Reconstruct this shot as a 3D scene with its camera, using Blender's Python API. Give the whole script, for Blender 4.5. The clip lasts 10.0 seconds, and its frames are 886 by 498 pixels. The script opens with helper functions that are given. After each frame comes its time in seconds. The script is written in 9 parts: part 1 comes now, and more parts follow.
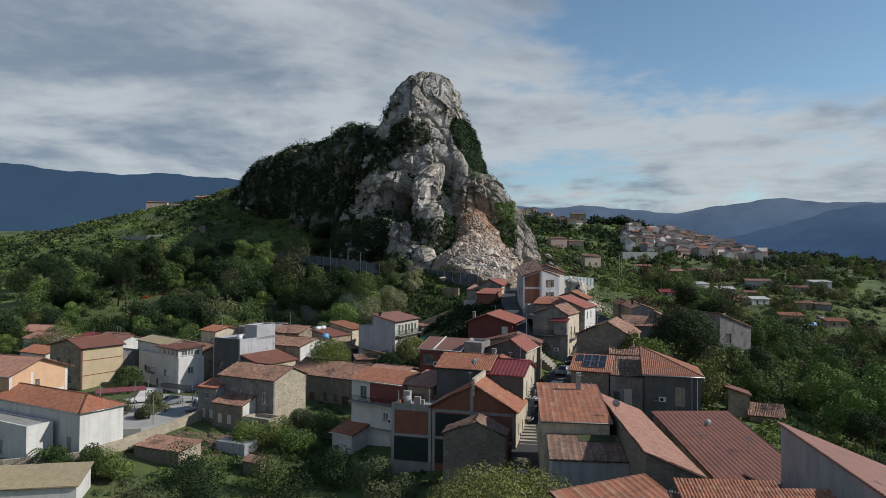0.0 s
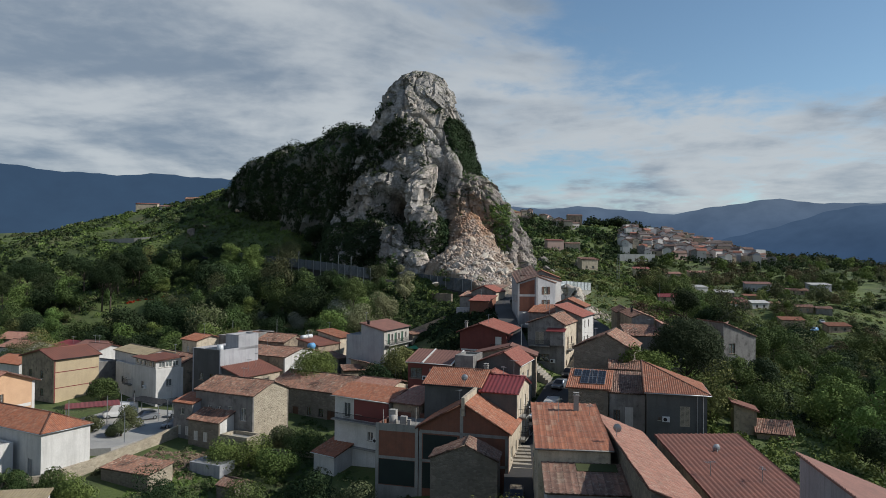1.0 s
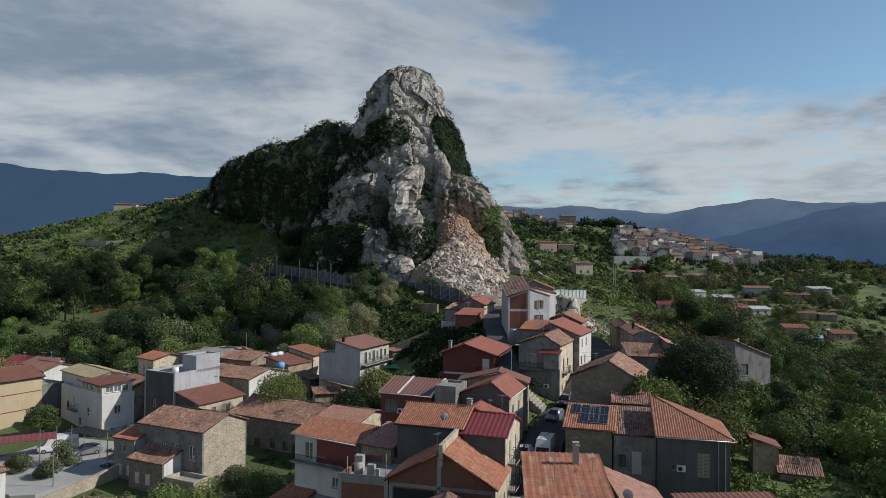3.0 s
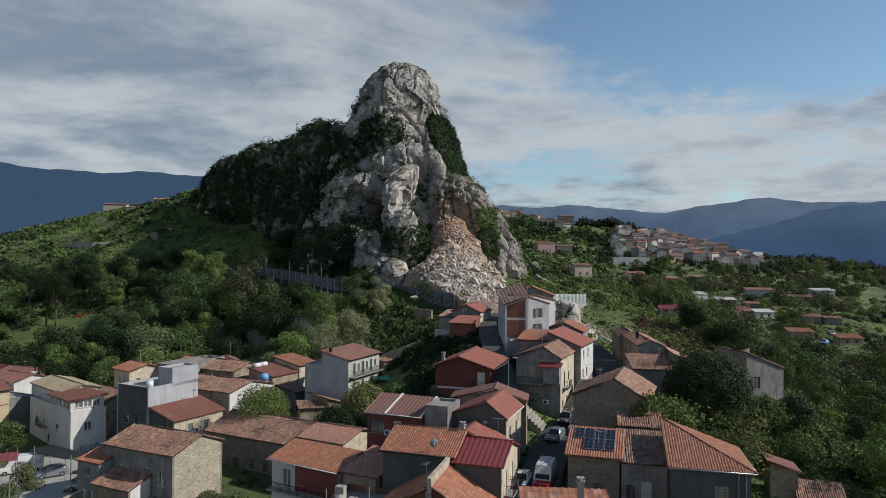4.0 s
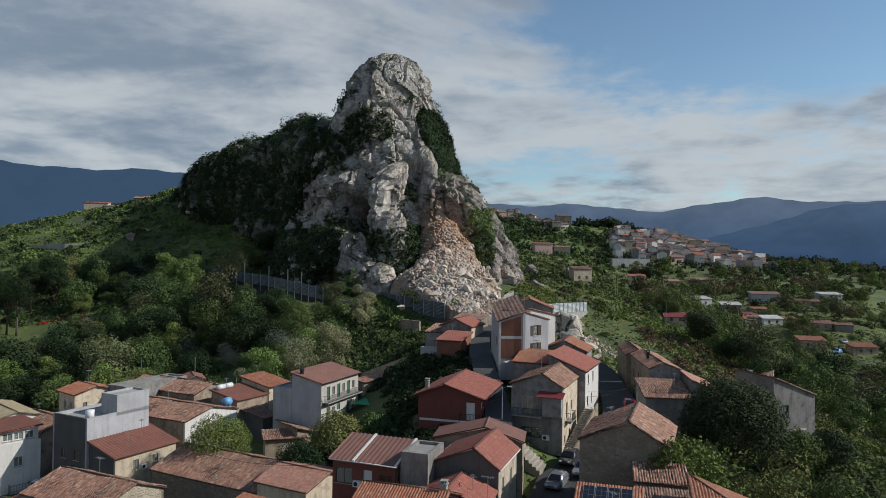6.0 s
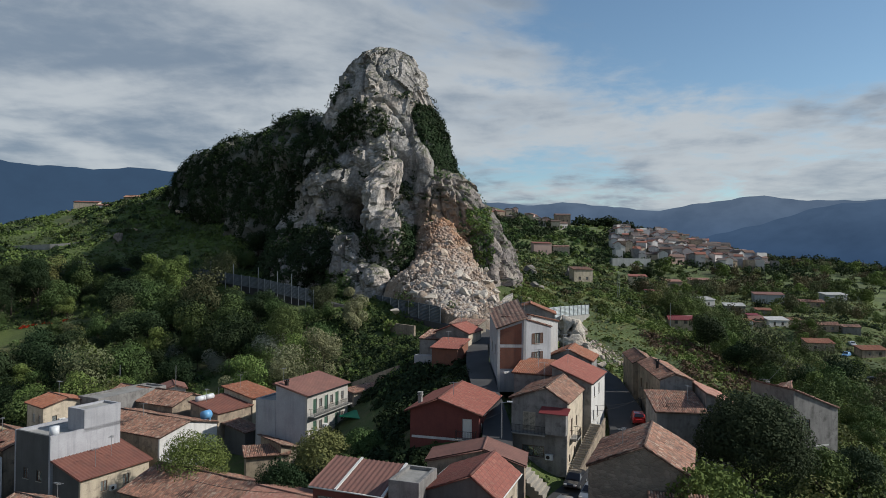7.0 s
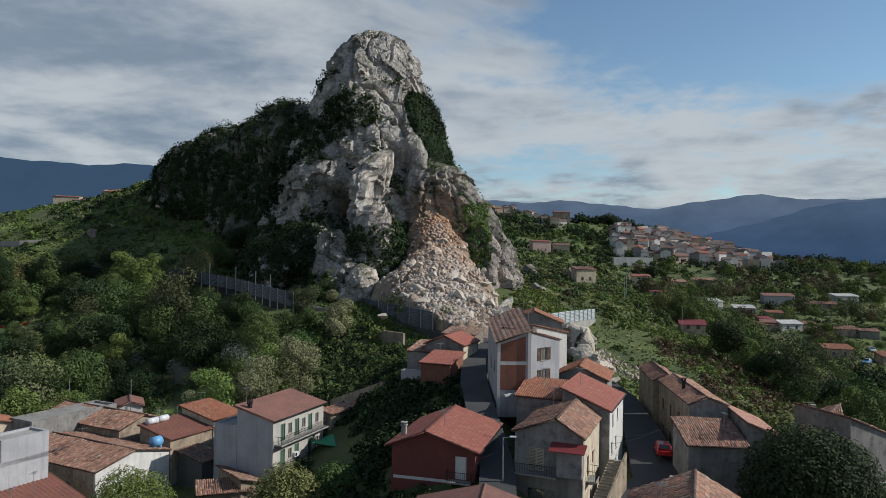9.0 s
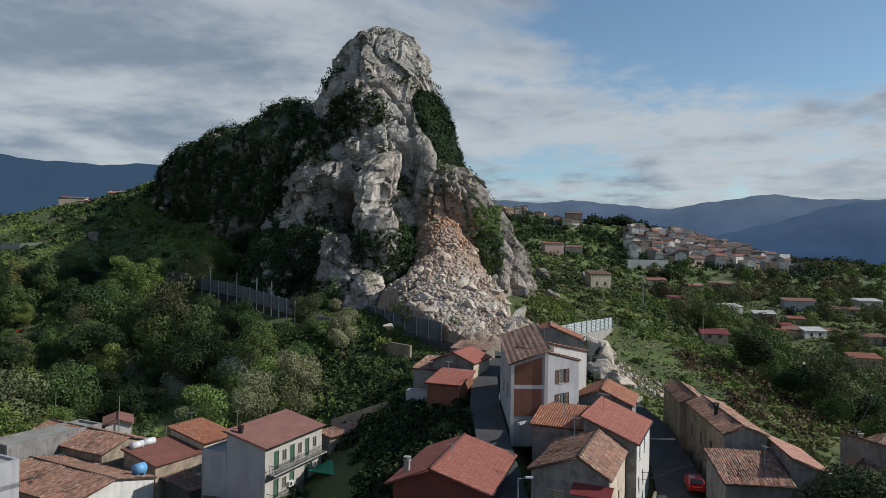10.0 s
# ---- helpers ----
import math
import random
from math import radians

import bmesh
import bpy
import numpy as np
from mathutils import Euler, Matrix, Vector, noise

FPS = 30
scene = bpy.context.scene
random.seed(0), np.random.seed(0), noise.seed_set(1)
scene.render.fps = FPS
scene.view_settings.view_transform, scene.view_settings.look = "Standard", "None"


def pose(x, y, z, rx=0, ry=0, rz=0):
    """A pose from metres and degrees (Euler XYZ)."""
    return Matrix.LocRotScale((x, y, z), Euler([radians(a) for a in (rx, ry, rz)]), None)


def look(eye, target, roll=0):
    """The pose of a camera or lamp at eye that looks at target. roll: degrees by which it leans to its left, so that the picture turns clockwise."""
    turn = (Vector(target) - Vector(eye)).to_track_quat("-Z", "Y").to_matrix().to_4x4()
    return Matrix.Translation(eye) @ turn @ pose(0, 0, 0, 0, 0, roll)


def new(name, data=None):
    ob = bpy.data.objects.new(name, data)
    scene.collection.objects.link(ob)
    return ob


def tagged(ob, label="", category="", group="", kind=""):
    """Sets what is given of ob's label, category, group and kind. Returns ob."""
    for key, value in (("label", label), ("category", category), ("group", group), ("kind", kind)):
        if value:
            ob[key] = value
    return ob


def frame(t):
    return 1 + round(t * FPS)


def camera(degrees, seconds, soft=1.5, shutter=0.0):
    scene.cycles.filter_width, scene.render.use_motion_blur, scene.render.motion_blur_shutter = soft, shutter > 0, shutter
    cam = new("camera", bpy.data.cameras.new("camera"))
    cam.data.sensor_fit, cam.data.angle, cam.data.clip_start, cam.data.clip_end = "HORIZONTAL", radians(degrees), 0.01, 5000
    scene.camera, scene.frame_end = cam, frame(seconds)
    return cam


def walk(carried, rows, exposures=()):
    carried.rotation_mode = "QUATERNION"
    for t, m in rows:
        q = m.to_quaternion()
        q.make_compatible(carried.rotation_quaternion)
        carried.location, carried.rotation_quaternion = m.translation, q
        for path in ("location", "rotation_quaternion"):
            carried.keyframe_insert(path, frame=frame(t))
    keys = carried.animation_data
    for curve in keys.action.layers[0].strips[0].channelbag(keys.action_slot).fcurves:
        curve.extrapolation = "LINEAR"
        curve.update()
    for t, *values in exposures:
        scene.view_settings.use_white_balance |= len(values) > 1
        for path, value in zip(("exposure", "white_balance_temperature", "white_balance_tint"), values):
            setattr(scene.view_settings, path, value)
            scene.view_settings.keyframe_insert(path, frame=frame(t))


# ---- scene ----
import functools
import itertools

cam = camera(65.5, 10.0, soft=0.8)
PATH = [
    (0, (-0.995, -8.98, 42.862), (-1.016, -6.98, 42.894), 0.6),
    (0.5, (-0.482, -5.901, 43.326), (-0.499, -3.901, 43.359), 0.6),
    (1, (-0.021, -2.959, 43.971), (-0.032, -0.959, 44.005), 0.6),
    (1.5, (0.436, 0.007, 44.517), (0.43, 2.007, 44.551), 0.6),
    (2, (0.93, 3.359, 45.116), (0.929, 5.359, 45.149), 0.6),
    (2.5, (1.334, 6.561, 45.642), (1.339, 8.561, 45.674), 0.6),
    (4, (2.536, 17.063, 47.241), (2.553, 19.063, 47.27), 0.6),
    (4.5, (2.945, 20.28, 47.831), (2.964, 22.28, 47.858), 0.6),
    (5, (3.484, 23.707, 48.299), (3.505, 25.706, 48.325), 0.6),
    (5.5, (3.881, 27.178, 48.69), (3.905, 29.178, 48.715), 0.7),
    (7, (4.77, 37.684, 49.594), (4.803, 39.683, 49.615), 0.7),
    (7.5, (5.028, 41.39, 49.648), (5.063, 43.389, 49.667), 0.7),
    (8, (5.237, 44.978, 49.719), (5.276, 46.978, 49.736), 0.8),
    (8.5, (5.479, 48.416, 49.887), (5.52, 50.415, 49.902), 0.8),
    (9, (5.761, 52.077, 50.008), (5.803, 54.077, 50.022), 0.9),
    (9.5, (5.992, 55.761, 50.333), (6.019, 57.76, 50.347), 1.0),
    (10, (6.152, 59.335, 51.36), (6.163, 61.335, 51.373), 1.0),
]
walk(cam, [(t, look(e, g, r)) for t, e, g, r in PATH], exposures=[(0.0, -0.04), (10.0, -0.04)])


# ---- world, sun ----
SUN_AZ, SUN_EL = radians(93), radians(35)      # clockwise from +y
world = bpy.data.worlds.new("sky")
scene.world = world
world.use_nodes = True
wn, wl = world.node_tree.nodes, world.node_tree.links
wn.clear()


def wmath(op, a, b=None, c=None):
    n = wn.new("ShaderNodeMath")
    n.operation = op
    for k, v in enumerate((a, b, c)):
        if v is None:
            continue
        if isinstance(v, (int, float)):
            n.inputs[k].default_value = v
        else:
            wl.new(v, n.inputs[k])
    return n.outputs[0]


sky = wn.new("ShaderNodeTexSky")
sky.sky_type, sky.sun_disc = "NISHITA", False
sky.sun_elevation, sky.sun_rotation = SUN_EL, SUN_AZ
sky.air_density, sky.dust_density, sky.altitude = 1.0, 0.6, 700
co = wn.new("ShaderNodeTexCoord")
sep = wn.new("ShaderNodeSeparateXYZ")
wl.new(co.outputs["Generated"], sep.inputs[0])
up = wmath("MAXIMUM", wmath("ADD", sep.outputs[2], 0.13), 0.05)
px, py = wmath("DIVIDE", sep.outputs[0], up), wmath("DIVIDE", sep.outputs[1], up)
cmb = wn.new("ShaderNodeCombineXYZ")
wl.new(px, cmb.inputs[0])
wl.new(py, cmb.inputs[1])


def cloud_noise(scale, detail, off, rough=0.55, warp=0.0):
    mp = wn.new("ShaderNodeMapping")
    mp.inputs["Location"].default_value = off
    wl.new(cmb.outputs[0], mp.inputs[0])
    n = wn.new("ShaderNodeTexNoise")
    n.inputs["Scale"].default_value, n.inputs["Detail"].default_value = scale, detail
    n.inputs["Roughness"].default_value, n.inputs["Distortion"].default_value = rough, warp
    wl.new(mp.outputs[0], n.inputs["Vector"])
    return n.outputs[0]


# cover: a broad bank to the west, an open blue gap, thin veils to the east
az = wmath("ARCTAN2", sep.outputs[0], sep.outputs[1])
n1 = cloud_noise(0.62, 8, (3.1, 1.7, 0), 0.58, 0.4)
n2 = cloud_noise(1.7, 8, (7.3, 4.2, 0), 0.6, 0.3)
rag = wmath("ADD", az, wmath("MULTIPLY", wmath("SUBTRACT", n2, 0.5), 0.55))
gap = wmath("SUBTRACT", 1.0, wmath("MINIMUM", wmath("DIVIDE", wmath("ABSOLUTE", wmath("SUBTRACT", rag, 0.52)), 0.40), 1.0))
gap = wmath("MULTIPLY", gap, wmath("MINIMUM", wmath("MAXIMUM", wmath("MULTIPLY", wmath("SUBTRACT", wmath("ADD", sep.outputs[2], wmath("MULTIPLY", wmath("SUBTRACT", n1, 0.5), 0.35)), 0.20), 8.0), 0.0), 1.0))
n3 = cloud_noise(0.9, 5, (1.2, 8.4, 0), 0.5, 0.6)
west = wmath("MULTIPLY", wmath("MINIMUM", wmath("MAXIMUM", wmath("SUBTRACT", 0.3, az), 0.0), 0.7), 0.33)
cover = wmath("ADD", wmath("ADD", wmath("MULTIPLY", n1, 0.7), wmath("MULTIPLY", n2, 0.38)), west)
veil = wmath("MULTIPLY", wmath("MINIMUM", wmath("MAXIMUM", wmath("MULTIPLY", wmath("SUBTRACT", 0.26, sep.outputs[2]), 5.0), 0.0), 1.0), wmath("MINIMUM", wmath("MAXIMUM", wmath("MULTIPLY", wmath("ADD", az, 0.0), 3.0), 0.0), 1.0))
high = wmath("MINIMUM", wmath("MAXIMUM", wmath("MULTIPLY", wmath("SUBTRACT", sep.outputs[2], 0.42), 4.0), 0.0), 1.0)
cover = wmath("SUBTRACT", cover, wmath("MULTIPLY", high, 0.3))
cover = wmath("ADD", wmath("SUBTRACT", cover, wmath("MULTIPLY", gap, 0.6)), wmath("MULTIPLY", veil, wmath("MULTIPLY", wmath("SUBTRACT", n2, 0.24), 0.8)))
n4 = cloud_noise(4.2, 9, (2.7, 5.1, 0), 0.62, 0.2)
cover = wmath("ADD", cover, wmath("MULTIPLY", wmath("SUBTRACT", n4, 0.5), 0.42))
ramp = wn.new("ShaderNodeMapRange")
ramp.interpolation_type = "SMOOTHSTEP"
ramp.inputs[1].default_value, ramp.inputs[2].default_value = 0.41, 0.66
ramp.inputs[3].default_value, ramp.inputs[4].default_value = 0.0, 0.93
wl.new(cover, ramp.inputs[0])
shade = wn.new("ShaderNodeMapRange")
shade.interpolation_type = "SMOOTHSTEP"
shade.inputs[1].default_value, shade.inputs[2].default_value = 0.40, 0.62
wl.new(wmath("ADD", wmath("MULTIPLY", n3, 0.72), wmath("ADD", wmath("ADD", wmath("MULTIPLY", n2, 0.22), wmath("MULTIPLY", wmath("SUBTRACT", n4, 0.5), 0.2)), wmath("MULTIPLY", west, 0.22))), shade.inputs[0])
cc = wn.new("ShaderNodeMix")
cc.data_type = "RGBA"
wl.new(shade.outputs[0], cc.inputs[0])
cc.inputs[6].default_value = (5.2, 5.6, 5.95, 1)
cc.inputs[7].default_value = (2.15, 2.75, 3.55, 1)
mixs = wn.new("ShaderNodeMix")
mixs.data_type = "RGBA"
wl.new(ramp.outputs[0], mixs.inputs[0])
tint = wn.new("ShaderNodeMix")
tint.data_type, tint.blend_type = "RGBA", "MULTIPLY"
tint.inputs[0].default_value = 1.0
wl.new(sky.outputs[0], tint.inputs[6])
tint.inputs[7].default_value = (1.02, 1.15, 1.15, 1)
wl.new(tint.outputs[2], mixs.inputs[6])
wl.new(cc.outputs[2], mixs.inputs[7])
bg = wn.new("ShaderNodeBackground")
bg.inputs[1].default_value = 0.1
wo = wn.new("ShaderNodeOutputWorld")
wl.new(mixs.outputs[2], bg.inputs[0])
wl.new(bg.outputs[0], wo.inputs[0])

sun = new("sun", bpy.data.lights.new("sun", "SUN"))
sun.data.energy, sun.data.angle, sun.data.color = 4.4, radians(0.6), (1.0, 0.96, 0.885)
sdir = Vector((math.sin(SUN_AZ) * math.cos(SUN_EL), math.cos(SUN_AZ) * math.cos(SUN_EL), math.sin(SUN_EL)))
sun.matrix_world = look(sdir * 500, (0, 0, 0))

# ---- materials ----


def nodes_of(name):
    m = bpy.data.materials.new(name)
    m.use_nodes = True
    return m, m.node_tree.nodes, m.node_tree.links, m.node_tree.nodes["Principled BSDF"]


def noise_node(n, l, vec, scale, detail=5, rough=0.55, stretch=None):
    if stretch:
        mp = n.new("ShaderNodeMapping")
        mp.inputs["Scale"].default_value = stretch
        l.new(vec, mp.inputs[0])
        vec = mp.outputs[0]
    t = n.new("ShaderNodeTexNoise")
    t.inputs["Scale"].default_value, t.inputs["Detail"].default_value, t.inputs["Roughness"].default_value = scale, detail, rough
    l.new(vec, t.inputs["Vector"])
    return t.outputs[0]


def span(n, l, x, a, b, lo=0.0, hi=1.0):
    r = n.new("ShaderNodeMapRange")
    for k, v in enumerate((a, b, lo, hi)):
        r.inputs[k + 1].default_value = v
    l.new(x, r.inputs[0])
    return r.outputs[0]


def mixed(n, l, f, a, b, mode="MIX"):
    m = n.new("ShaderNodeMix")
    m.data_type, m.blend_type = "RGBA", mode
    for k, v in ((0, f), (6, a), (7, b)):
        if isinstance(v, (int, float)):
            m.inputs[k].default_value = v
        elif isinstance(v, tuple):
            m.inputs[k].default_value = (*v, 1)
        else:
            l.new(v, m.inputs[k])
    return m.outputs[2]


def bumped(n, l, b, h, strength, dist=0.05):
    u = n.new("ShaderNodeBump")
    u.inputs["Strength"].default_value, u.inputs["Distance"].default_value = strength, dist
    l.new(h, u.inputs["Height"])
    l.new(u.outputs[0], b.inputs["Normal"])


def material(name, c1, c2, scale=0.5, fine=6.0, rough=0.85, bump=0.3, dist=0.03, metal=0.0, rand=0.12, streak=0.0, dirt=None, dirt_amt=0.5):
    """Two tones in large patches, fine grain, an overall change from object to object, upright streaks and dirt patches."""
    m, n, l, b = nodes_of(name)
    pos = n.new("ShaderNodeNewGeometry").outputs["Position"]
    big = span(n, l, noise_node(n, l, pos, scale), 0.35, 0.65)
    small = noise_node(n, l, pos, fine, 6)
    col = mixed(n, l, big, c1, c2)
    col = mixed(n, l, span(n, l, small, 0.3, 0.7, 0.0, 0.35), col, tuple(x * 0.55 for x in c1))
    if streak:
        st = span(n, l, noise_node(n, l, pos, 1.0, 6, 0.65, (1.6, 1.6, 0.12)), 0.48, 0.72, 0.0, streak)
        col = mixed(n, l, st, col, tuple(x * 0.35 for x in c1))
    if dirt:
        col = mixed(n, l, span(n, l, noise_node(n, l, pos, scale * 2.3, 8, 0.65), 0.5, 0.68, 0.0, dirt_amt), col, dirt)
    info = n.new("ShaderNodeObjectInfo").outputs["Random"]
    hs = n.new("ShaderNodeHueSaturation")
    l.new(col, hs.inputs["Color"])
    l.new(span(n, l, info, 0, 1, 1 - rand, 1 + rand), hs.inputs["Value"])
    l.new(hs.outputs[0], b.inputs["Base Color"])
    b.inputs["Roughness"].default_value, b.inputs["Metallic"].default_value = rough, metal
    bumped(n, l, b, small, bump, dist)
    return m


def tile_material(name, c1, c2, c3, moss=0.25, rough=0.8):
    """Clay tiles: a tone for each tile, lichen and dark patches."""
    m, n, l, b = nodes_of(name)
    uv = n.new("ShaderNodeUVMap").outputs[0]
    fl = n.new("ShaderNodeVectorMath")
    fl.operation = "FLOOR"
    l.new(uv, fl.inputs[0])
    wh = n.new("ShaderNodeTexWhiteNoise")
    l.new(fl.outputs[0], wh.inputs["Vector"])
    pos = n.new("ShaderNodeNewGeometry").outputs["Position"]
    col = mixed(n, l, wh.outputs["Value"], c1, c2)
    col = mixed(n, l, span(n, l, wh.outputs["Value"], 0.8, 0.98, 0.0, 0.7), col, c3)
    col = mixed(n, l, span(n, l, noise_node(n, l, pos, 0.9, 9, 0.75), 0.46, 0.62, 0.0, min(1.0, moss * 1.3)), col, tuple(x * 0.32 for x in c1))
    # darker along each roll's starting side and each course's lower edge
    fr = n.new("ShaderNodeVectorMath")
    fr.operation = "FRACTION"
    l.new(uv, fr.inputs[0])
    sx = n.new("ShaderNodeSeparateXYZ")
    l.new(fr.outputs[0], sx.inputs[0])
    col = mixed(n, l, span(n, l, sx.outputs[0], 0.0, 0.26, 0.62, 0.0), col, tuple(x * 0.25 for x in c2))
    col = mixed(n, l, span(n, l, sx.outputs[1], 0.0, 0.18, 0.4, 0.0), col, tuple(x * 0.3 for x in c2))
    col = mixed(n, l, span(n, l, noise_node(n, l, pos, 2.4, 8, 0.7), 0.5, 0.66, 0.0, min(1.0, moss * 1.5)), col, (0.33, 0.27, 0.21))
    info = n.new("ShaderNodeObjectInfo").outputs["Random"]
    hs = n.new("ShaderNodeHueSaturation")
    l.new(col, hs.inputs["Color"])
    l.new(span(n, l, info, 0, 1, 0.88, 1.12), hs.inputs["Value"])
    l.new(hs.outputs[0], b.inputs["Base Color"])
    b.inputs["Roughness"].default_value = rough
    bumped(n, l, b, noise_node(n, l, pos, 9.0, 4), 0.3, 0.02)
    return m


def stone_material(name, c1, c2, mortar, size=2.2):
    """Rubble masonry: rounded stones of two tones in mortar."""
    m, n, l, b = nodes_of(name)
    pos = n.new("ShaderNodeNewGeometry").outputs["Position"]
    mp = n.new("ShaderNodeMapping")
    mp.inputs["Scale"].default_value = (size, size, size * 1.7)
    l.new(pos, mp.inputs[0])
    ed = n.new("ShaderNodeTexVoronoi")
    ed.feature = "DISTANCE_TO_EDGE"
    ce = n.new("ShaderNodeTexVoronoi")
    for v in (ed, ce):
        v.inputs["Scale"].default_value = 1.0
        l.new(mp.outputs[0], v.inputs["Vector"])
    tone = n.new("ShaderNodeSeparateColor")
    l.new(ce.outputs["Color"], tone.inputs[0])
    col = mixed(n, l, tone.outputs[0], c1, c2)
    joint = span(n, l, ed.outputs["Distance"], 0.02, 0.12)
    col = mixed(n, l, joint, mortar, col)
    col = mixed(n, l, span(n, l, noise_node(n, l, pos, 0.5, 8, 0.65), 0.42, 0.7, 0.0, 0.5), col, tuple(x * 0.4 for x in c1))
    l.new(col, b.inputs["Base Color"])
    b.inputs["Roughness"].default_value = 0.92
    bumped(n, l, b, joint, 0.7, 0.06)
    return m


def leaf_material(name, c1, c2, spread=0.35):
    m, n, l, b = nodes_of(name)
    c1, c2 = [(0.98 * r, 0.97 * g, 1.3 * b_) for r, g, b_ in (c1, c2)]
    geo = n.new("ShaderNodeNewGeometry")
    info = n.new("ShaderNodeObjectInfo").outputs["Random"]
    col = mixed(n, l, span(n, l, geo.outputs["Random Per Island"], 0, 1, 0.3, 0.7), c1, c2)
    patch = span(n, l, noise_node(n, l, geo.outputs["Position"], 0.05, 4), 0.35, 0.65, 1 - spread, 1 + spread)
    hs = n.new("ShaderNodeHueSaturation")
    l.new(col, hs.inputs["Color"])
    l.new(patch, hs.inputs["Value"])
    l.new(span(n, l, info, 0, 1, 0.475, 0.52), hs.inputs["Hue"])
    l.new(hs.outputs[0], b.inputs["Base Color"])
    b.inputs["Roughness"].default_value = 0.8
    b.inputs["Specular IOR Level"].default_value = 0.08
    tr = n.new("ShaderNodeBsdfTranslucent")
    l.new(hs.outputs[0], tr.inputs[0])
    mx = n.new("ShaderNodeMixShader")
    mx.inputs[0].default_value = 0.10
    l.new(b.outputs[0], mx.inputs[1])
    l.new(tr.outputs[0], mx.inputs[2])
    l.new(mx.outputs[0], n["Material Output"].inputs[0])
    return m


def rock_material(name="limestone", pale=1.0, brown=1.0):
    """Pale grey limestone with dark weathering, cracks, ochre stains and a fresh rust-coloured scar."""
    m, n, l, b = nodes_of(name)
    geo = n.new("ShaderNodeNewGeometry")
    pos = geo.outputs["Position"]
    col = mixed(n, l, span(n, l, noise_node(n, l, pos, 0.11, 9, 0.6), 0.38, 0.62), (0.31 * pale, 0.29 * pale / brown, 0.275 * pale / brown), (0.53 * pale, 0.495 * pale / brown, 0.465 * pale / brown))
    st = noise_node(n, l, pos, 0.3, 10, 0.7, (1.5, 1.5, 0.45))
    col = mixed(n, l, span(n, l, st, 0.46, 0.66, 0.0, 0.72), col, (0.105, 0.103, 0.095))
    col = mixed(n, l, span(n, l, noise_node(n, l, pos, 0.07, 7, 0.6), 0.52, 0.64, 0.0, 0.6), col, (0.60, 0.50, 0.42))
    v = n.new("ShaderNodeTexVoronoi")
    v.feature = "DISTANCE_TO_EDGE"
    v.inputs["Scale"].default_value = 0.42
    wv = n.new("ShaderNodeVectorMath")
    wv.operation = "MULTIPLY_ADD"
    nz = n.new("ShaderNodeTexNoise")
    nz.inputs["Scale"].default_value, nz.inputs["Detail"].default_value = 0.35, 6
    l.new(pos, nz.inputs["Vector"])
    l.new(nz.outputs["Color"], wv.inputs[0])
    wv.inputs[1].default_value = (5, 5, 4)
    l.new(pos, wv.inputs[2])
    l.new(wv.outputs[0], v.inputs["Vector"])
    crack = span(n, l, v.outputs["Distance"], 0.0, 0.2, 0.38, 0.0)
    col = mixed(n, l, crack, col, (0.06, 0.055, 0.05))
    col = mixed(n, l, span(n, l, noise_node(n, l, pos, 0.33, 10, 0.72), 0.49, 0.60, 0.0, 0.6), col, (0.15, 0.145, 0.125))
    # the fresh scar left by the slide
    d = n.new("ShaderNodeVectorMath")
    d.operation = "DISTANCE"
    l.new(wv.outputs[0], d.inputs[0])
    d.inputs[1].default_value = (9.5, 223.0, 62.0)
    scar = span(n, l, d.outputs["Value"], 7.5, 13.0, 0.9, 0.0)
    tone = mixed(n, l, span(n, l, noise_node(n, l, pos, 0.5, 7, 0.65), 0.35, 0.65), (0.25, 0.125, 0.065), (0.50, 0.36, 0.25))
    col = mixed(n, l, scar, col, tone)
    # moss and grass where the rock lies flat
    sx = n.new("ShaderNodeSeparateXYZ")
    l.new(geo.outputs["Normal"], sx.inputs[0])
    flatn = n.new("ShaderNodeMath")
    flatn.operation = "ADD"
    l.new(sx.outputs[2], flatn.inputs[0])
    l.new(span(n, l, noise_node(n, l, pos, 0.25, 8, 0.65), 0.3, 0.7, -0.35, 0.35), flatn.inputs[1])
    col = mixed(n, l, span(n, l, flatn.outputs[0], 0.62, 0.85, 0.0, 0.85), col, (0.055, 0.065, 0.025))
    l.new(col, b.inputs["Base Color"])
    b.inputs["Roughness"].default_value = 0.93
    v2 = n.new("ShaderNodeTexVoronoi")
    v2.feature = "DISTANCE_TO_EDGE"
    v2.inputs["Scale"].default_value = 1.1
    l.new(wv.outputs[0], v2.inputs["Vector"])
    hsum = n.new("ShaderNodeMath")
    hsum.operation = "MULTIPLY_ADD"
    l.new(span(n, l, v2.outputs["Distance"], 0.0, 0.16), hsum.inputs[0])
    hsum.inputs[1].default_value = 0.08
    hs2 = n.new("ShaderNodeMath")
    hs2.operation = "MULTIPLY_ADD"
    l.new(span(n, l, v.outputs["Distance"], 0.0, 0.12), hs2.inputs[0])
    hs2.inputs[1].default_value = 0.16
    l.new(st, hs2.inputs[2])
    l.new(hs2.outputs[0], hsum.inputs[2])
    bumped(n, l, b, hsum.outputs[0], 0.9, 0.6)
    return m


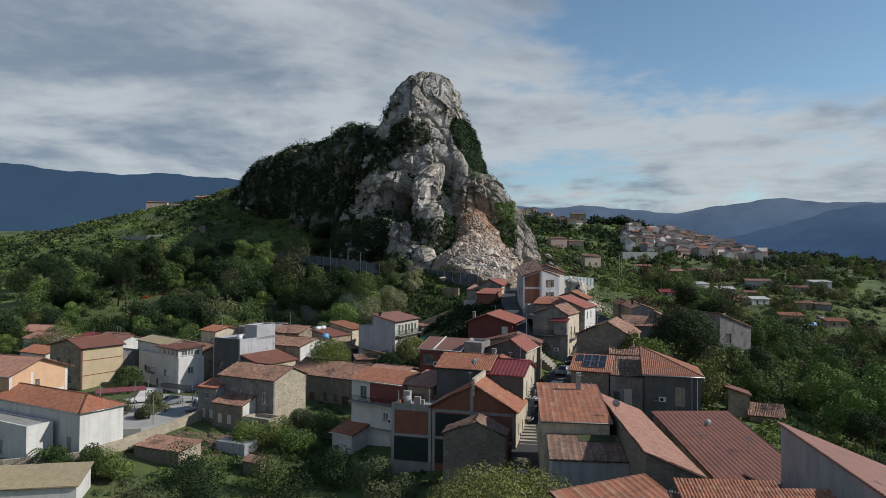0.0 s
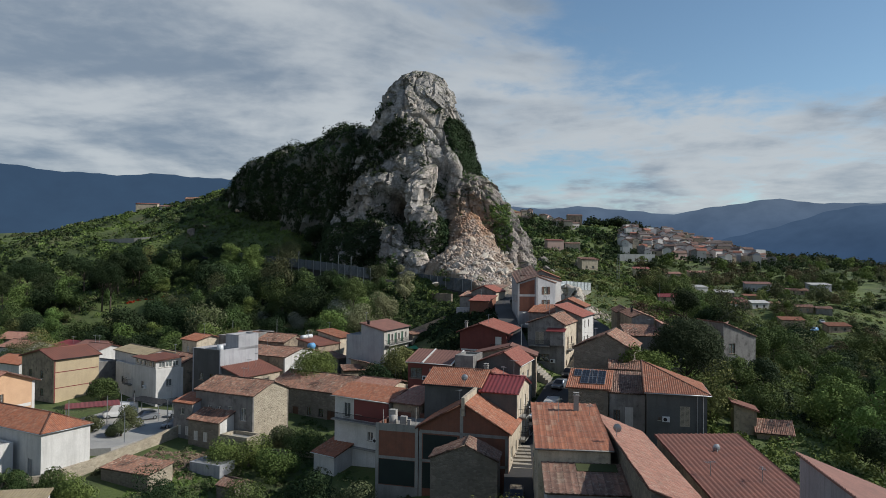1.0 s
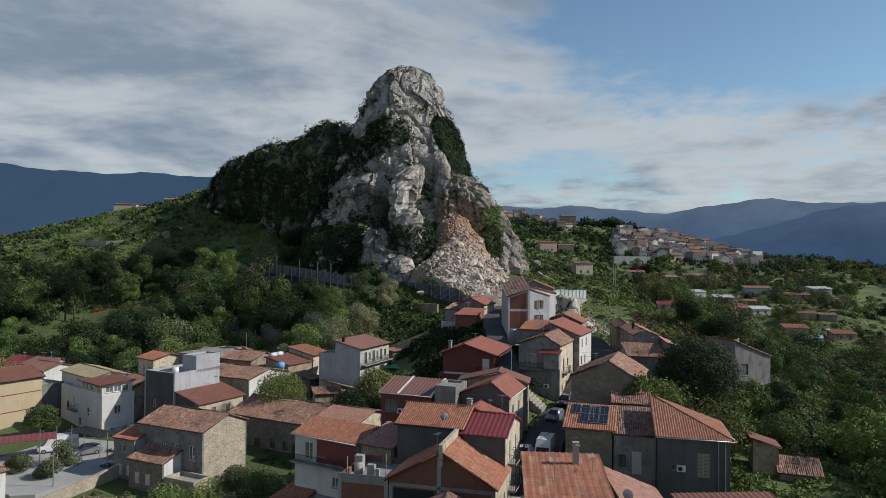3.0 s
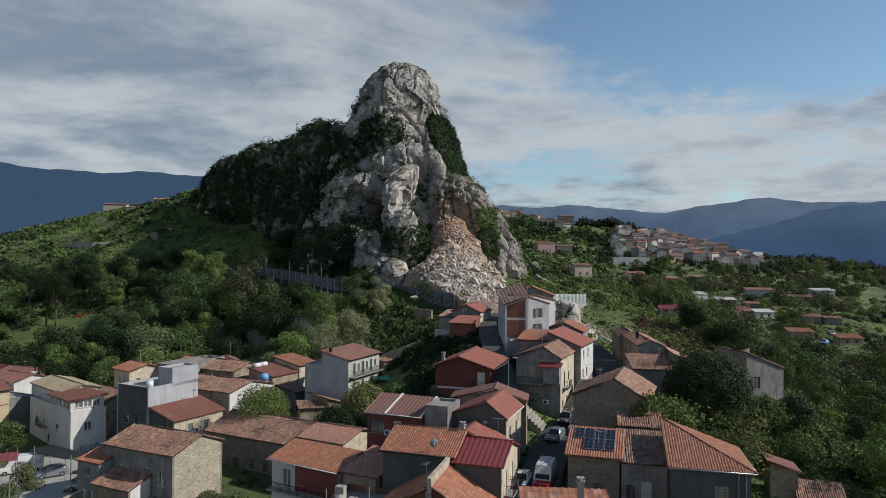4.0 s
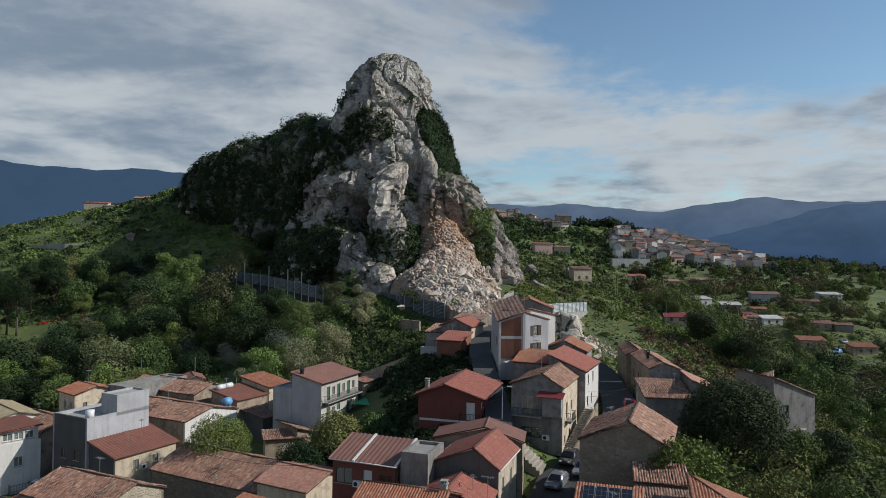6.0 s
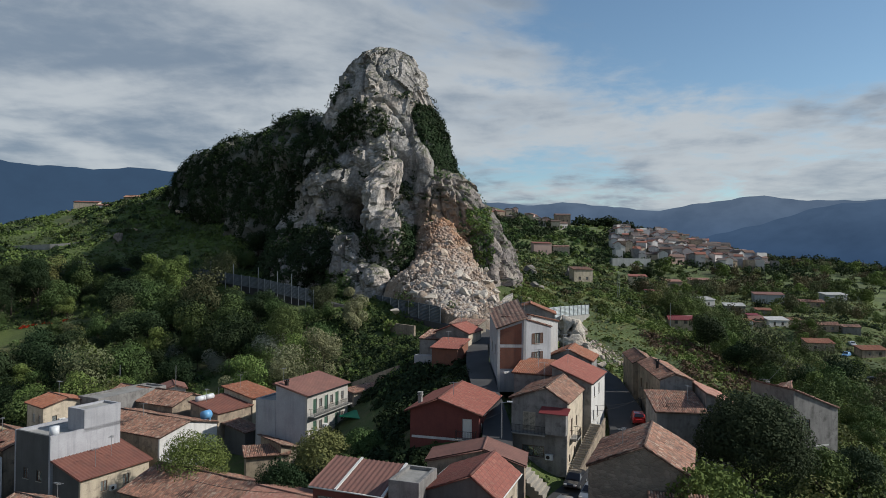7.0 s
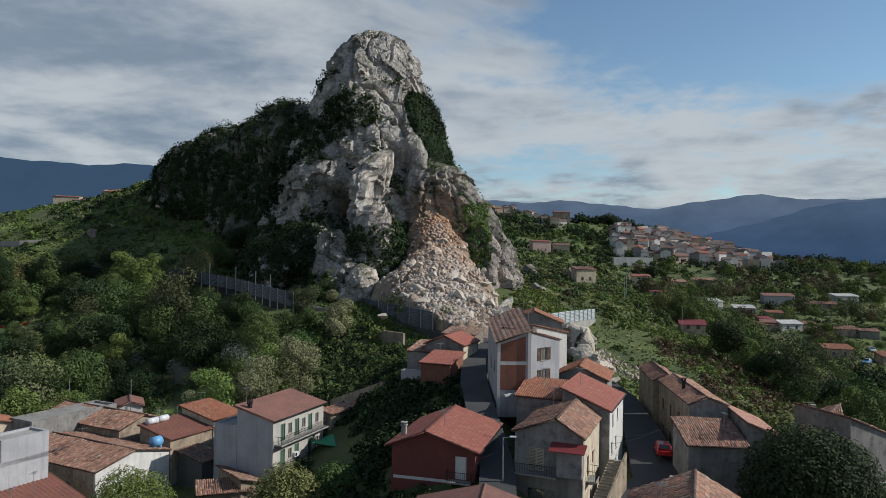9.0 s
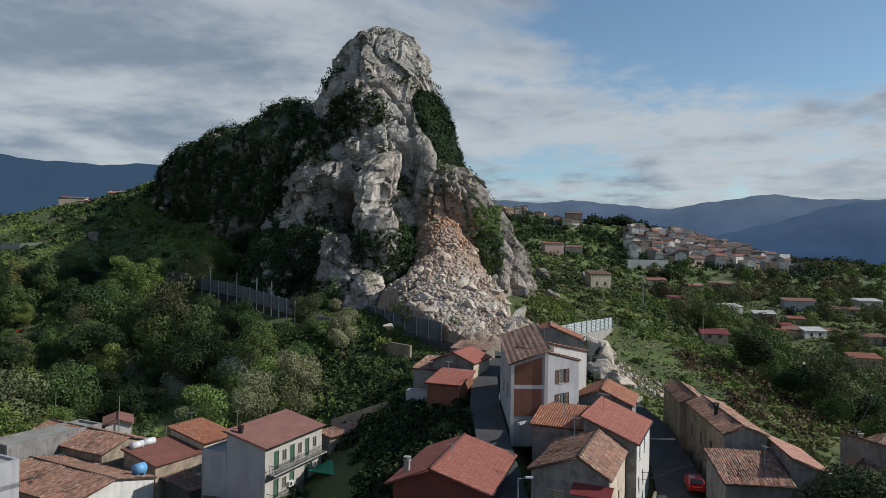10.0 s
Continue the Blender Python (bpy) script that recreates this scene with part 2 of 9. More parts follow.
def ground_material():
    m, n, l, b = nodes_of("hillside")
    pos = n.new("ShaderNodeNewGeometry").outputs["Position"]
    col = mixed(n, l, span(n, l, noise_node(n, l, pos, 0.05, 7), 0.38, 0.62), (0.045, 0.066, 0.018), (0.105, 0.142, 0.036))
    col = mixed(n, l, span(n, l, noise_node(n, l, pos, 0.13, 8, 0.65), 0.55, 0.7, 0.0, 0.7), col, (0.15, 0.115, 0.065))
    col = mixed(n, l, span(n, l, noise_node(n, l, pos, 1.2, 8, 0.7), 0.45, 0.75, 0.0, 0.45), col, (0.035, 0.05, 0.016))
    l.new(col, b.inputs["Base Color"])
    b.inputs["Roughness"].default_value = 0.95
    bumped(n, l, b, noise_node(n, l, pos, 1.5, 8, 0.7), 0.8, 0.4)
    return m


def plain(name, col, rough=0.5, metal=0.0, coat=0.0):
    m, n, l, b = nodes_of(name)
    pos = n.new("ShaderNodeNewGeometry").outputs["Position"]
    c = mixed(n, l, span(n, l, noise_node(n, l, pos, 3.0, 5), 0.35, 0.75, 0.0, 0.3), col, tuple(x * 0.7 for x in col))
    l.new(c, b.inputs["Base Color"])
    b.inputs["Roughness"].default_value, b.inputs["Metallic"].default_value = rough, metal
    b.inputs["Coat Weight"].default_value = coat
    return m


M_GROUND = ground_material()
M_ROCK = rock_material()
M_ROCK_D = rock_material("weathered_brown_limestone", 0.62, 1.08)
P_WHITE = material("white_plaster", (0.64, 0.63, 0.61), (0.54, 0.53, 0.51), streak=0.35, rand=0.05)
P_LILAC = material("pale_lilac_plaster", (0.38, 0.385, 0.41), (0.31, 0.315, 0.335), streak=0.45)
P_CREAM = material("cream_plaster", (0.55, 0.47, 0.36), (0.47, 0.40, 0.31), streak=0.55, dirt=(0.18, 0.15, 0.12), dirt_amt=0.7)
P_CREAM2 = material("pale_cream_plaster", (0.50, 0.48, 0.44), (0.42, 0.40, 0.37), streak=0.4)
# paler than the near walls: distance haze put into the plaster colour
P_PALE = material("far_haze_plaster", (0.76, 0.70, 0.66), (0.62, 0.56, 0.53), scale=0.2, rand=0.15)
P_FARPINK = material("faded_pink_plaster", (0.66, 0.46, 0.40), (0.54, 0.37, 0.32), scale=0.2, rand=0.2)
P_YELLOW = material("yellow_ochre_plaster", (0.46, 0.37, 0.24), (0.40, 0.32, 0.21), streak=0.15)
P_PEACH = material("peach_block", (0.56, 0.36, 0.225), (0.49, 0.31, 0.19), scale=0.8)
P_RED = material("dark_red_plaster", (0.20, 0.055, 0.045), (0.16, 0.045, 0.038), streak=0.2)
P_GREY = material("grey_render", (0.27, 0.26, 0.25), (0.17, 0.165, 0.16), streak=0.6, dirt=(0.075, 0.07, 0.066), dirt_amt=0.75)
P_DARK = material("dark_grey_render", (0.10, 0.105, 0.105), (0.075, 0.08, 0.08), streak=0.4)
P_OLD = material("weathered_plaster", (0.42, 0.34, 0.25), (0.24, 0.19, 0.145), streak=0.65, dirt=(0.10, 0.082, 0.066), dirt_amt=0.8)
M_BRICK = material("hollow_brick", (0.24, 0.095, 0.06), (0.18, 0.078, 0.052), scale=1.2, fine=9, streak=0.3, dirt=(0.14, 0.08, 0.06))
M_STONE = stone_material("rubble_stone", (0.27, 0.235, 0.19), (0.16, 0.14, 0.115), (0.20, 0.175, 0.14))
M_STONE_P = stone_material("pale_rubble_stone", (0.46, 0.40, 0.31), (0.31, 0.265, 0.20), (0.40, 0.35, 0.27))
M_CONC = material("concrete", (0.33, 0.32, 0.30), (0.25, 0.245, 0.23), streak=0.4)
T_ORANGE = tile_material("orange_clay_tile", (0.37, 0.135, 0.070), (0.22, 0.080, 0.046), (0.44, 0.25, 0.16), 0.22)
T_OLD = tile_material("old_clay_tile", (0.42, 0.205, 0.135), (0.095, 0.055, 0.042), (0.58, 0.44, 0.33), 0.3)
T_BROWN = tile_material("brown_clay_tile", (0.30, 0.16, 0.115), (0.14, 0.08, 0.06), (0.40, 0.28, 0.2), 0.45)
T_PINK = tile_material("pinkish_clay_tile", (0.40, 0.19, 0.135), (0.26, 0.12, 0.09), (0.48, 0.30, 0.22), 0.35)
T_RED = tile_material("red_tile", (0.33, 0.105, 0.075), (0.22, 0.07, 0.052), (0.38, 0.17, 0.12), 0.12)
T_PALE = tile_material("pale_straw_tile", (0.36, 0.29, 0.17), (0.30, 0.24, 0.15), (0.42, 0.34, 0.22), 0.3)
R_BROWN = material("brown_sheet", (0.20, 0.078, 0.055), (0.15, 0.06, 0.045), rough=0.75, bump=0.1, streak=0.3, dirt=(0.10, 0.055, 0.045))
R_MAUVE = material("mauve_brown_sheet", (0.24, 0.115, 0.09), (0.19, 0.092, 0.075), rough=0.75, bump=0.1, streak=0.25, dirt=(0.13, 0.08, 0.065))
R_PALE = material("pale_fibre_cement_sheet", (0.52, 0.51, 0.49), (0.40, 0.395, 0.38), rough=0.7, bump=0.1, streak=0.3)
R_RED = material("dark_red_sheet", (0.21, 0.04, 0.042), (0.17, 0.034, 0.036), rough=0.5, bump=0.1)
M_ASPH = material("asphalt", (0.06, 0.06, 0.062), (0.042, 0.042, 0.044), scale=0.3, fine=12, bump=0.2, dist=0.01)
M_PAVE = material("pale_concrete_paving", (0.34, 0.335, 0.32), (0.28, 0.275, 0.265), scale=0.3, fine=5)
M_STEP = material("stone_step", (0.36, 0.33, 0.28), (0.28, 0.255, 0.22), fine=8)
M_WOOD = material("brown_wood", (0.12, 0.06, 0.035), (0.085, 0.042, 0.026), fine=14, rough=0.6)
M_GREEN_W = material("green_shutter_paint", (0.07, 0.14, 0.10), (0.055, 0.11, 0.08), rough=0.5)
M_BEIGE_W = material("beige_shutter_paint", (0.42, 0.38, 0.31), (0.36, 0.33, 0.27), rough=0.5)
M_FRAME = plain("white_frame_paint", (0.62, 0.61, 0.58), 0.5)
M_IRON = plain("dark_iron", (0.03, 0.03, 0.032), 0.5, 0.6)
M_ZINC = plain("galvanised_steel", (0.34, 0.36, 0.38), 0.45, 0.7)
M_BARR = plain("blue_grey_barrier_sheet", (0.105, 0.13, 0.155), 0.5, 0.3)
M_BARR2 = plain("pale_barrier_sheet", (0.50, 0.54, 0.56), 0.5, 0.2)
M_DARKIN = plain("opening_shade", (0.02, 0.02, 0.02), 0.9)
M_NET = material("dark_green_net", (0.018, 0.03, 0.026), (0.014, 0.022, 0.02), fine=20, rough=0.9)
M_GREEN_T = plain("green_tarpaulin", (0.01, 0.26, 0.12), 0.5)
M_BLUE = plain("blue_plastic", (0.14, 0.36, 0.62), 0.4)
M_WPLAS = plain("white_plastic", (0.62, 0.64, 0.66), 0.4)
M_SOLAR = plain("solar_cell", (0.005, 0.006, 0.012), 0.4, 0.0, 0.0)
M_TYRE = plain("tyre_rubber", (0.02, 0.02, 0.02), 0.9)
M_CWHITE = plain("white_car_paint", (0.68, 0.69, 0.70), 0.3, 0.0, 0.8)
M_CDARK = plain("dark_car_paint", (0.025, 0.028, 0.035), 0.3, 0.2, 0.8)
M_CGREY = plain("silver_car_paint", (0.28, 0.30, 0.33), 0.3, 0.5, 0.8)
M_CRED = plain("red_car_paint", (0.42, 0.02, 0.02), 0.3, 0.0, 0.8)
M_CBLUE = plain("pale_blue_stripe", (0.12, 0.30, 0.55), 0.3, 0.0, 0.8)
M_LAMPR = plain("red_lamp_lens", (0.4, 0.02, 0.015), 0.2)
M_LAMPW = plain("clear_lamp_lens", (0.7, 0.7, 0.68), 0.15)
M_BARK = material("bark", (0.09, 0.07, 0.05), (0.06, 0.048, 0.035), fine=10)
L_DARK = leaf_material("dark_foliage", (0.014, 0.026, 0.009), (0.042, 0.066, 0.022))
L_MID = leaf_material("green_foliage", (0.040, 0.068, 0.018), (0.105, 0.150, 0.040))
L_BRIGHT = leaf_material("fresh_green_foliage", (0.072, 0.122, 0.024), (0.155, 0.210, 0.050))
L_GREY = leaf_material("grey_green_foliage", (0.070, 0.085, 0.030), (0.125, 0.140, 0.055))
L_YEL = leaf_material("yellowish_foliage", (0.12, 0.13, 0.034), (0.20, 0.205, 0.062))
L_OLIVE = leaf_material("brownish_olive_foliage", (0.075, 0.068, 0.028), (0.135, 0.115, 0.05))
L_STRAW = leaf_material("dry_straw_grass", (0.26, 0.20, 0.10), (0.36, 0.29, 0.16))
L_ROB = leaf_material("pale_robinia_foliage", (0.09, 0.115, 0.030), (0.32, 0.32, 0.15))
# moss over rock, darkened further to carry the shoulder's shade
M_MOSSROCK = material("mossy_shaded_rock", (0.05, 0.055, 0.03), (0.25, 0.24, 0.21), scale=0.15, fine=1.2, bump=0.8, dist=0.3)
L_PINE = leaf_material("olive_pine_foliage", (0.020, 0.034, 0.013), (0.055, 0.078, 0.030))
L_UMB = leaf_material("yellow_green_pine_foliage", (0.15, 0.16, 0.035), (0.27, 0.27, 0.075))
L_REDF = leaf_material("red_blossom", (0.30, 0.015, 0.012), (0.42, 0.03, 0.02))
L_BLOOM = leaf_material("cream_blossom", (0.16, 0.19, 0.08), (0.42, 0.42, 0.28))
L_BROWN = leaf_material("dry_brown_shrub", (0.085, 0.052, 0.026), (0.12, 0.08, 0.045))


def rubble_material(name, pale, brown, rust, islands):
    """Freshly broken limestone and earth: each stone its own tone, rust-stained below the scar."""
    m, n, l, b = nodes_of(name)
    geo = n.new("ShaderNodeNewGeometry")
    pos = geo.outputs["Position"]
    pick = geo.outputs["Random Per Island"] if islands else n.new("ShaderNodeObjectInfo").outputs["Random"]
    col = mixed(n, l, pick, pale, tuple(x * 0.62 for x in pale))
    col = mixed(n, l, span(n, l, noise_node(n, l, pos, 0.35, 7, 0.65), 0.42, 0.66, 0.0, 0.9), col, brown)
    col = mixed(n, l, span(n, l, noise_node(n, l, pos, 2.2, 7, 0.7), 0.45, 0.75, 0.0, 0.6), col, tuple(x * 0.55 for x in brown))
    sp = n.new("ShaderNodeSeparateXYZ")
    l.new(pos, sp.inputs[0])
    hi = n.new("ShaderNodeMath")
    hi.operation = "MULTIPLY"
    l.new(span(n, l, sp.outputs[2], 44.0, 58.0), hi.inputs[0])
    l.new(span(n, l, noise_node(n, l, pos, 0.22, 6, 0.6), 0.3, 0.6), hi.inputs[1])
    col = mixed(n, l, hi.outputs[0], col, mixed(n, l, pick, rust, tuple(x * 1.9 for x in rust)))
    l.new(col, b.inputs["Base Color"])
    b.inputs["Roughness"].default_value = 0.93
    bumped(n, l, b, noise_node(n, l, pos, 2.5, 8, 0.65), 0.8, 0.25)
    return m


M_RUBBLE = rubble_material("fresh_limestone_rubble", (0.56, 0.50, 0.445), (0.33, 0.235, 0.17), (0.265, 0.150, 0.088), True)
M_BOULDER = rubble_material("fresh_limestone_block", (0.62, 0.57, 0.50), (0.52, 0.43, 0.34), (0.40, 0.28, 0.19), False)
M_EARTH = rubble_material("rubbly_brown_earth", (0.38, 0.31, 0.245), (0.24, 0.165, 0.11), (0.24, 0.135, 0.078), False)
R_FAR = material("far_brown_roof", (0.15, 0.085, 0.066), (0.115, 0.07, 0.056), scale=0.05, fine=0.8, rand=0.3)
R_FAR2 = material("far_grey_roof", (0.11, 0.085, 0.078), (0.085, 0.07, 0.066), scale=0.05, fine=0.8, rand=0.3)
R_FAR3 = material("far_red_roof", (0.32, 0.12, 0.08), (0.24, 0.10, 0.07), scale=0.05, fine=0.8, rand=0.3)


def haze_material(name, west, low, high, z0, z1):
    """Distant slopes that glow, the air's haze put into their colour: bluer and darker low down, paler towards the
    crest, faint gullies.
    """
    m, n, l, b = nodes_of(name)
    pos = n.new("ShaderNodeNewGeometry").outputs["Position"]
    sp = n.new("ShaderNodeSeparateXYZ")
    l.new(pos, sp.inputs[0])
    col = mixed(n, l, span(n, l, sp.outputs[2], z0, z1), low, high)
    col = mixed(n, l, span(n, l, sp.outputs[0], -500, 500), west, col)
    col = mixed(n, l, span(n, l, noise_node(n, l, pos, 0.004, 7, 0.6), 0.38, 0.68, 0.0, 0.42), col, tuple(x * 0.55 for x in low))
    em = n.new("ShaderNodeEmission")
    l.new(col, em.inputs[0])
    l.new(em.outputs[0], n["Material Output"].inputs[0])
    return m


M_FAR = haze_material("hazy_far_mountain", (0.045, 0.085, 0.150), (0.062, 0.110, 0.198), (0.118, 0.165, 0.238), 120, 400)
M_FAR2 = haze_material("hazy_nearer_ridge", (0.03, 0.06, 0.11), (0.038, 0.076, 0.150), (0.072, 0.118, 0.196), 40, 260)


def glass_material():
    m, n, l, b = nodes_of("window_glass")
    b.inputs["Base Color"].default_value = (0.55, 0.6, 0.6, 1)
    b.inputs["Roughness"].default_value = 0.04
    b.inputs["Transmission Weight"].default_value = 0.85
    return m


M_GLASS = glass_material()

# ---- mesh helpers ----


def np_mesh(name, verts, faces, mat, smooth=False, uv=None):
    """A mesh from arrays; all faces have the same number of corners."""
    verts, faces = np.asarray(verts, np.float32), np.asarray(faces, np.int32)
    me = bpy.data.meshes.new(name)
    k = faces.shape[1]
    me.vertices.add(len(verts))
    me.vertices.foreach_set("co", verts.ravel())
    me.loops.add(faces.size)
    me.loops.foreach_set("vertex_index", faces.ravel())
    me.polygons.add(len(faces))
    me.polygons.foreach_set("loop_start", np.arange(0, faces.size, k, dtype=np.int32))
    me.update(calc_edges=True)
    if uv is not None:
        layer = me.uv_layers.new(name="UVMap")
        layer.data.foreach_set("uv", np.asarray(uv, np.float32)[faces.ravel()].ravel())
    me.materials.append(mat)
    if smooth:
        me.shade_smooth()
    me.validate()
    return me


def py_mesh(name, vf, mat, smooth=False):
    me = bpy.data.meshes.new(name)
    me.from_pydata([tuple(v) for v in vf[0]], [], [tuple(f) for f in vf[1]])
    me.materials.append(mat)
    if smooth:
        me.shade_smooth()
    return me


def part(name, data, parent, m=None, label=""):
    ob = new(name, data)
    ob.parent = parent
    if m is not None:
        ob.matrix_basis = m
    return tagged(ob, label) if label else ob


def base(name, m, label, category, group="", kind=""):
    ob = new(name)
    ob.empty_display_size = 0.2
    ob.matrix_basis = m
    return tagged(ob, label, category, group, kind)


def box(x0, y0, z0, x1, y1, z1):
    v = [(x, y, z) for z in (z0, z1) for x, y in ((x0, y0), (x1, y0), (x1, y1), (x0, y1))]
    return v, [(0, 3, 2, 1), (4, 5, 6, 7), (0, 1, 5, 4), (1, 2, 6, 5), (2, 3, 7, 6), (3, 0, 4, 7)]


def joined(*vfs):
    v, f = [], []
    for a, b in vfs:
        k = len(v)
        v += list(a)
        f += [tuple(i + k for i in q) for q in b]
    return v, f


def tube(a, b, r, seg=6, r2=None):
    a, b = Vector(a), Vector(b)
    d = (b - a).normalized()
    x = d.orthogonal().normalized()
    y = d.cross(x)
    v = [p + (x * math.cos(t) + y * math.sin(t)) * q for p, q in ((a, r), (b, r if r2 is None else r2)) for t in [2 * math.pi * k / seg for k in range(seg)]]
    f = [(k, (k + 1) % seg, seg + (k + 1) % seg, seg + k) for k in range(seg)] + [tuple(range(seg))[::-1], tuple(range(seg, 2 * seg))]
    return v, f


def drum(c, r, h, seg=14):
    return tube(c, (c[0], c[1], c[2] + h), r, seg)

# ---- ground ----
STATIONS = [
    (-900, [(-900, -60), (0, -60), (900, -60), (4800, -60)]),
    (-240, [(-900, -40), (0, 2), (120, 11), (200, 17), (290, 34), (340, 46), (430, 60), (540, 20), (900, -60)]),
    (-160, [(-900, -20), (0, 8), (120, 13), (200, 19), (250, 31), (291, 49), (340, 64), (430, 78), (540, 40), (900, -60)]),
    (-110, [(-900, -20), (0, 9), (120, 15), (200, 20), (250, 38), (291, 54), (331, 70), (346, 77), (405, 89), (440, 88), (540, 50), (900, -60)]),
    (-60, [(-900, -20), (0, 10), (60, 14), (80, 15.3), (100, 16.3), (120, 17), (150, 18.5), (185, 23), (215, 34), (238, 42), (250, 44), (290, 58), (330, 74), (350, 78), (430, 85), (540, 50), (900, -60)]),
    (-20, [(-900, -20), (0, 9), (60, 12.5), (80, 13.5), (95, 15.5), (105, 16.6), (120, 18), (150, 21.5), (172, 26.5), (184, 31), (194, 36.2), (203, 38.3), (215, 40), (260, 50), (360, 50), (900, -60)]),
    (12, [(-900, -20), (0, 10), (55, 14), (70, 16), (82, 18.5), (95, 20.5), (108, 23.4), (116, 28.2), (124, 30.4), (138, 33.2), (150, 34.4), (165, 33.6), (182, 33.8), (192, 36.0), (215, 42), (260, 46), (360, 46), (470, 62), (620, 104), (800, 60), (1100, -60)]),
    (20, [(-900, -20), (0, 10), (55, 14), (70, 16), (82, 18.3), (95, 20.5), (108, 23.0), (116, 24.6), (126, 26.0), (138, 27.4), (152, 29.0), (164, 31.8), (190, 36.0), (215, 42), (260, 46), (360, 46), (470, 62), (620, 104), (800, 60), (1100, -60)]),
    (48, [(-900, -30), (0, 8), (60, 13), (80, 16), (110, 20), (135, 24.5), (170, 28), (215, 34), (260, 40), (350, 43), (460, 54), (560, 76), (620, 92), (800, 60), (1100, -60)]),
    (130, [(-900, -60), (0, -8), (120, 2), (220, 10.5), (293, 25), (400, 35), (459, 44), (620, 78), (760, 50), (1100, -60)]),
    (300, [(-900, -90), (0, -40), (200, -12), (300, 12), (450, 33), (560, 45), (640, 49), (800, 20), (1100, -60)]),
    (900, [(-900, -90), (0, -90), (400, -80), (900, -80), (4800, -60)]),
]


def height(x, y):
    """The ground's height, for arrays of places."""
    x, y = np.asarray(x, float), np.asarray(y, float)
    xs = np.array([s for s, _ in STATIONS], float)
    hs = np.array([np.interp(y, *np.array(p, float).T) for _, p in STATIONS])
    k = np.clip(np.searchsorted(xs, x) - 1, 0, len(xs) - 2)
    f = np.clip((x - xs[k]) / (xs[k + 1] - xs[k]), 0, 1)
    f = f * f * (3 - 2 * f)
    a = np.take_along_axis(hs, k[None], 0)[0]
    b = np.take_along_axis(hs, (k + 1)[None], 0)[0]
    far = np.clip((y - 160) / 60, 0, 1)
    rough = 0.9 * np.sin(x * 0.11 + 1.3 * np.sin(y * 0.07)) * np.sin(y * 0.13 + 0.7 * np.sin(x * 0.09)) + 0.4 * np.sin(x * 0.31 + y * 0.23)
    return a * (1 - f) + b * f + rough * (0.15 + 0.85 * far)


def ground_z(x, y):
    return float(height(np.array([x]), np.array([y]))[0])


def grid(xs, ys):
    gx, gy = np.meshgrid(xs, ys)
    i = np.arange(gx.size).reshape(gx.shape)
    return gx.ravel(), gy.ravel(), np.stack([i[:-1, :-1], i[:-1, 1:], i[1:, 1:], i[1:, :-1]], -1).reshape(-1, 4)


def steps_of(*edges):
    out = []
    for a, b, d in edges:
        out += list(np.arange(a, b, d))
    return np.array(out + [edges[-1][1]], float)


gx, gy, gf = grid(steps_of((-4800, -400, 200), (-400, -140, 10), (-140, 200, 2.5), (200, 500, 10), (500, 4800, 215)),
                  steps_of((-900, 0, 60), (0, 320, 2.5), (320, 720, 8), (720, 4800, 204)))
ground = new("ground", np_mesh("ground", np.stack([gx, gy, height(gx, gy)], 1), gf, M_GROUND, True))
tagged(ground, "green grassy hillside with earth patches and scrub", "ground", kind="structure")


def ridge_line(name, mat, dist, a0, a1, f, label):
    """A far mountain range: its crest's slope against the level, by bearing in degrees."""
    az_ = np.radians(np.linspace(a0, a1, 260))
    top = 45 + dist * np.array([f(math.degrees(a)) for a in az_])
    rows = []
    for k, (h, back) in enumerate(((0.0, -700), (0.35, -420), (0.7, -190), (0.92, -50), (1.0, 0), (0.6, 300))):
        r = dist + back + 20 * np.sin(az_ * 37 + k) * (k < 4)
        z = -90 + (top + 90) * h + (8 * np.sin(az_ * 61 + 2 * k) * (0 < k < 4))
        rows.append(np.stack([np.sin(az_) * r, np.cos(az_) * r, z], 1))
    n_, m_ = len(az_), len(rows)
    i = np.arange(n_ * m_).reshape(m_, n_)
    f_ = np.stack([i[:-1, :-1], i[:-1, 1:], i[1:, 1:], i[1:, :-1]], -1).reshape(-1, 4)
    ob = new(name, np_mesh(name, np.concatenate(rows), f_, mat, True))
    return tagged(ob, label, "mountains", kind="structure")


def far_crest(a):
    w = 0.5 - 0.5 * math.tanh((a + 2) / 6)
    wob = 0.0022 * math.sin(a * 0.55 + 1) + 0.0012 * math.sin(a * 1.3) + 0.0006 * math.sin(a * 3.7)
    east = 0.077 - 0.007 * math.exp(-((a - 17) / 4.0) ** 2) + 0.006 * math.exp(-((a - 26) / 3.5) ** 2)
    return w * 0.110 + (1 - w) * east + wob


def near_crest(a):
    return 0.012 + 0.070 / (1 + math.exp(-(a - 25) / 3.2)) + 0.0015 * math.sin(a * 0.9) + 0.0008 * math.sin(a * 2.9)


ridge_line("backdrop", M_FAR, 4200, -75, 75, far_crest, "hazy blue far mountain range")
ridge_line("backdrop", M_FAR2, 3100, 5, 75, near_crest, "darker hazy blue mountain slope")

# ---- rock ----


def facet(p, scale, stretch, seed):
    """Broken planes: each block of the rock stands out by its own amount and leans its own way."""
    q = Vector((p[0] * scale, p[1] * scale, p[2] * scale * stretch)) + Vector((seed, seed, seed))
    q += noise.noise_vector(q * 1.4) * 0.28
    c = noise.voronoi(q)[1][0]
    return noise.noise(c * 5.7) * 1.5 + (q - c).dot(noise.noise_vector(c * 3.9)) * 1.9


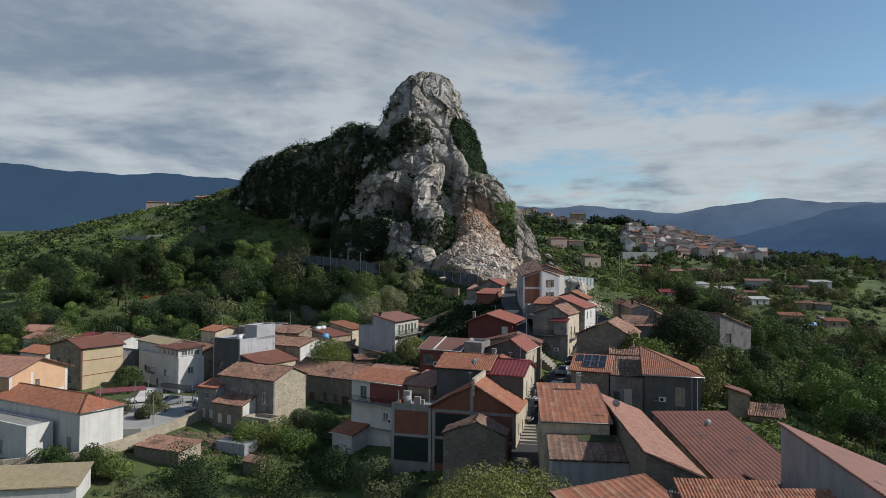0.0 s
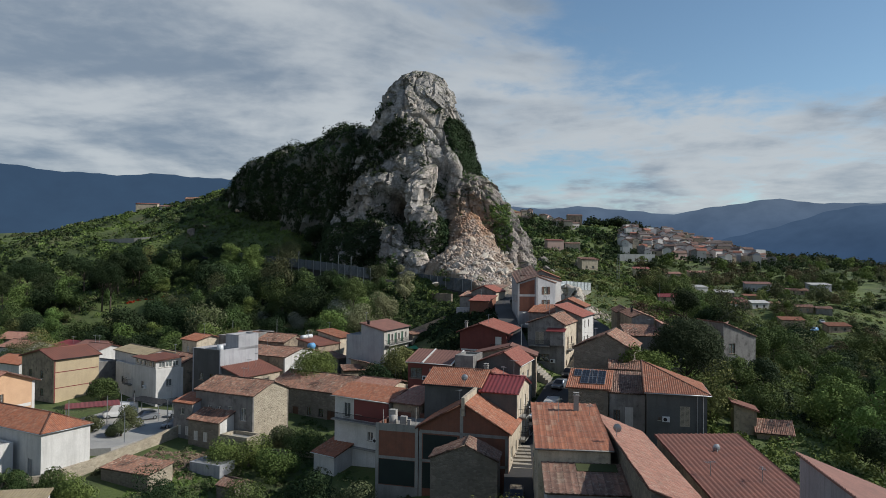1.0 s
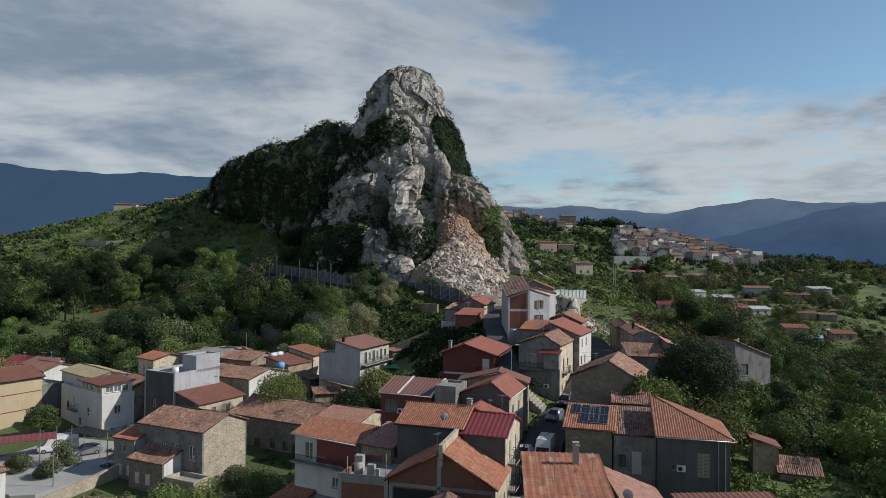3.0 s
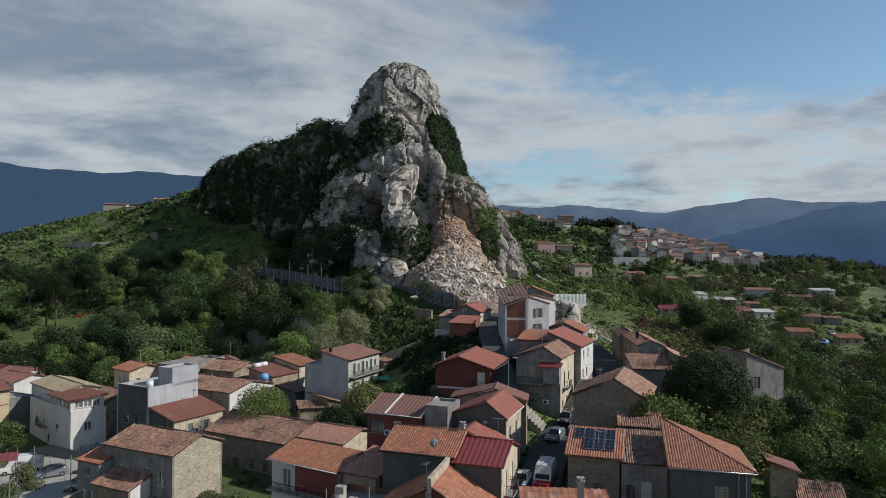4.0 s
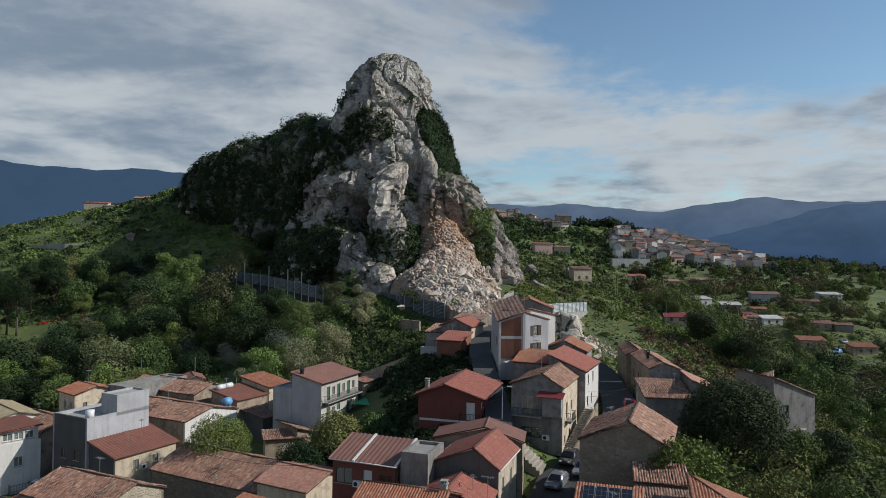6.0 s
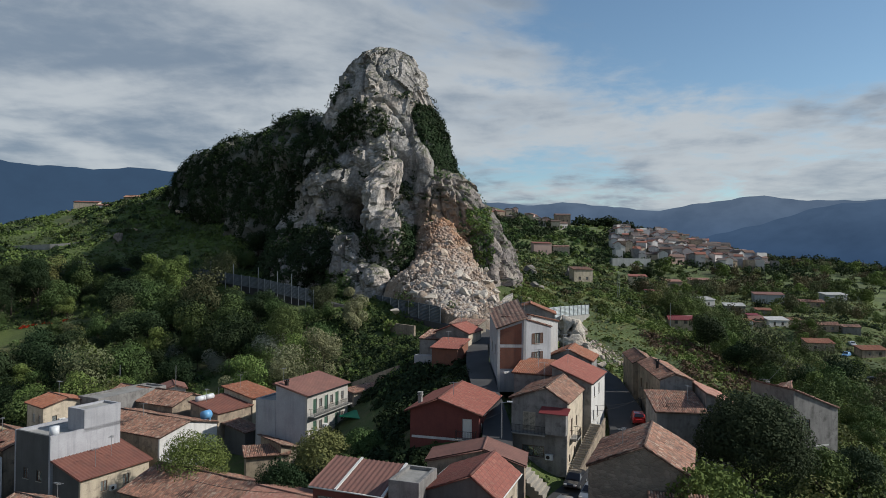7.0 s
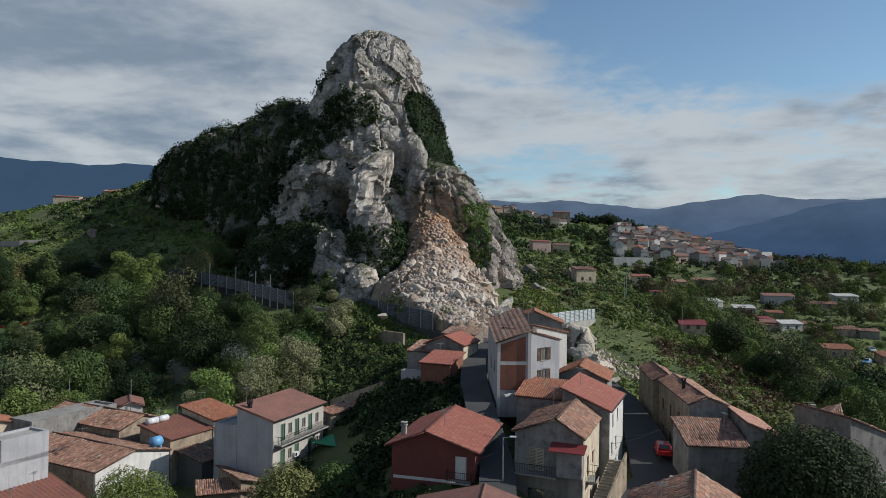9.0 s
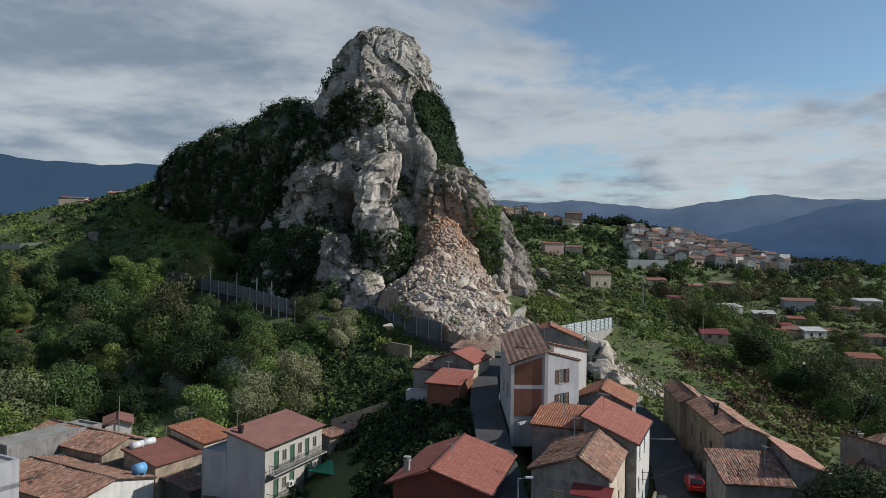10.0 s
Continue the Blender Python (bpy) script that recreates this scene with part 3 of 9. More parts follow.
# hollows: the cave under the overhang, gullies beside the slab, the scar
DENTS = ((-18.5, 229, 60, 5.2, 15.0), (-27, 231, 53, 6, 6.0), (-16, 228, 73, 3.5, 4.0), (-37, 240, 62, 6, 6.0), (-24, 232, 82, 4, 3.0), (3.5, 234, 84, 4, 2.5), (6.5, 221, 60, 6.5, 5.0), (-4.0, 222, 55, 4.0, 4.0), (-3.2, 232, 74, 3.4, 9.0), (-15.5, 227, 59, 5.0, 10.0))


def carved(p, big=2.6, fine=0.9):
    """How far the rock face stands in or out at p: blocks, ledges, upright fissures and grain."""
    d = big * 0.8 * noise.fractal(Vector((p[0] * 0.06, p[1] * 0.06, p[2] * 0.045)), 0.9, 2.0, 2)
    d += big * 0.6 * facet(p, 0.075, 0.8, 0.0) + fine * 1.3 * facet(p, 0.15, 0.8, 9.0) + fine * 0.5 * facet(p, 0.34, 0.85, 17.0)
    r = Vector((p[0] * 0.16 + 0.03 * p[2], p[1] * 0.16, p[2] * 0.05))
    d -= big * 0.6 * max(0.0, 0.12 - abs(noise.noise(r))) / 0.12
    q = Vector((p[0] * 0.07, p[1] * 0.07, p[2] * 0.21 + 0.05 * p[0]))
    d -= fine * 0.9 * max(0.0, 0.09 - abs(noise.noise(q))) / 0.09
    for x, y, z, r, deep in DENTS:
        d -= deep * math.exp(-((p[0] - x) ** 2 + (p[1] - y) ** 2 + 0.6 * (p[2] - z) ** 2) / r ** 2)
    return d + fine * 0.2 * noise.fractal(Vector(p) * 0.5, 0.8, 2.1, 3)


def loft(levels, seg, dz=0.9, big=2.6, fine=0.9, square=0.8):
    """Rings stacked in z, (z, cx, cy, rx, ry), their faces carved."""
    lv = np.array(levels, float)
    zs = np.arange(lv[0, 0], lv[-1, 0] + dz / 2, dz)
    verts = []
    for z in zs:
        cx, cy, rx, ry = [float(np.interp(z, lv[:, 0], lv[:, k])) for k in (1, 2, 3, 4)]
        room = min(1.0, (rx + ry) / 14)
        for s in range(seg):
            a = 2 * math.pi * s / seg
            c, n = math.cos(a), math.sin(a)
            c2, n2 = math.copysign(abs(c) ** square, c), math.copysign(abs(n) ** square, n)
            p = (cx + rx * c2, cy + ry * n2, z)
            d = carved(p, big, fine) * room
            verts.append((p[0] + d * c, p[1] + d * n, z + 0.5 * noise.noise(Vector(p) * 0.3)))
    m = len(zs)
    top = np.mean(verts[-seg:], 0)
    verts.append((top[0], top[1], top[2] + 0.3))
    i = np.arange(m * seg).reshape(m, seg)
    j = np.roll(i, -1, 1)
    f = np.stack([i[:-1], j[:-1], j[1:], i[1:]], -1).reshape(-1, 4).tolist()
    f += [((m - 1) * seg + s, (m - 1) * seg + (s + 1) % seg, m * seg) for s in range(seg)]
    return verts, f


def sweep(stations, n_s, n_a, nrm, big=2.6, fine=0.9):
    """A cliff drawn along a line: (x, y, half depth, foot, top) at each station."""
    st = np.array(stations, float)
    t = np.linspace(0, len(st) - 1, n_s)
    rows = np.stack([np.interp(t, np.arange(len(st)), st[:, k]) for k in range(5)], 1)
    verts = []
    for x, y, h, zb, zt in rows:
        for k in range(n_a):
            a = math.pi * k / (n_a - 1)
            off, up_ = math.copysign(abs(math.cos(a)) ** 0.7, math.cos(a)) * h, math.sin(a) ** 0.55
            p = (x + nrm[0] * off, y + nrm[1] * off, zb + (zt - zb) * up_)
            d = carved(p, big, fine) * min(1.0, h / 10)
            verts.append((p[0] + nrm[0] * d * math.cos(a), p[1] + nrm[1] * d * math.cos(a), p[2] + d * 0.6 * math.sin(a)))
    i = np.arange(n_s * n_a).reshape(n_s, n_a)
    f = np.stack([i[:-1, :-1], i[:-1, 1:], i[1:, 1:], i[1:, :-1]], -1).reshape(-1, 4).tolist()
    return verts, f


def scatter(name, pts, nrms, size, mat, parent=None, lift=0.5, per=5, squash=1.0):
    """Leaf tufts at the given places: per leaves at each, standing off by lift along the normal."""
    pts, nrms = np.repeat(np.asarray(pts, float), per, 0), np.repeat(np.asarray(nrms, float), per, 0)
    return np_mesh(name, *leaf_quads(pts + nrms * np.random.rand(len(pts), 1) * lift * 2 + (np.random.rand(len(pts), 3) - 0.5) * lift * 1.6, size, squash, nrms), mat)


def leaf_quads(c, size, squash=1.0, nrm=None, loose=0.28):
    """A three-cornered leaf spray at each centre, turned at random, or lying roughly across nrm."""
    n = len(c)
    a = np.random.normal(size=(n, 3))
    if nrm is not None:
        face = nrm + loose * np.random.normal(size=(n, 3))
        a = np.cross(face, a)
    a /= np.linalg.norm(a, axis=1)[:, None] + 1e-9
    b = np.cross(a, np.random.normal(size=(n, 3)) if nrm is None else face)
    b /= np.linalg.norm(b, axis=1)[:, None] + 1e-9
    s = (np.asarray(size) * (0.6 + 0.8 * np.random.rand(n)))[:, None] * 0.5
    w = np.cross(a, b) * s * 0.35
    v = np.stack([c - a * s * 1.15 - b * s * 0.5, c + a * s * 1.15 - b * s * 0.45, c + b * s + w + a * s * 0.3], 1).reshape(-1, 3)
    return v, np.arange(n * 3).reshape(-1, 3)


def surface_points(vf, n, keep):
    """Random places on a mesh's faces with their normals, where keep(p, normal) holds."""
    v = np.array(vf[0], float)
    q = np.array([f for f in vf[1] if len(f) == 4])
    A, B, C, D = (v[q[:, k]] for k in range(4))
    nr = np.cross(C - A, D - B)
    area = np.linalg.norm(nr, axis=1)
    pick = np.random.choice(len(q), n, p=area / area.sum())
    u, w = np.random.rand(2, n, 1)
    p = (A[pick] * (1 - u) + B[pick] * u) * (1 - w) + (D[pick] * (1 - u) + C[pick] * u) * w
    nn = nr[pick] / (area[pick][:, None] + 1e-9)
    ok = keep(p, nn)
    return p[ok], nn[ok]


def blotch(p, scale, seed=0.0):
    return np.array([noise.fractal(Vector(q) * scale + Vector((seed, seed, seed)), 0.9, 2.0, 3) for q in p])


outcrop = base("rock_outcrop", Matrix.Identity(4), "tall pale grey limestone crag with ivy and a fresh slide scar", "rock outcrop")
SPIRE = loft([(30, -14, 259, 36, 47), (46, -14, 258, 32, 41), (60, -13, 257, 28.5, 30), (73, -12.8, 257, 24.5, 26), (80, -12, 257, 21.5, 23.5), (86, -11.5, 257, 19.5, 21.5),
              (92, -11.2, 257, 17.6, 19.4), (97, -11.2, 257, 15.6, 17.6), (102, -11.2, 257, 13.8, 16), (106, -11.2, 257, 12.2, 14.2), (109.5, -11.2, 257, 10.2, 12), (111.9, -11, 257, 8, 9.6), (113.8, -10.8, 257, 5, 6.5), (114.8, -10.5, 257, 1.4, 2)], 340, 0.46, 1.9, 0.75)
RIDGE = sweep([(-14, 266, 20, 40, 95), (-28, 272, 22, 40, 96.5), (-38, 282, 22, 42, 97.5), (-50, 294, 20, 44, 93.5), (-60, 303, 18, 46, 94), (-70, 312, 16, 48, 92.5),
               (-79, 320, 15, 50, 92), (-89, 330, 14, 52, 90.5), (-96, 336, 13, 52, 84.5), (-104, 343, 12, 52, 77.5), (-114, 350, 11, 50, 71), (-128, 360, 9, 46, 63), (-146, 372, 7, 42, 56)], 190, 90, (-0.68, -0.73), 4.6)
CRAG = loft([(32, 11, 236, 19, 26), (44, 11.5, 236, 17.5, 22), (54, 11.5, 237, 15, 17.5), (60, 10.5, 238, 13, 14.5), (66, 8, 239, 11.2, 12), (71, 6, 240, 9, 9.5), (73.6, 5.2, 240.5, 6.4, 6.5), (74.8, 4.8, 241, 2.5, 2.5)], 170, 0.55, 2.5, 0.9)
SLAB = loft([(40, -10.4, 218, 6.6, 6.5), (57, -9.4, 218.5, 5.4, 5.2), (66, -8.2, 221.5, 5.0, 4.8), (71.5, -7.0, 223.5, 4.5, 4.2), (74.5, -5.6, 224.8, 3.2, 3), (76, -4.8, 225.5, 0.9, 1)], 90, 0.6, 2.0, 1.0, 0.5)
KNOB = loft([(60, 2.0, 236, 4.6, 5.0), (70, 1.8, 235.2, 3.9, 4.6), (77, 1.4, 234.6, 3.4, 3.8), (80.6, 1.1, 235, 2.3, 2.6), (82.2, 0.9, 235.6, 0.7, 0.8)], 70, 0.5, 1.5, 0.9, 0.6)
PINS = loft([(32, -14.5, 216, 7.5, 8), (44, -15.5, 216, 6.4, 6.5), (51, -16.6, 217, 5.2, 5.0), (54.6, -16.6, 217, 3.8, 3.6), (55.4, -15.8, 217, 0.8, 0.9)], 80, 0.4, 2.4, 1.5)
PINS2 = loft([(32, -10.4, 209.5, 4.8, 5), (39, -10.2, 209.5, 4.0, 4.2), (44.5, -9.8, 209.5, 3.2, 3.2), (46.6, -9.5, 209.5, 2.2, 2.2), (47.4, -9.5, 209.5, 0.6, 0.6)], 60, 0.4, 2.2, 1.6)
CRAG2 = loft([(40, -5.5, 220, 6.5, 7), (52, -5.5, 221, 5.8, 6), (56, -5.0, 223, 4.4, 5), (59, -4.5, 225, 1.6, 2)], 60, 0.7, 1.3, 0.7)
SPUR = loft([(34, 23, 244, 9, 14), (44, 23, 244, 7.2, 11), (50, 22.5, 244, 5, 8), (54.5, 22, 244, 1.5, 2.5)], 70, 0.7, 1.4, 0.7)
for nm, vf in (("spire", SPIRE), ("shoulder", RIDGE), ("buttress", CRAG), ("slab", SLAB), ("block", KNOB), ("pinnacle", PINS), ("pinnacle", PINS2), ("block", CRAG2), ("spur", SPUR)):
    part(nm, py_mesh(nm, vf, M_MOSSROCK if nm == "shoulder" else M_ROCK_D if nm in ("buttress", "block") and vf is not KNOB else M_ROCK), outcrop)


def bare_strip(p):
    """Pale rock left bare on the shaded face."""
    a = (np.abs(p[:, 0] + 72 - 0.25 * (p[:, 2] - 62)) < 1.8 + 1.5 * blotch(p, 0.3)) & (p[:, 2] > 54) & (p[:, 2] < 73)
    b = (np.abs(p[:, 2] - 57 - 0.12 * (p[:, 0] + 45)) < 1.6 + 2.5 * blotch(p, 0.2, 4)) & (p[:, 0] > -58) & (p[:, 0] < -36)
    return (a | b) & (p[:, 1] < 305)


def on_shoulder(p, n):
    return (blotch(p, 0.06) > -0.22) & (p[:, 2] > 40) & ~bare_strip(p)


def ivy_east(p, n):
    return (p[:, 0] > -1) & (p[:, 2] > 75) & (p[:, 2] < 95) & (p[:, 1] < 262) & (p[:, 0] + 0.30 * (p[:, 2] - 84) > 0.6 + 2.2 * blotch(p, 0.2))


def on_spire(p, n):
    band = (p[:, 0] < -8) & (np.abs(p[:, 2] - 88 - 0.55 * (p[:, 0] + 16)) < 6.5) & (blotch(p, 0.12, 3) > -0.1)
    # growth low and west is real in part, and also stands in for shade
    low = (p[:, 2] < 55 + 7 * blotch(p, 0.1, 9)) & (p[:, 0] < 2)
    west = (p[:, 0] < -17) & (p[:, 2] < 60 + 10 * blotch(p, 0.09, 5)) & (blotch(p, 0.13, 12) > -0.15)
    wall = (p[:, 0] < -35) & (p[:, 2] < 80) & (blotch(p, 0.1, 1) > -0.05)
    ledge = (n[:, 2] > 0.5) & (blotch(p, 0.15, 4) > 0.12) & (p[:, 2] < 100)
    return band | low | west | wall | ledge


def on_crag(p, n):
    east = (p[:, 0] > 15) & (p[:, 0] < 21) & (p[:, 2] < 61) & (p[:, 2] > 46) & (p[:, 1] < 240) & (blotch(p, 0.1, 7) > -0.2)
    west = (p[:, 0] < 4) & (p[:, 2] < 57) & (p[:, 1] < 232) & (blotch(p, 0.1, 2) > -0.25)
    return east | west | ((n[:, 2] > 0.6) & (blotch(p, 0.2, 6) > 0.1))


def lumps(p, nn, r0, r1, n, size, mat, name="ivy"):
    """Rounded bushes at the given places: a dome of leaves round each one."""
    r = r0 + (r1 - r0) * np.random.rand(len(p), 1) ** 1.6
    d = np.random.normal(size=(len(p), n, 3))
    d /= np.linalg.norm(d, axis=2)[..., None]
    q = (p + nn * r * 0.3)[:, None] + d * (r * (0.82 + 0.22 * np.random.rand(len(p), n)))[..., None] * (1, 1, 0.9)
    return np_mesh(name, *leaf_quads(q.reshape(-1, 3), size, 1.0, d.reshape(-1, 3)), mat)


def outward(vf, p, nn):
    c = np.mean(np.array(vf[0]), 0)
    return nn * np.sign(((p - c) * nn).sum(1))[:, None]


for vf, n, keep, size, mat, lift, per in ((RIDGE, 26000, on_shoulder, 0.75, L_DARK, 0.9, 6), (SPIRE, 90000, ivy_east, 0.55, L_DARK, 0.6, 7), (SPIRE, 34000, on_spire, 0.7, L_DARK, 0.7, 6),
                                          (CRAG, 8000, on_crag, 0.6, L_MID, 0.5, 4), (PINS, 1500, lambda p, n: (p[:, 0] < -15) & (p[:, 2] < 45), 0.6, L_MID, 0.6, 5), (SLAB, 2600, lambda p, n: p[:, 2] < 56, 0.7, L_DARK, 0.7, 4),
                                          (CRAG2, 2200, lambda p, n: (p[:, 2] < 57) & (blotch(p, 0.15, 1) > -0.2), 0.7, L_DARK, 0.6, 4), (SPUR, 1500, lambda p, n: blotch(p, 0.15, 8) > 0, 0.7, L_MID, 0.4, 4)):
    p, nn = surface_points(vf, n, keep)
    tagged(part("ivy", scatter("ivy", p, outward(vf, p, nn), size, mat, lift=lift, per=per), outcrop), "dark green ivy and shrubs on the rock", kind="stuff")

# rounded bushes that stand out from the carpet
for vf, n, keep, r0, r1, m_, size, mat in ((RIDGE, 1300, lambda p, n: (p[:, 2] > 44) & (p[:, 0] + p[:, 1] < 262) & ~bare_strip(p), 0.9, 3.0, 80, 0.5, L_DARK), (RIDGE, 420, lambda p, n: n[:, 2] ** 2 > 0.2, 0.6, 3.2, 90, 0.5, L_MID),
                                           (RIDGE, 160, lambda p, n: p[:, 0] < -95, 0.7, 2.0, 70, 0.5, L_BRIGHT), (RIDGE, 150, lambda p, n: (p[:, 2] > 58) & (p[:, 0] + p[:, 1] < 262) & ~bare_strip(p), 1.2, 3.4, 110, 0.45, L_MID), (RIDGE, 90, lambda p, n: n[:, 2] ** 2 > 0.4, 1.5, 4.6, 200, 0.45, L_DARK), (SPIRE, 3400, lambda p, n: on_spire(p, n) & (p[:, 1] < 255) & (p[:, 2] < 68), 0.8, 2.4, 60, 0.5, L_DARK),
                                           (SPIRE, 3000, ivy_east, 0.6, 1.5, 60, 0.4, L_DARK), (CRAG2, 240, lambda p, n: (p[:, 2] < 58) & (p[:, 1] < 230), 1.0, 2.4, 90, 0.45, L_DARK),
                                           (CRAG, 5200, lambda p, n: (p[:, 0] > 14.5 + 0.12 * (62 - p[:, 2])) & (p[:, 0] < 20.5) & (p[:, 2] < 63) & (p[:, 2] > 47) & (p[:, 1] < 238), 0.5, 1.2, 60, 0.36, L_BRIGHT), (SPUR, 260, lambda p, n: (p[:, 1] < 246) & (blotch(p, 0.15, 8) > -0.2), 0.6, 1.5, 60, 0.4, L_BRIGHT), (PINS, 110, lambda p, n: (p[:, 0] < -15.5) & (p[:, 2] < 45), 0.7, 1.6, 80, 0.4, L_MID)):
    p, nn = surface_points(vf, n, keep)
    tagged(part("bushes", lumps(p, outward(vf, p, nn), r0, r1, m_, size, mat, "bushes"), outcrop), "rounded shrubs growing on the rock", kind="stuff")

# ---- slide: earth cone, rubble, boulders ----


def cone_z(x, y):
    """The fan of debris below the scar."""
    t = np.clip((225 - y) / 41, 0, 1.2)
    mid = 6.6 + 3.2 * t + 1.0 * np.sin(y * 0.21)
    wide = 6.5 + 10.0 * t + 1.5 * np.sin(y * 0.37 + 1) + 1.2 * np.sin(y * 0.9)
    ax = np.clip(1 - ((x - mid) / wide) ** 2, 0, 1)
    top = np.interp(t, [0, 0.25, 0.5, 0.8, 1.0, 1.2], [59.5, 53, 47.0, 40.8, 37.2, 35])
    ax = np.where(((x + 2.6) * 11.5 + (y - 195.5) * 9.4 < 14) | ((y < 180.5) & (x > 6)), 0, ax)
    return np.where(ax > 0, height(x, y) - 1 + (top - height(x, y) + 1) * ax ** 0.38, height(x, y) - 1)


cx_, cy_, cf_ = grid(np.arange(-13, 33, 0.45), np.arange(176, 227, 0.45))
lump = np.array([noise.fractal(Vector((a * 0.3, b * 0.3, 0)), 0.8, 2.1, 4) for a, b in zip(cx_, cy_)])
block = np.array([0.5 * facet((a, b, 0), 0.55, 1.0, 3.0) + 0.3 * facet((a, b, 0), 1.3, 1.0, 7.0) for a, b in zip(cx_, cy_)])
debris = new("debris_slope", np_mesh("debris_slope", np.stack([cx_, cy_, cone_z(cx_, cy_) + 0.9 * lump + block], 1), cf_, M_EARTH, False))
tagged(debris, "brown earth and crushed stone fan below the scar", "debris", kind="structure")


def stone(seed, r, flat=0.75, sub=2, mat=None):
    bm = bmesh.new()
    bmesh.ops.create_icosphere(bm, subdivisions=sub, radius=1)
    rnd = random.Random(seed)
    cuts = [(Vector((rnd.gauss(0, 1), rnd.gauss(0, 1), rnd.gauss(0, 1))).normalized(), rnd.uniform(0.3, 0.62)) for _ in range(11)]
    for v in bm.verts:
        for n, d in cuts:
            k = v.co.dot(n) - d
            if k > 0:
                v.co -= n * k
        v.co *= 1 + 0.05 * noise.noise(v.co * 2 + Vector((seed, 0, 0)))
        v.co.z *= flat
        v.co *= r
    me = bpy.data.meshes.new("boulder")
    bm.to_mesh(me)
    bm.free()
    me.materials.append(mat or M_BOULDER)
    return me


STONES = [stone(k, 1.0, 0.6 + 0.05 * (k % 6)) for k in range(9)]
rnd = random.Random(5)
small_v, small_f, k0 = [], [], 0
tmpl = [(np.array([v.co for v in m.vertices]), np.array([p.vertices for p in m.polygons])) for m in [stone(40 + k, 1.0, 0.8, 1) for k in range(6)]]
for k in range(12500):
    t = rnd.random() ** 0.7
    y = 225 - t * 44
    x = 6.6 + 3.2 * t + rnd.gauss(0, 0.48) * (6.5 + 10 * t)
    if not -8 < x < 33:
        continue
    if (x + 2.6) * 11.5 + (y - 195.5) * 9.4 < 20 or (y < 182 and x > 6):
        continue
    s = 0.14 + 0.95 * rnd.random() ** 3.2
    v, f = tmpl[k % 6]
    rot = np.array(Euler((rnd.random() * 6, rnd.random() * 6, rnd.random() * 6)).to_matrix())
    z = float(cone_z(np.array([x]), np.array([y]))[0])
    small_v.append(v @ rot.T * s + (x, y, z + 0.15))
    small_f.append(f + k0)
    k0 += len(v)
for k in range(650):
    t = rnd.random()
    x, y = 33.5 + 11 * t + rnd.gauss(0, 2.4), 184 - 16 * t * t + rnd.gauss(0, 3.0)
    v, f = tmpl[k % 6]
    rot = np.array(Euler((rnd.random() * 6, rnd.random() * 6, rnd.random() * 6)).to_matrix())
    small_v.append(v @ rot.T * (0.15 + 0.8 * rnd.random() ** 4) + (x, y, ground_z(x, y) + 0.05))
    small_f.append(f + k0)
    k0 += len(v)
rub = new("rubble", np_mesh("rubble", np.concatenate(small_v), np.concatenate(small_f), M_RUBBLE))
tagged(rub, "pale broken limestone rubble on the slide", "rubble", kind="stuff")
for k in range(190):
    t = rnd.random() ** 0.6
    y = 217 - t * 35
    x = 6.6 + 3.2 * t + rnd.gauss(0, 0.45) * (5.5 + 10 * t)
    if not -6 < x < 31:
        continue
    if (x + 2.6) * 11.5 + (y - 195.5) * 9.4 < 24 or (y < 183 and x > 6):
        continue
    s = 0.45 + 1.9 * rnd.random() ** 4
    ob = new("boulder", STONES[k % 9])
    z = float(cone_z(np.array([x]), np.array([y]))[0])
    ob.matrix_basis = pose(x, y, z + 0.25 * s, rnd.random() * 50, rnd.random() * 50, rnd.random() * 360) @ Matrix.Scale(s, 4)
    tagged(ob, "pale freshly broken limestone boulder on the debris slope", "boulder", "fallen boulders")
for x, y, z, s, rz, tall in ((11.0, 201.5, 45.0, 3.4, 20, 1.0), (14.5, 205, 45.4, 1.9, 70, 1), (3.4, 196.5, 42.6, 3.4, 140, 0.8), (8.6, 196.5, 42.4, 3.0, 75, 0.9), (15.6, 190, 38.4, 3.6, 250, 1.1), (22.4, 195.5, 39.6, 2.4, 35, 2.0), (18.4, 203, 43.4, 2.2, 160, 0.9), (-1.5, 198, 40.4, 2.4, 40, 1), (19.5, 186, 38, 2.3, 200, 1), (20.6, 187, 38.6, 2.4, 10, 1.9),
                             (8, 192, 40.3, 2.6, 310, 1), (29.5, 173, 34.8, 2.6, 120, 1.4), (33.5, 161, 32.6, 1.7, 90, 1), (31.6, 171, 35.0, 1.8, 60, 1.2), (18.5, 209, 46.4, 1.6, 250, 1),
                             (34, 156, 31.2, 1.3, 5, 1), (-107, 300, 58.0, 2.6, 30, 0.7), (-118, 330, 70.0, 2.2, 80, 0.6), (-98, 318, 66.0, 2.0, 10, 0.7), (-3, 188, 37.4, 2.2, 80, 0.7), (4, 190, 38.6, 1.8, 15, 1), (17, 196, 41.0, 2.0, 110, 1), (8.5, 211, 49.5, 1.9, 200, 1.2), (14, 214, 51.5, 1.6, 60, 1), (20, 199, 41.5, 1.7, 330, 1)):
    ob = new("boulder", STONES[int(s * 10) % 9])
    ob.matrix_basis = pose(x, y, z, 10, 15, rz) @ Matrix.Diagonal((s, s * 0.85, s * tall, 1))
    tagged(ob, "large pale limestone block fallen from the crag", "boulder", "fallen boulders")

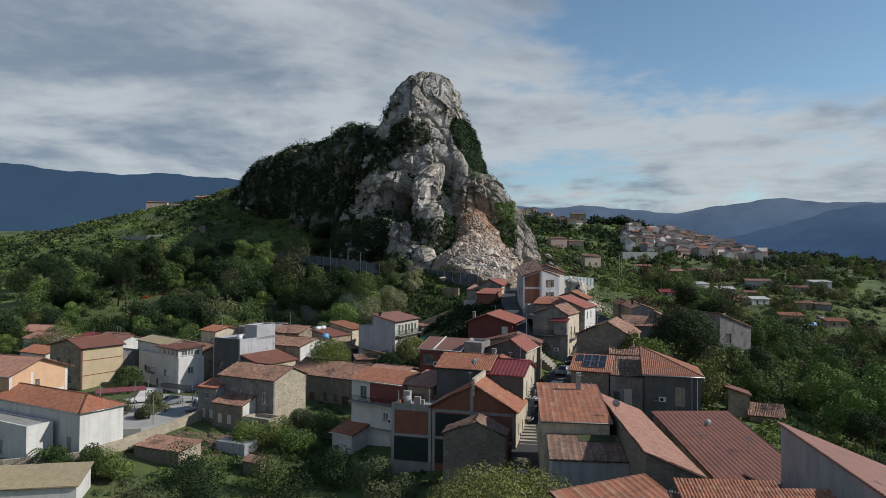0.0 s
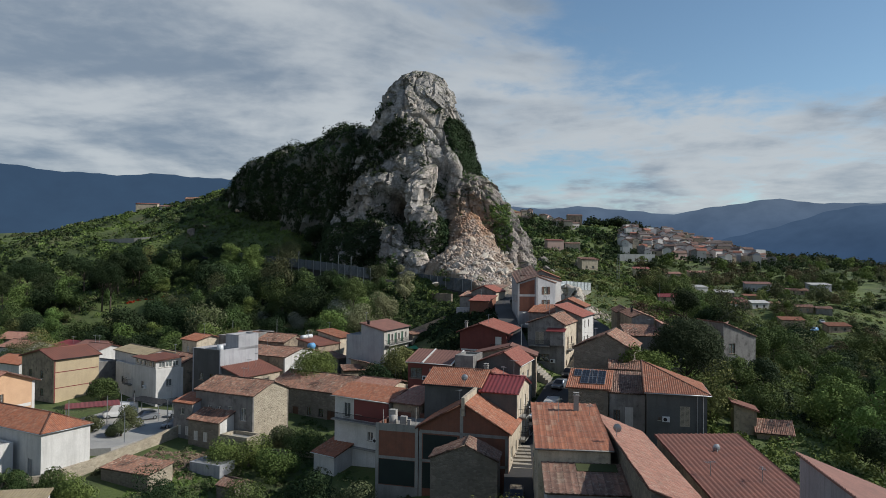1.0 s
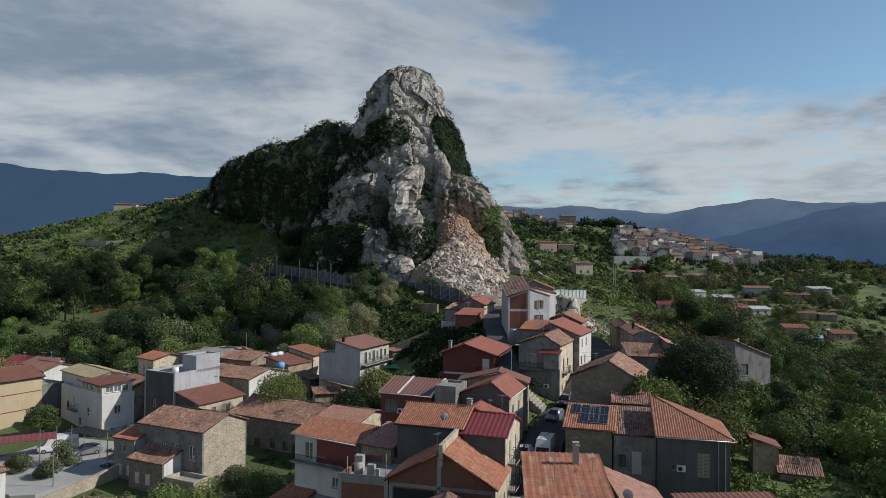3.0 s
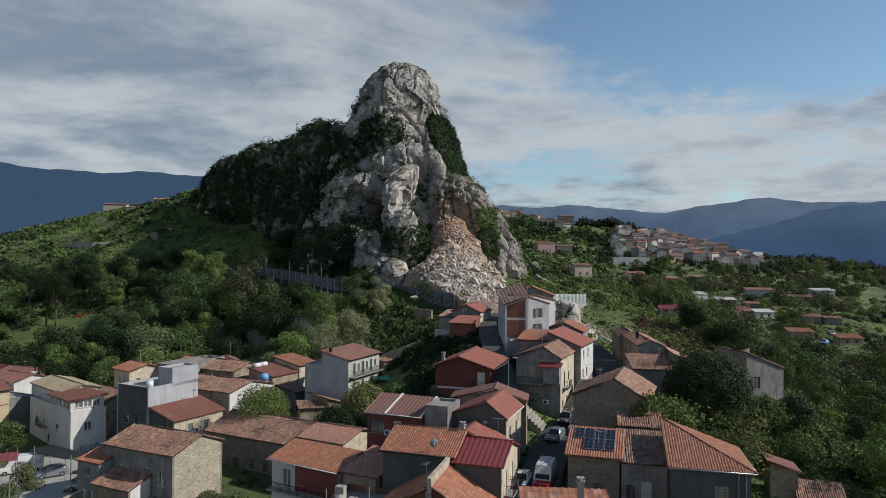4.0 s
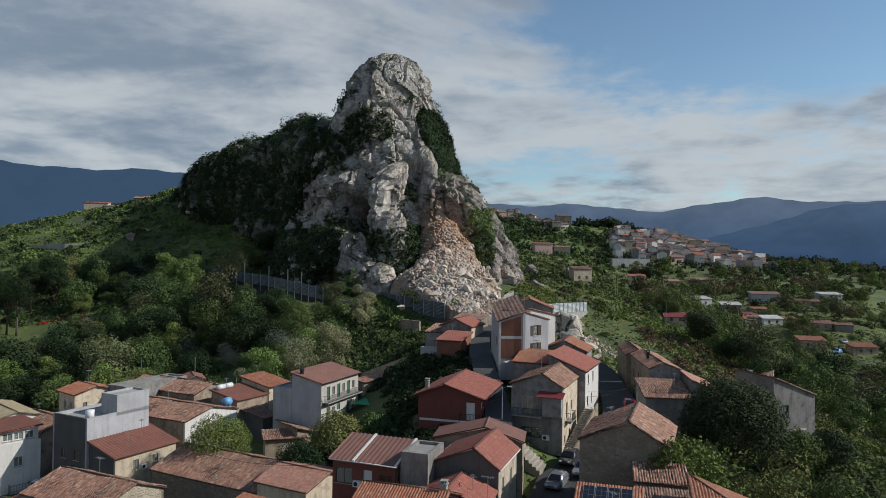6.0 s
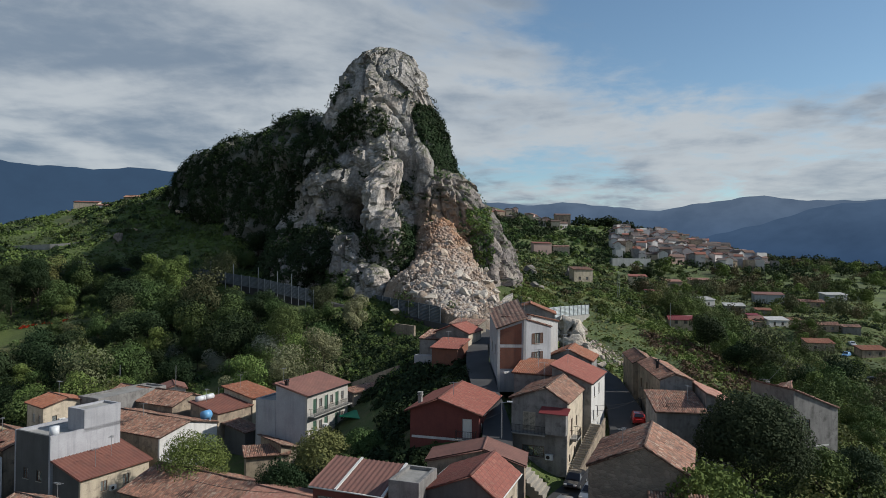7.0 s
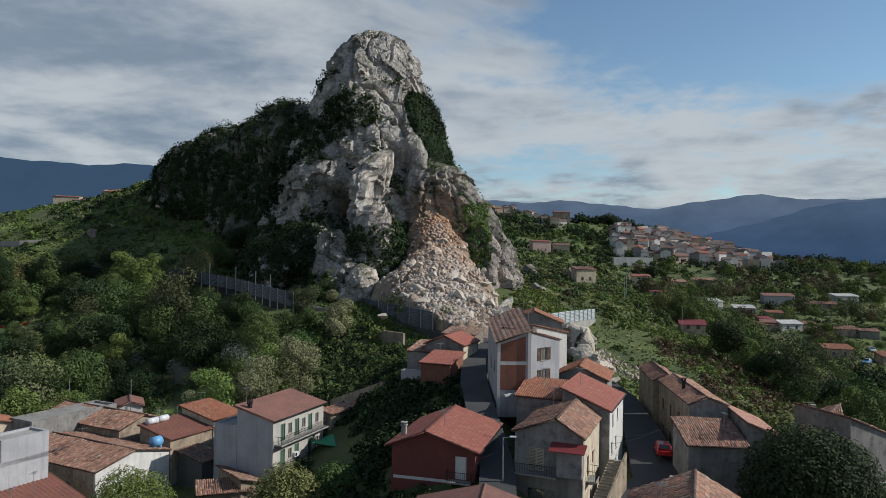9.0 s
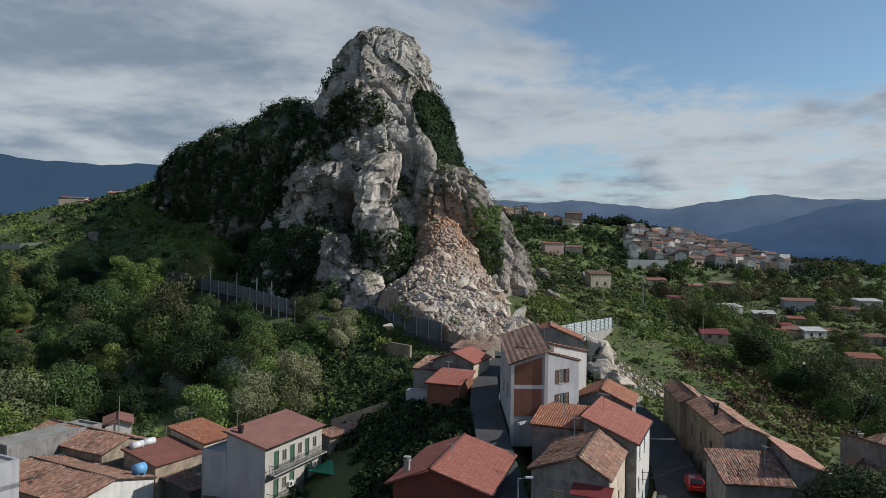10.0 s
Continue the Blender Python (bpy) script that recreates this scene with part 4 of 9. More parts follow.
# the upright pale slab that came down beside the tall house
UPRIGHT = loft([(30.0, 32.6, 171, 3.4, 3.0), (33.0, 32.4, 171, 2.8, 2.3), (35.6, 31.9, 171.2, 2.1, 1.7), (37.4, 31.2, 171.3, 1.5, 1.2), (38.4, 30.6, 171.4, 0.4, 0.4)], 80, 0.2, 9.0, 6.0, 0.7)
tagged(new("boulder", py_mesh("boulder", UPRIGHT, M_BOULDER)), "tall upright pale limestone slab beside the road barrier", "boulder", "fallen boulders")

# ---- houses ----
FOOT = []          # plan boxes of the houses, to keep plants out


@functools.lru_cache(maxsize=None)
def frame_mesh(w, h, wood):
    t = 0.07
    bars = [box(-w / 2, 0.10, 0, -w / 2 + t, 0.17, h), box(w / 2 - t, 0.10, 0, w / 2, 0.17, h), box(-w / 2 + t, 0.10, 0, w / 2 - t, 0.17, t),
            box(-w / 2 + t, 0.10, h - t, w / 2 - t, 0.17, h)]
    if w > 0.7:
        bars.append(box(-t / 2, 0.10, t, t / 2, 0.17, h - t))
    return py_mesh("window", joined(*bars), M_WOOD if wood else M_FRAME)


@functools.lru_cache(maxsize=None)
def pane_mesh(w, h):
    return py_mesh("pane", box(-w / 2 + 0.06, 0.13, 0.06, w / 2 - 0.06, 0.14, h - 0.06), M_GLASS)


@functools.lru_cache(maxsize=None)
def sill_mesh(w):
    return py_mesh("sill", box(-w / 2 - 0.1, -0.08, -0.07, w / 2 + 0.1, 0.10, -0.002), M_STEP)


@functools.lru_cache(maxsize=None)
def shutter_mesh(w, h, tint):
    """A louvred leaf: stiles, rails and slats."""
    mat = {"g": M_GREEN_W, "b": M_BEIGE_W, "w": M_FRAME, "n": M_WOOD}[tint]
    bars = [box(0, 0, 0, 0.06, 0.04, h), box(w - 0.06, 0, 0, w, 0.04, h), box(0.06, 0, 0, w - 0.06, 0.04, 0.08), box(0.06, 0, h - 0.08, w - 0.06, 0.04, h)]
    n = max(4, int(h / 0.14))
    for k in range(n):
        z = 0.08 + (h - 0.16) * k / n
        bars.append(([(0.06, 0.03, z), (w - 0.06, 0.03, z), (w - 0.06, 0.008, z + 0.11), (0.06, 0.008, z + 0.11)], [(0, 1, 2, 3)]))
    return py_mesh("shutter", joined(*bars), mat)


@functools.lru_cache(maxsize=None)
def door_mesh(w, h, tint):
    mat = {"g": M_GREEN_W, "b": M_BEIGE_W, "w": M_FRAME, "n": M_WOOD, "z": M_ZINC}[tint]
    bars = [box(-w / 2, 0.14, 0, w / 2, 0.19, h)]
    for sx in (-1, 1):
        for z0, z1 in ((0.15, h * 0.42), (h * 0.5, h - 0.15)):
            bars.append(box(sx * w * 0.25 - w * 0.17, 0.115, z0, sx * w * 0.25 + w * 0.17, 0.142, z1))
    return py_mesh("door", joined(*bars), mat)


@functools.lru_cache(maxsize=None)
def balcony_mesh(w):
    return py_mesh("balcony", joined(box(-w / 2, -0.95, -0.16, w / 2, -0.003, -0.02), *[box(x - 0.06, -0.7, -0.4, x + 0.06, -0.003, -0.165) for x in (-w * 0.35, w * 0.35)]), M_CONC)


@functools.lru_cache(maxsize=None)
def railing_mesh(w):
    bars = [box(-w / 2, -0.93, 0.92, w / 2, -0.89, 0.96), box(-w / 2, -0.93, 0.04, w / 2, -0.89, 0.07)]
    for s in (-1, 1):
        bars.append(box(s * w / 2 - 0.02, -0.9, 0.92, s * w / 2 + 0.02, -0.003, 0.96))
        bars += [box(s * w / 2 - 0.012, y, -0.02, s * w / 2 + 0.012, y + 0.024, 0.92) for y in np.arange(-0.9, -0.1, 0.2)]
    bars += [box(x - 0.012, -0.922, -0.02, x + 0.012, -0.898, 0.92) for x in np.arange(-w / 2, w / 2 + 0.01, 0.18)]
    return py_mesh("railing", joined(*bars), M_IRON)


def wall_mesh(L, H, profile, holes, th=0.3, low=0.0):
    """A wall L long, with its openings cut through; profile: (s, z) along its head where that is not level."""
    xs = sorted({0.0, L, *[v for s, z, w, h in holes for v in (s - w / 2, s + w / 2)]})
    zs = sorted({low, H, *[v for s, z, w, h in holes for v in (z, z + h)]})
    v, f = [], []

    def quad(*p):
        v.extend(p)
        f.append(tuple(range(len(v) - len(p), len(v))))

    for a, b in zip(xs, xs[1:]):
        for c, d in zip(zs, zs[1:]):
            if any(s - w / 2 < (a + b) / 2 < s + w / 2 and z < (c + d) / 2 < z + h for s, z, w, h in holes):
                continue
            quad((a, 0, c), (b, 0, c), (b, 0, d), (a, 0, d))
            quad((a, th, c), (a, th, d), (b, th, d), (b, th, c))
    for s, z, w, h in holes:
        a, b, c, d = s - w / 2, s + w / 2, z, z + h
        quad((a, 0, c), (a, th, c), (b, th, c), (b, 0, c))
        quad((a, 0, d), (b, 0, d), (b, th, d), (a, th, d))
        quad((a, 0, c), (a, 0, d), (a, th, d), (a, th, c))
        quad((b, 0, c), (b, th, c), (b, th, d), (b, 0, d))
    head = [(s, z) for s, z in profile]
    for y in (0, th):
        poly = [(0, y, H)] + [(L, y, H)] + [(s, y, z) for s, z in reversed(head) if not (abs(z - H) < 1e-4 and (s < 1e-4 or s > L - 1e-4))]
        if len(poly) > 2:
            quad(*poly)
    for (s0, z0), (s1, z1) in zip(head, head[1:]):
        quad((s0, 0, z0), (s1, 0, z1), (s1, th, z1), (s0, th, z0))
    for x, z in ((0, head[0][1]), (L, head[-1][1])):
        quad((x, 0, low), (x, 0, z), (x, th, z), (x, th, low))
    return v, f


def tiled(planes, pitch, course, wave, jitter, rib):
    """Roof coverings: rolls or ribs run up each plane, in courses. plane: eave start, eave way, eave length, up-slope way, slope length, insets of the two ends at the top."""
    vs, fs, uvs, k0 = [], [], [], 0
    for e0, a, W, b, S, ia, ib in planes:
        e0, a, b = np.array(e0), np.array(a), np.array(b)
        nrm = np.cross(a, b)
        n_c = max(2, int(round(W / pitch)))
        sub = 4
        s = np.linspace(0, W, n_c * sub + 1)
        n_r = max(1, int(round(S / course)))
        r = np.linspace(0, S, n_r + 1)
        lim = np.full_like(s, S)
        if ia > 0:
            lim = np.minimum(lim, S * s / ia)
        if ib > 0:
            lim = np.minimum(lim, S * (W - s) / ib)
        R = np.minimum(r[:, None], lim[None])
        ph = np.arange(len(s)) % sub
        prof = np.array([0.0, 0.1, 0.1, 0.1])[ph] if rib else np.array([0.0, 0.75, 1.0, 0.75])[ph]
        if rib:
            prof = 1 - prof * 10
            prof = np.clip(prof, 0, 1)
        rs = np.random.RandomState(int(abs(e0[0] * 31 + W * 17)) % 9999)
        h = wave * prof[None] + jitter * rs.normal(size=R.shape) - jitter * 2.4 * (np.sin(s[None] * 0.9 + e0[0]) * np.sin(R * 0.8 + e0[1]) + 0.8 * np.sin(math.pi * s[None] / W)) + (0.0 if rib else 0.03) * ((np.arange(n_r + 1)[:, None] % 2))
        P = e0 + s[None, :, None] * a + R[..., None] * b + (h + 0.03)[..., None] * nrm
        i = np.arange(P.shape[0] * P.shape[1]).reshape(P.shape[:2]) + k0
        vs.append(P.reshape(-1, 3))
        fs.append(np.stack([i[:-1, :-1], i[:-1, 1:], i[1:, 1:], i[1:, :-1]], -1).reshape(-1, 4))
        uvs.append(np.stack([np.broadcast_to(s[None] / pitch, R.shape), R / course], -1).reshape(-1, 2))
        k0 += i.size
        # the boarding below, with thickness
        q = [e0, e0 + a * W, e0 + a * (W - ib) + b * S, e0 + a * ia + b * S]
        low = [p - nrm * 0.12 for p in q]
        v8 = np.array(q + low)
        vs.append(v8)
        fs.append(np.array([(0, 1, 2, 3), (7, 6, 5, 4), (0, 4, 5, 1), (1, 5, 6, 2), (2, 6, 7, 3), (3, 7, 4, 0)]) + k0)
        uvs.append(np.zeros((8, 2)))
        k0 += 8
    return np.concatenate(vs), np.concatenate(fs), np.concatenate(uvs)


LOOKS = {"old": (T_OLD, 0.24, 0.42, 0.08, 0.028, False), "brown": (T_BROWN, 0.24, 0.42, 0.08, 0.028, False), "orange": (T_ORANGE, 0.25, 0.42, 0.08, 0.006, False),
         "pink": (T_PINK, 0.25, 0.42, 0.06, 0.012, False), "red": (T_RED, 0.25, 0.4, 0.06, 0.004, False), "pale": (T_PALE, 0.3, 0.5, 0.04, 0.008, False),
         "rib_brown": (R_BROWN, 0.5, 2.0, 0.085, 0.0, True), "rib_mauve": (R_MAUVE, 0.5, 2.0, 0.085, 0.0, True), "rib_red": (R_RED, 0.5, 2.0, 0.085, 0.0, True),
         "rib_pale": (R_PALE, 0.5, 2.0, 0.06, 0.0, True), "rib_orange": (T_ORANGE, 0.62, 1.6, 0.07, 0.0, True), "rib_old": (T_BROWN, 0.6, 1.8, 0.06, 0.004, True)}


def slope_plane(e0, a, W, run, rise, into, ia=0.0, ib=0.0):
    S = math.hypot(run, rise)
    b = (into[0] * run / S, into[1] * run / S, rise / S)
    return (e0, a, W, b, S, ia, ib)


def house(p0, p1, depth, z0, ze, kind, rise, wall, look_, label, name="house", at=0.5, over=0.35, f=(), r=(), b=(), l=(), walls=None, group="village houses", parapet=0.45, trim=None):
    """A building. p0, p1: the ends of its front as seen from outside; kind: how its roof runs; at: the ridge's place across.
    f, r, b, l: openings (sort, along, up, wide, high[, tint]) on each side."""
    (x0, y0), (x1, y1) = p0, p1
    W, D, H = math.hypot(x1 - x0, y1 - y0), float(depth), float(ze - z0)
    yaw = math.degrees(math.atan2(y1 - y0, x1 - x0))
    root = base(name, pose(x0, y0, z0, 0, 0, yaw), label, "house" if name == "house" else name.replace("_", " "), group)
    cs, sn = math.cos(radians(yaw)), math.sin(radians(yaw))
    FOOT.append((x0 + cs * W / 2 - sn * D / 2, y0 + sn * W / 2 + cs * D / 2, W / 2, D / 2, cs, sn))
    aW, aD = at * W, at * D
    lv = [(0, H), (None, H)]
    up_ = {"gable_u": lambda u, v: H + rise * (v / aD if v <= aD else (D - v) / (D - aD)),
           "gable_v": lambda u, v: H + rise * (u / aW if u <= aW else (W - u) / (W - aW)),
           "shed_f": lambda u, v: H + rise * v / D, "shed_b": lambda u, v: H + rise * (D - v) / D,
           "shed_l": lambda u, v: H + rise * u / W, "tilt": lambda u, v: H + rise * (at * u / W + (1 - at) * v / D), "shed_r": lambda u, v: H + rise * (W - u) / W,
           "hip": lambda u, v: H, "flat": lambda u, v: H, "corner": lambda u, v: H, "corner_r": lambda u, v: H}[kind]
    sides = {"f": (W, Matrix.Identity(4), lambda s: (s, 0.0), f, aW if kind == "gable_v" else None),
             "r": (D - 0.6, Matrix.Translation((W, 0.3, 0)) @ pose(0, 0, 0, 0, 0, 90), lambda s: (W, s + 0.3), r, aD - 0.3 if kind == "gable_u" else None),
             "b": (W, Matrix.Translation((W, D, 0)) @ pose(0, 0, 0, 0, 0, 180), lambda s: (W - s, D), b, W - aW if kind == "gable_v" else None),
             "l": (D - 0.6, Matrix.Translation((0, D - 0.3, 0)) @ pose(0, 0, 0, 0, 0, -90), lambda s: (0.0, D - 0.3 - s), l, D - 0.3 - aD if kind == "gable_u" else None)}
    for key, (L, m, at_, opens, mid) in sides.items():
        marks = [0.0] + ([mid] if mid is not None else []) + [L]
        prof = [(s, up_(*at_(s))) for s in marks]
        Hs = H
        if kind == "flat":
            Hs = H + parapet
            prof = [(s, Hs) for s in marks]
        opens = [o for o in opens if o[0] == "p" or o[3] / 2 + 0.05 < o[1] < L - o[3] / 2 - 0.05 and 0 <= o[2] and o[2] + o[4] < Hs - 0.02]
        holes = [(o[1], o[2], o[3], o[4]) for o in opens if o[0] != "p"]
        mat = (walls or {}).get(key, wall)
        part("wall", py_mesh("wall", wall_mesh(L, Hs, prof, holes), mat), root, m)
        for o in opens:
            sort, s, z, w, h = o[:5]
            tint = o[5] if len(o) > 5 else "n"
            mo = m @ Matrix.Translation((s, 0, z))
            if sort in ("w", "s", "o"):
                win = part("window", frame_mesh(w, h, tint == "n"), root, mo)
                part("pane", pane_mesh(w, h), win).visible_shadow = False
                if sort == "w":
                    part("sill", sill_mesh(w), win)
                if sort == "s":
                    for k in (0, 1):
                        part("shutter", shutter_mesh(w / 2 - 0.01, h - 0.02, tint), win, Matrix.Translation((-w / 2 + 0.005 + k * w / 2, 0.02, 0.01)))
                if sort == "o":
                    part("sill", sill_mesh(w), win)
                    for sx in (-1, 1):
                        part("shutter", shutter_mesh(w / 2, h, tint), win, Matrix.Translation((sx * w / 2 - (w / 2 if sx < 0 else 0), -0.05, 0)))
            elif sort in ("d", "B"):
                part("door", door_mesh(w, h, tint), root, mo)
                if sort == "B":
                    bal = part("balcony", balcony_mesh(w + 1.2), root, mo)
                    tagged(part("railing", railing_mesh(w + 1.2), bal), kind="stuff")
            elif sort == "p":
                part("panel", py_mesh("panel", box(-w / 2, -0.02, 0, w / 2, 0.02, h), {"n": M_BRICK, "g": M_NET, "c": M_CONC, "w": P_WHITE, "r": R_RED}[tint]), root, mo)
    # small fittings: a mast on some roofs, a cooling unit beside some windows
    dice = random.Random(int(x0 * 91 + y0 * 37))
    if name == "house" and group == "village houses" and dice.random() < 0.55 and W > 4 and D > 4:
        u_, v_ = W * dice.uniform(0.2, 0.8), D * dice.uniform(0.3, 0.8)
        antenna(root, u_, v_, up_(u_, v_) + 0.3, dice.uniform(1.2, 2.4), dice.uniform(0, 180))
    wins_ = [o for o in f if o[0] in "ws" and 1.2 < o[1] < W - 1.6 and o[2] > 1.5 and o[2] + 1.0 < H]
    if name == "house" and group == "village houses" and wins_ and dice.random() < 0.5:
        o = dice.choice(wins_)
        ac = part("air_conditioner", py_mesh("air_conditioner", box(-0.42, -0.34, 0, 0.42, -0.004, 0.6), M_WPLAS), root, Matrix.Translation((o[1] + o[3] / 2 + 0.62, 0, o[2] - 0.1)), "white outdoor cooling unit")
        part("grille", py_mesh("grille", tube((-0.1, -0.346, 0.3), (-0.1, -0.341, 0.3), 0.22, 14), M_IRON), ac)
    # roof
    o_ = over
    if kind == "flat":
        part("roof", py_mesh("roof", box(0.3, 0.3, H - 0.25, W - 0.3, D - 0.3, H), M_CONC), root)
        return root
    mat, pitch, course, wave, jit, rib = LOOKS[look_]
    lift = 0.1
    if kind == "gable_u":
        t1, t2 = rise / aD, rise / (D - aD)
        pl = [slope_plane((-o_, -o_, H - o_ * t1 + lift), (1, 0, 0), W + 2 * o_, aD + o_, (aD + o_) * t1, (0, 1)),
              slope_plane((W + o_, D + o_, H - o_ * t2 + lift), (-1, 0, 0), W + 2 * o_, D - aD + o_, (D - aD + o_) * t2, (0, -1))]
        caps = [((-o_, aD, H + rise + lift), (W + o_, aD, H + rise + lift))]
    elif kind == "gable_v":
        t1, t2 = rise / aW, rise / (W - aW)
        pl = [slope_plane((-o_, D + o_, H - o_ * t1 + lift), (0, -1, 0), D + 2 * o_, aW + o_, (aW + o_) * t1, (1, 0)),
              slope_plane((W + o_, -o_, H - o_ * t2 + lift), (0, 1, 0), D + 2 * o_, W - aW + o_, (W - aW + o_) * t2, (-1, 0))]
        caps = [((aW, -o_, H + rise + lift), (aW, D + o_, H + rise + lift))]
    elif kind.startswith("shed"):
        run = D if kind[-1] in "fb" else W
        t = rise / run
        z = H - o_ * t + lift
        R_ = run + 2 * o_
        pl = [{"f": slope_plane((-o_, -o_, z), (1, 0, 0), W + 2 * o_, R_, R_ * t, (0, 1)), "b": slope_plane((W + o_, D + o_, z), (-1, 0, 0), W + 2 * o_, R_, R_ * t, (0, -1)),
               "l": slope_plane((-o_, D + o_, z), (0, -1, 0), D + 2 * o_, R_, R_ * t, (1, 0)), "r": slope_plane((W + o_, -o_, z), (0, 1, 0), D + 2 * o_, R_, R_ * t, (-1, 0))}[kind[-1]]]
        caps = []
    elif kind == "tilt":                           # rises along the front and towards the back
        ru, rv = rise * at / W, rise * (1 - at) / D
        a_, b_ = Vector((1, 0, ru)).normalized(), Vector((0, 1, rv)).normalized()
        pl = [((-o_, -o_, H - o_ * (ru + rv) + lift), tuple(a_), (W + 2 * o_) * math.hypot(1, ru), tuple(b_), (D + 2 * o_) * math.hypot(1, rv), 0.0, 0.0)]
        caps = []
    elif kind == "hip":
        hw = (min(W, D) + 2 * o_) / 2
        t = rise / hw
        z = H - 0.05 + lift
        Wt, Dt = W + 2 * o_, D + 2 * o_
        iw, idp = (hw, hw)
        pl = [slope_plane((-o_, -o_, z), (1, 0, 0), Wt, hw, rise, (0, 1), iw, iw), slope_plane((W + o_, D + o_, z), (-1, 0, 0), Wt, hw, rise, (0, -1), iw, iw),
              slope_plane((W + o_, -o_, z), (0, 1, 0), Dt, hw, rise, (-1, 0), idp, idp), slope_plane((-o_, D + o_, z), (0, -1, 0), Dt, hw, rise, (1, 0), idp, idp)]
        A, B = ((hw - o_, D / 2, z + rise), (W + o_ - hw, D / 2, z + rise)) if W >= D else ((W / 2, hw - o_, z + rise), (W / 2, D + o_ - hw, z + rise))
        caps = [(A, B), ((-o_, -o_, z), A), ((-o_, D + o_, z), A if W >= D else B), ((W + o_, -o_, z), B if W >= D else A), ((W + o_, D + o_, z), B)]
    elif kind == "corner_r":                       # one high corner over the back right
        z = H + lift
        Wt, Dt = W + 2 * o_, D + 2 * o_
        pl = [slope_plane((-o_, -o_, z), (1, 0, 0), Wt, Dt, rise, (0, 1), Wt - 0.02, 0.0), slope_plane((-o_, D + o_, z), (0, -1, 0), Dt, Wt, rise, (1, 0), 0.0, Dt - 0.02)]
        caps = [((-o_, -o_, z), (W + o_, D + o_, z + rise))]
        part("wall", py_mesh("wall", ([(W, 0.3, H), (W, D, H), (W, D, H + rise), (W - 0.3, 0.3, H), (W - 0.3, D, H), (W - 0.3, D, H + rise)], [(0, 1, 2), (3, 5, 4), (0, 2, 5, 3), (1, 4, 5, 2)]), wall), root)
        part("wall", py_mesh("wall", ([(0, D, H), (W, D, H), (W, D, H + rise), (0, D - 0.3, H), (W, D - 0.3, H), (W, D - 0.3, H + rise)], [(0, 1, 2), (3, 5, 4), (0, 2, 5, 3), (1, 4, 5, 2)]), wall), root)
    else:                                          # one high corner over the back left
        z = H + lift
        Wt, Dt = W + 2 * o_, D + 2 * o_
        pl = [slope_plane((-o_, -o_, z), (1, 0, 0), Wt, Dt, rise, (0, 1), 0.0, Wt - 0.02), slope_plane((W + o_, -o_, z), (0, 1, 0), Dt, Wt, rise, (-1, 0), Dt - 0.02, 0.0)]
        caps = [((W + o_, -o_, z), (-o_, D + o_, z + rise)), ((-o_, -o_, z), (-o_, D + o_, z + rise))]
        part("wall", py_mesh("wall", ([(0, 0.3, H), (0, D, H), (0, D, H + rise), (0.3, 0.3, H), (0.3, D, H), (0.3, D, H + rise)], [(0, 1, 2), (3, 5, 4), (0, 2, 5, 3), (1, 4, 5, 2)]), wall), root)
        part("wall", py_mesh("wall", ([(0, D, H), (W, D, H), (0, D, H + rise), (0, D - 0.3, H), (W, D - 0.3, H), (0, D - 0.3, H + rise)], [(0, 1, 2), (3, 5, 4), (0, 2, 5, 3), (1, 4, 5, 2)]), wall), root)
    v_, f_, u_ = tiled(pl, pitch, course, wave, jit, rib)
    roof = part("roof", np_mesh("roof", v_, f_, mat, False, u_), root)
    for a_, b_ in caps:
        part("ridge_cap", py_mesh("ridge_cap", tube((a_[0], a_[1], a_[2] + 0.05), (b_[0], b_[1], b_[2] + 0.05), 0.13, 8), mat, True), roof)
    if trim:
        for e0, a_, Wd, b_, S, ia, ib in pl:
            e0, a_, b_ = Vector(e0), Vector(a_), Vector(b_)
            part("gutter", py_mesh("gutter", tube(e0 - b_ * 0.05, e0 + a_ * Wd - b_ * 0.05, 0.07, 8), trim, True), roof)
    return root


def chimney(h, u, v, z, high=1.1, wide=0.5, mat=None):
    c = part("chimney", py_mesh("chimney", joined(box(u - wide / 2, v - wide / 2, z - 1.0, u + wide / 2, v + wide / 2, z + high), box(u - wide / 2 - 0.08, v - wide / 2 - 0.08, z + high, u + wide / 2 + 0.08, v + wide / 2 + 0.08, z + high + 0.1)), mat or M_CONC), h)
    part("cowl", py_mesh("cowl", joined(*[box(u + a - 0.05, v + b - 0.05, z + high + 0.1, u + a + 0.05, v + b + 0.05, z + high + 0.3) for a in (-0.18, 0.18) for b in (-0.18, 0.18)],
                                        box(u - 0.3, v - 0.3, z + high + 0.3, u + 0.3, v + 0.3, z + high + 0.36)), mat or M_CONC), c)


def antenna(h, u, v, z, tall=2.2, turn=0.0):
    bars = [tube((0, 0, -0.8), (0, 0, tall), 0.03)]
    for k in range(6):
        bars.append(tube((-0.5 + k * 0.2, -0.35 + 0.03 * k, tall - 0.1), (-0.5 + k * 0.2, 0.35 - 0.03 * k, tall - 0.1), 0.015, 4))
    bars.append(tube((-0.55, 0, tall - 0.1), (0.55, 0, tall - 0.1), 0.02, 4))
    part("antenna", py_mesh("antenna", joined(*bars), M_ZINC), h, Matrix.Translation((u, v, z)) @ pose(0, 0, 0, 0, 0, turn))


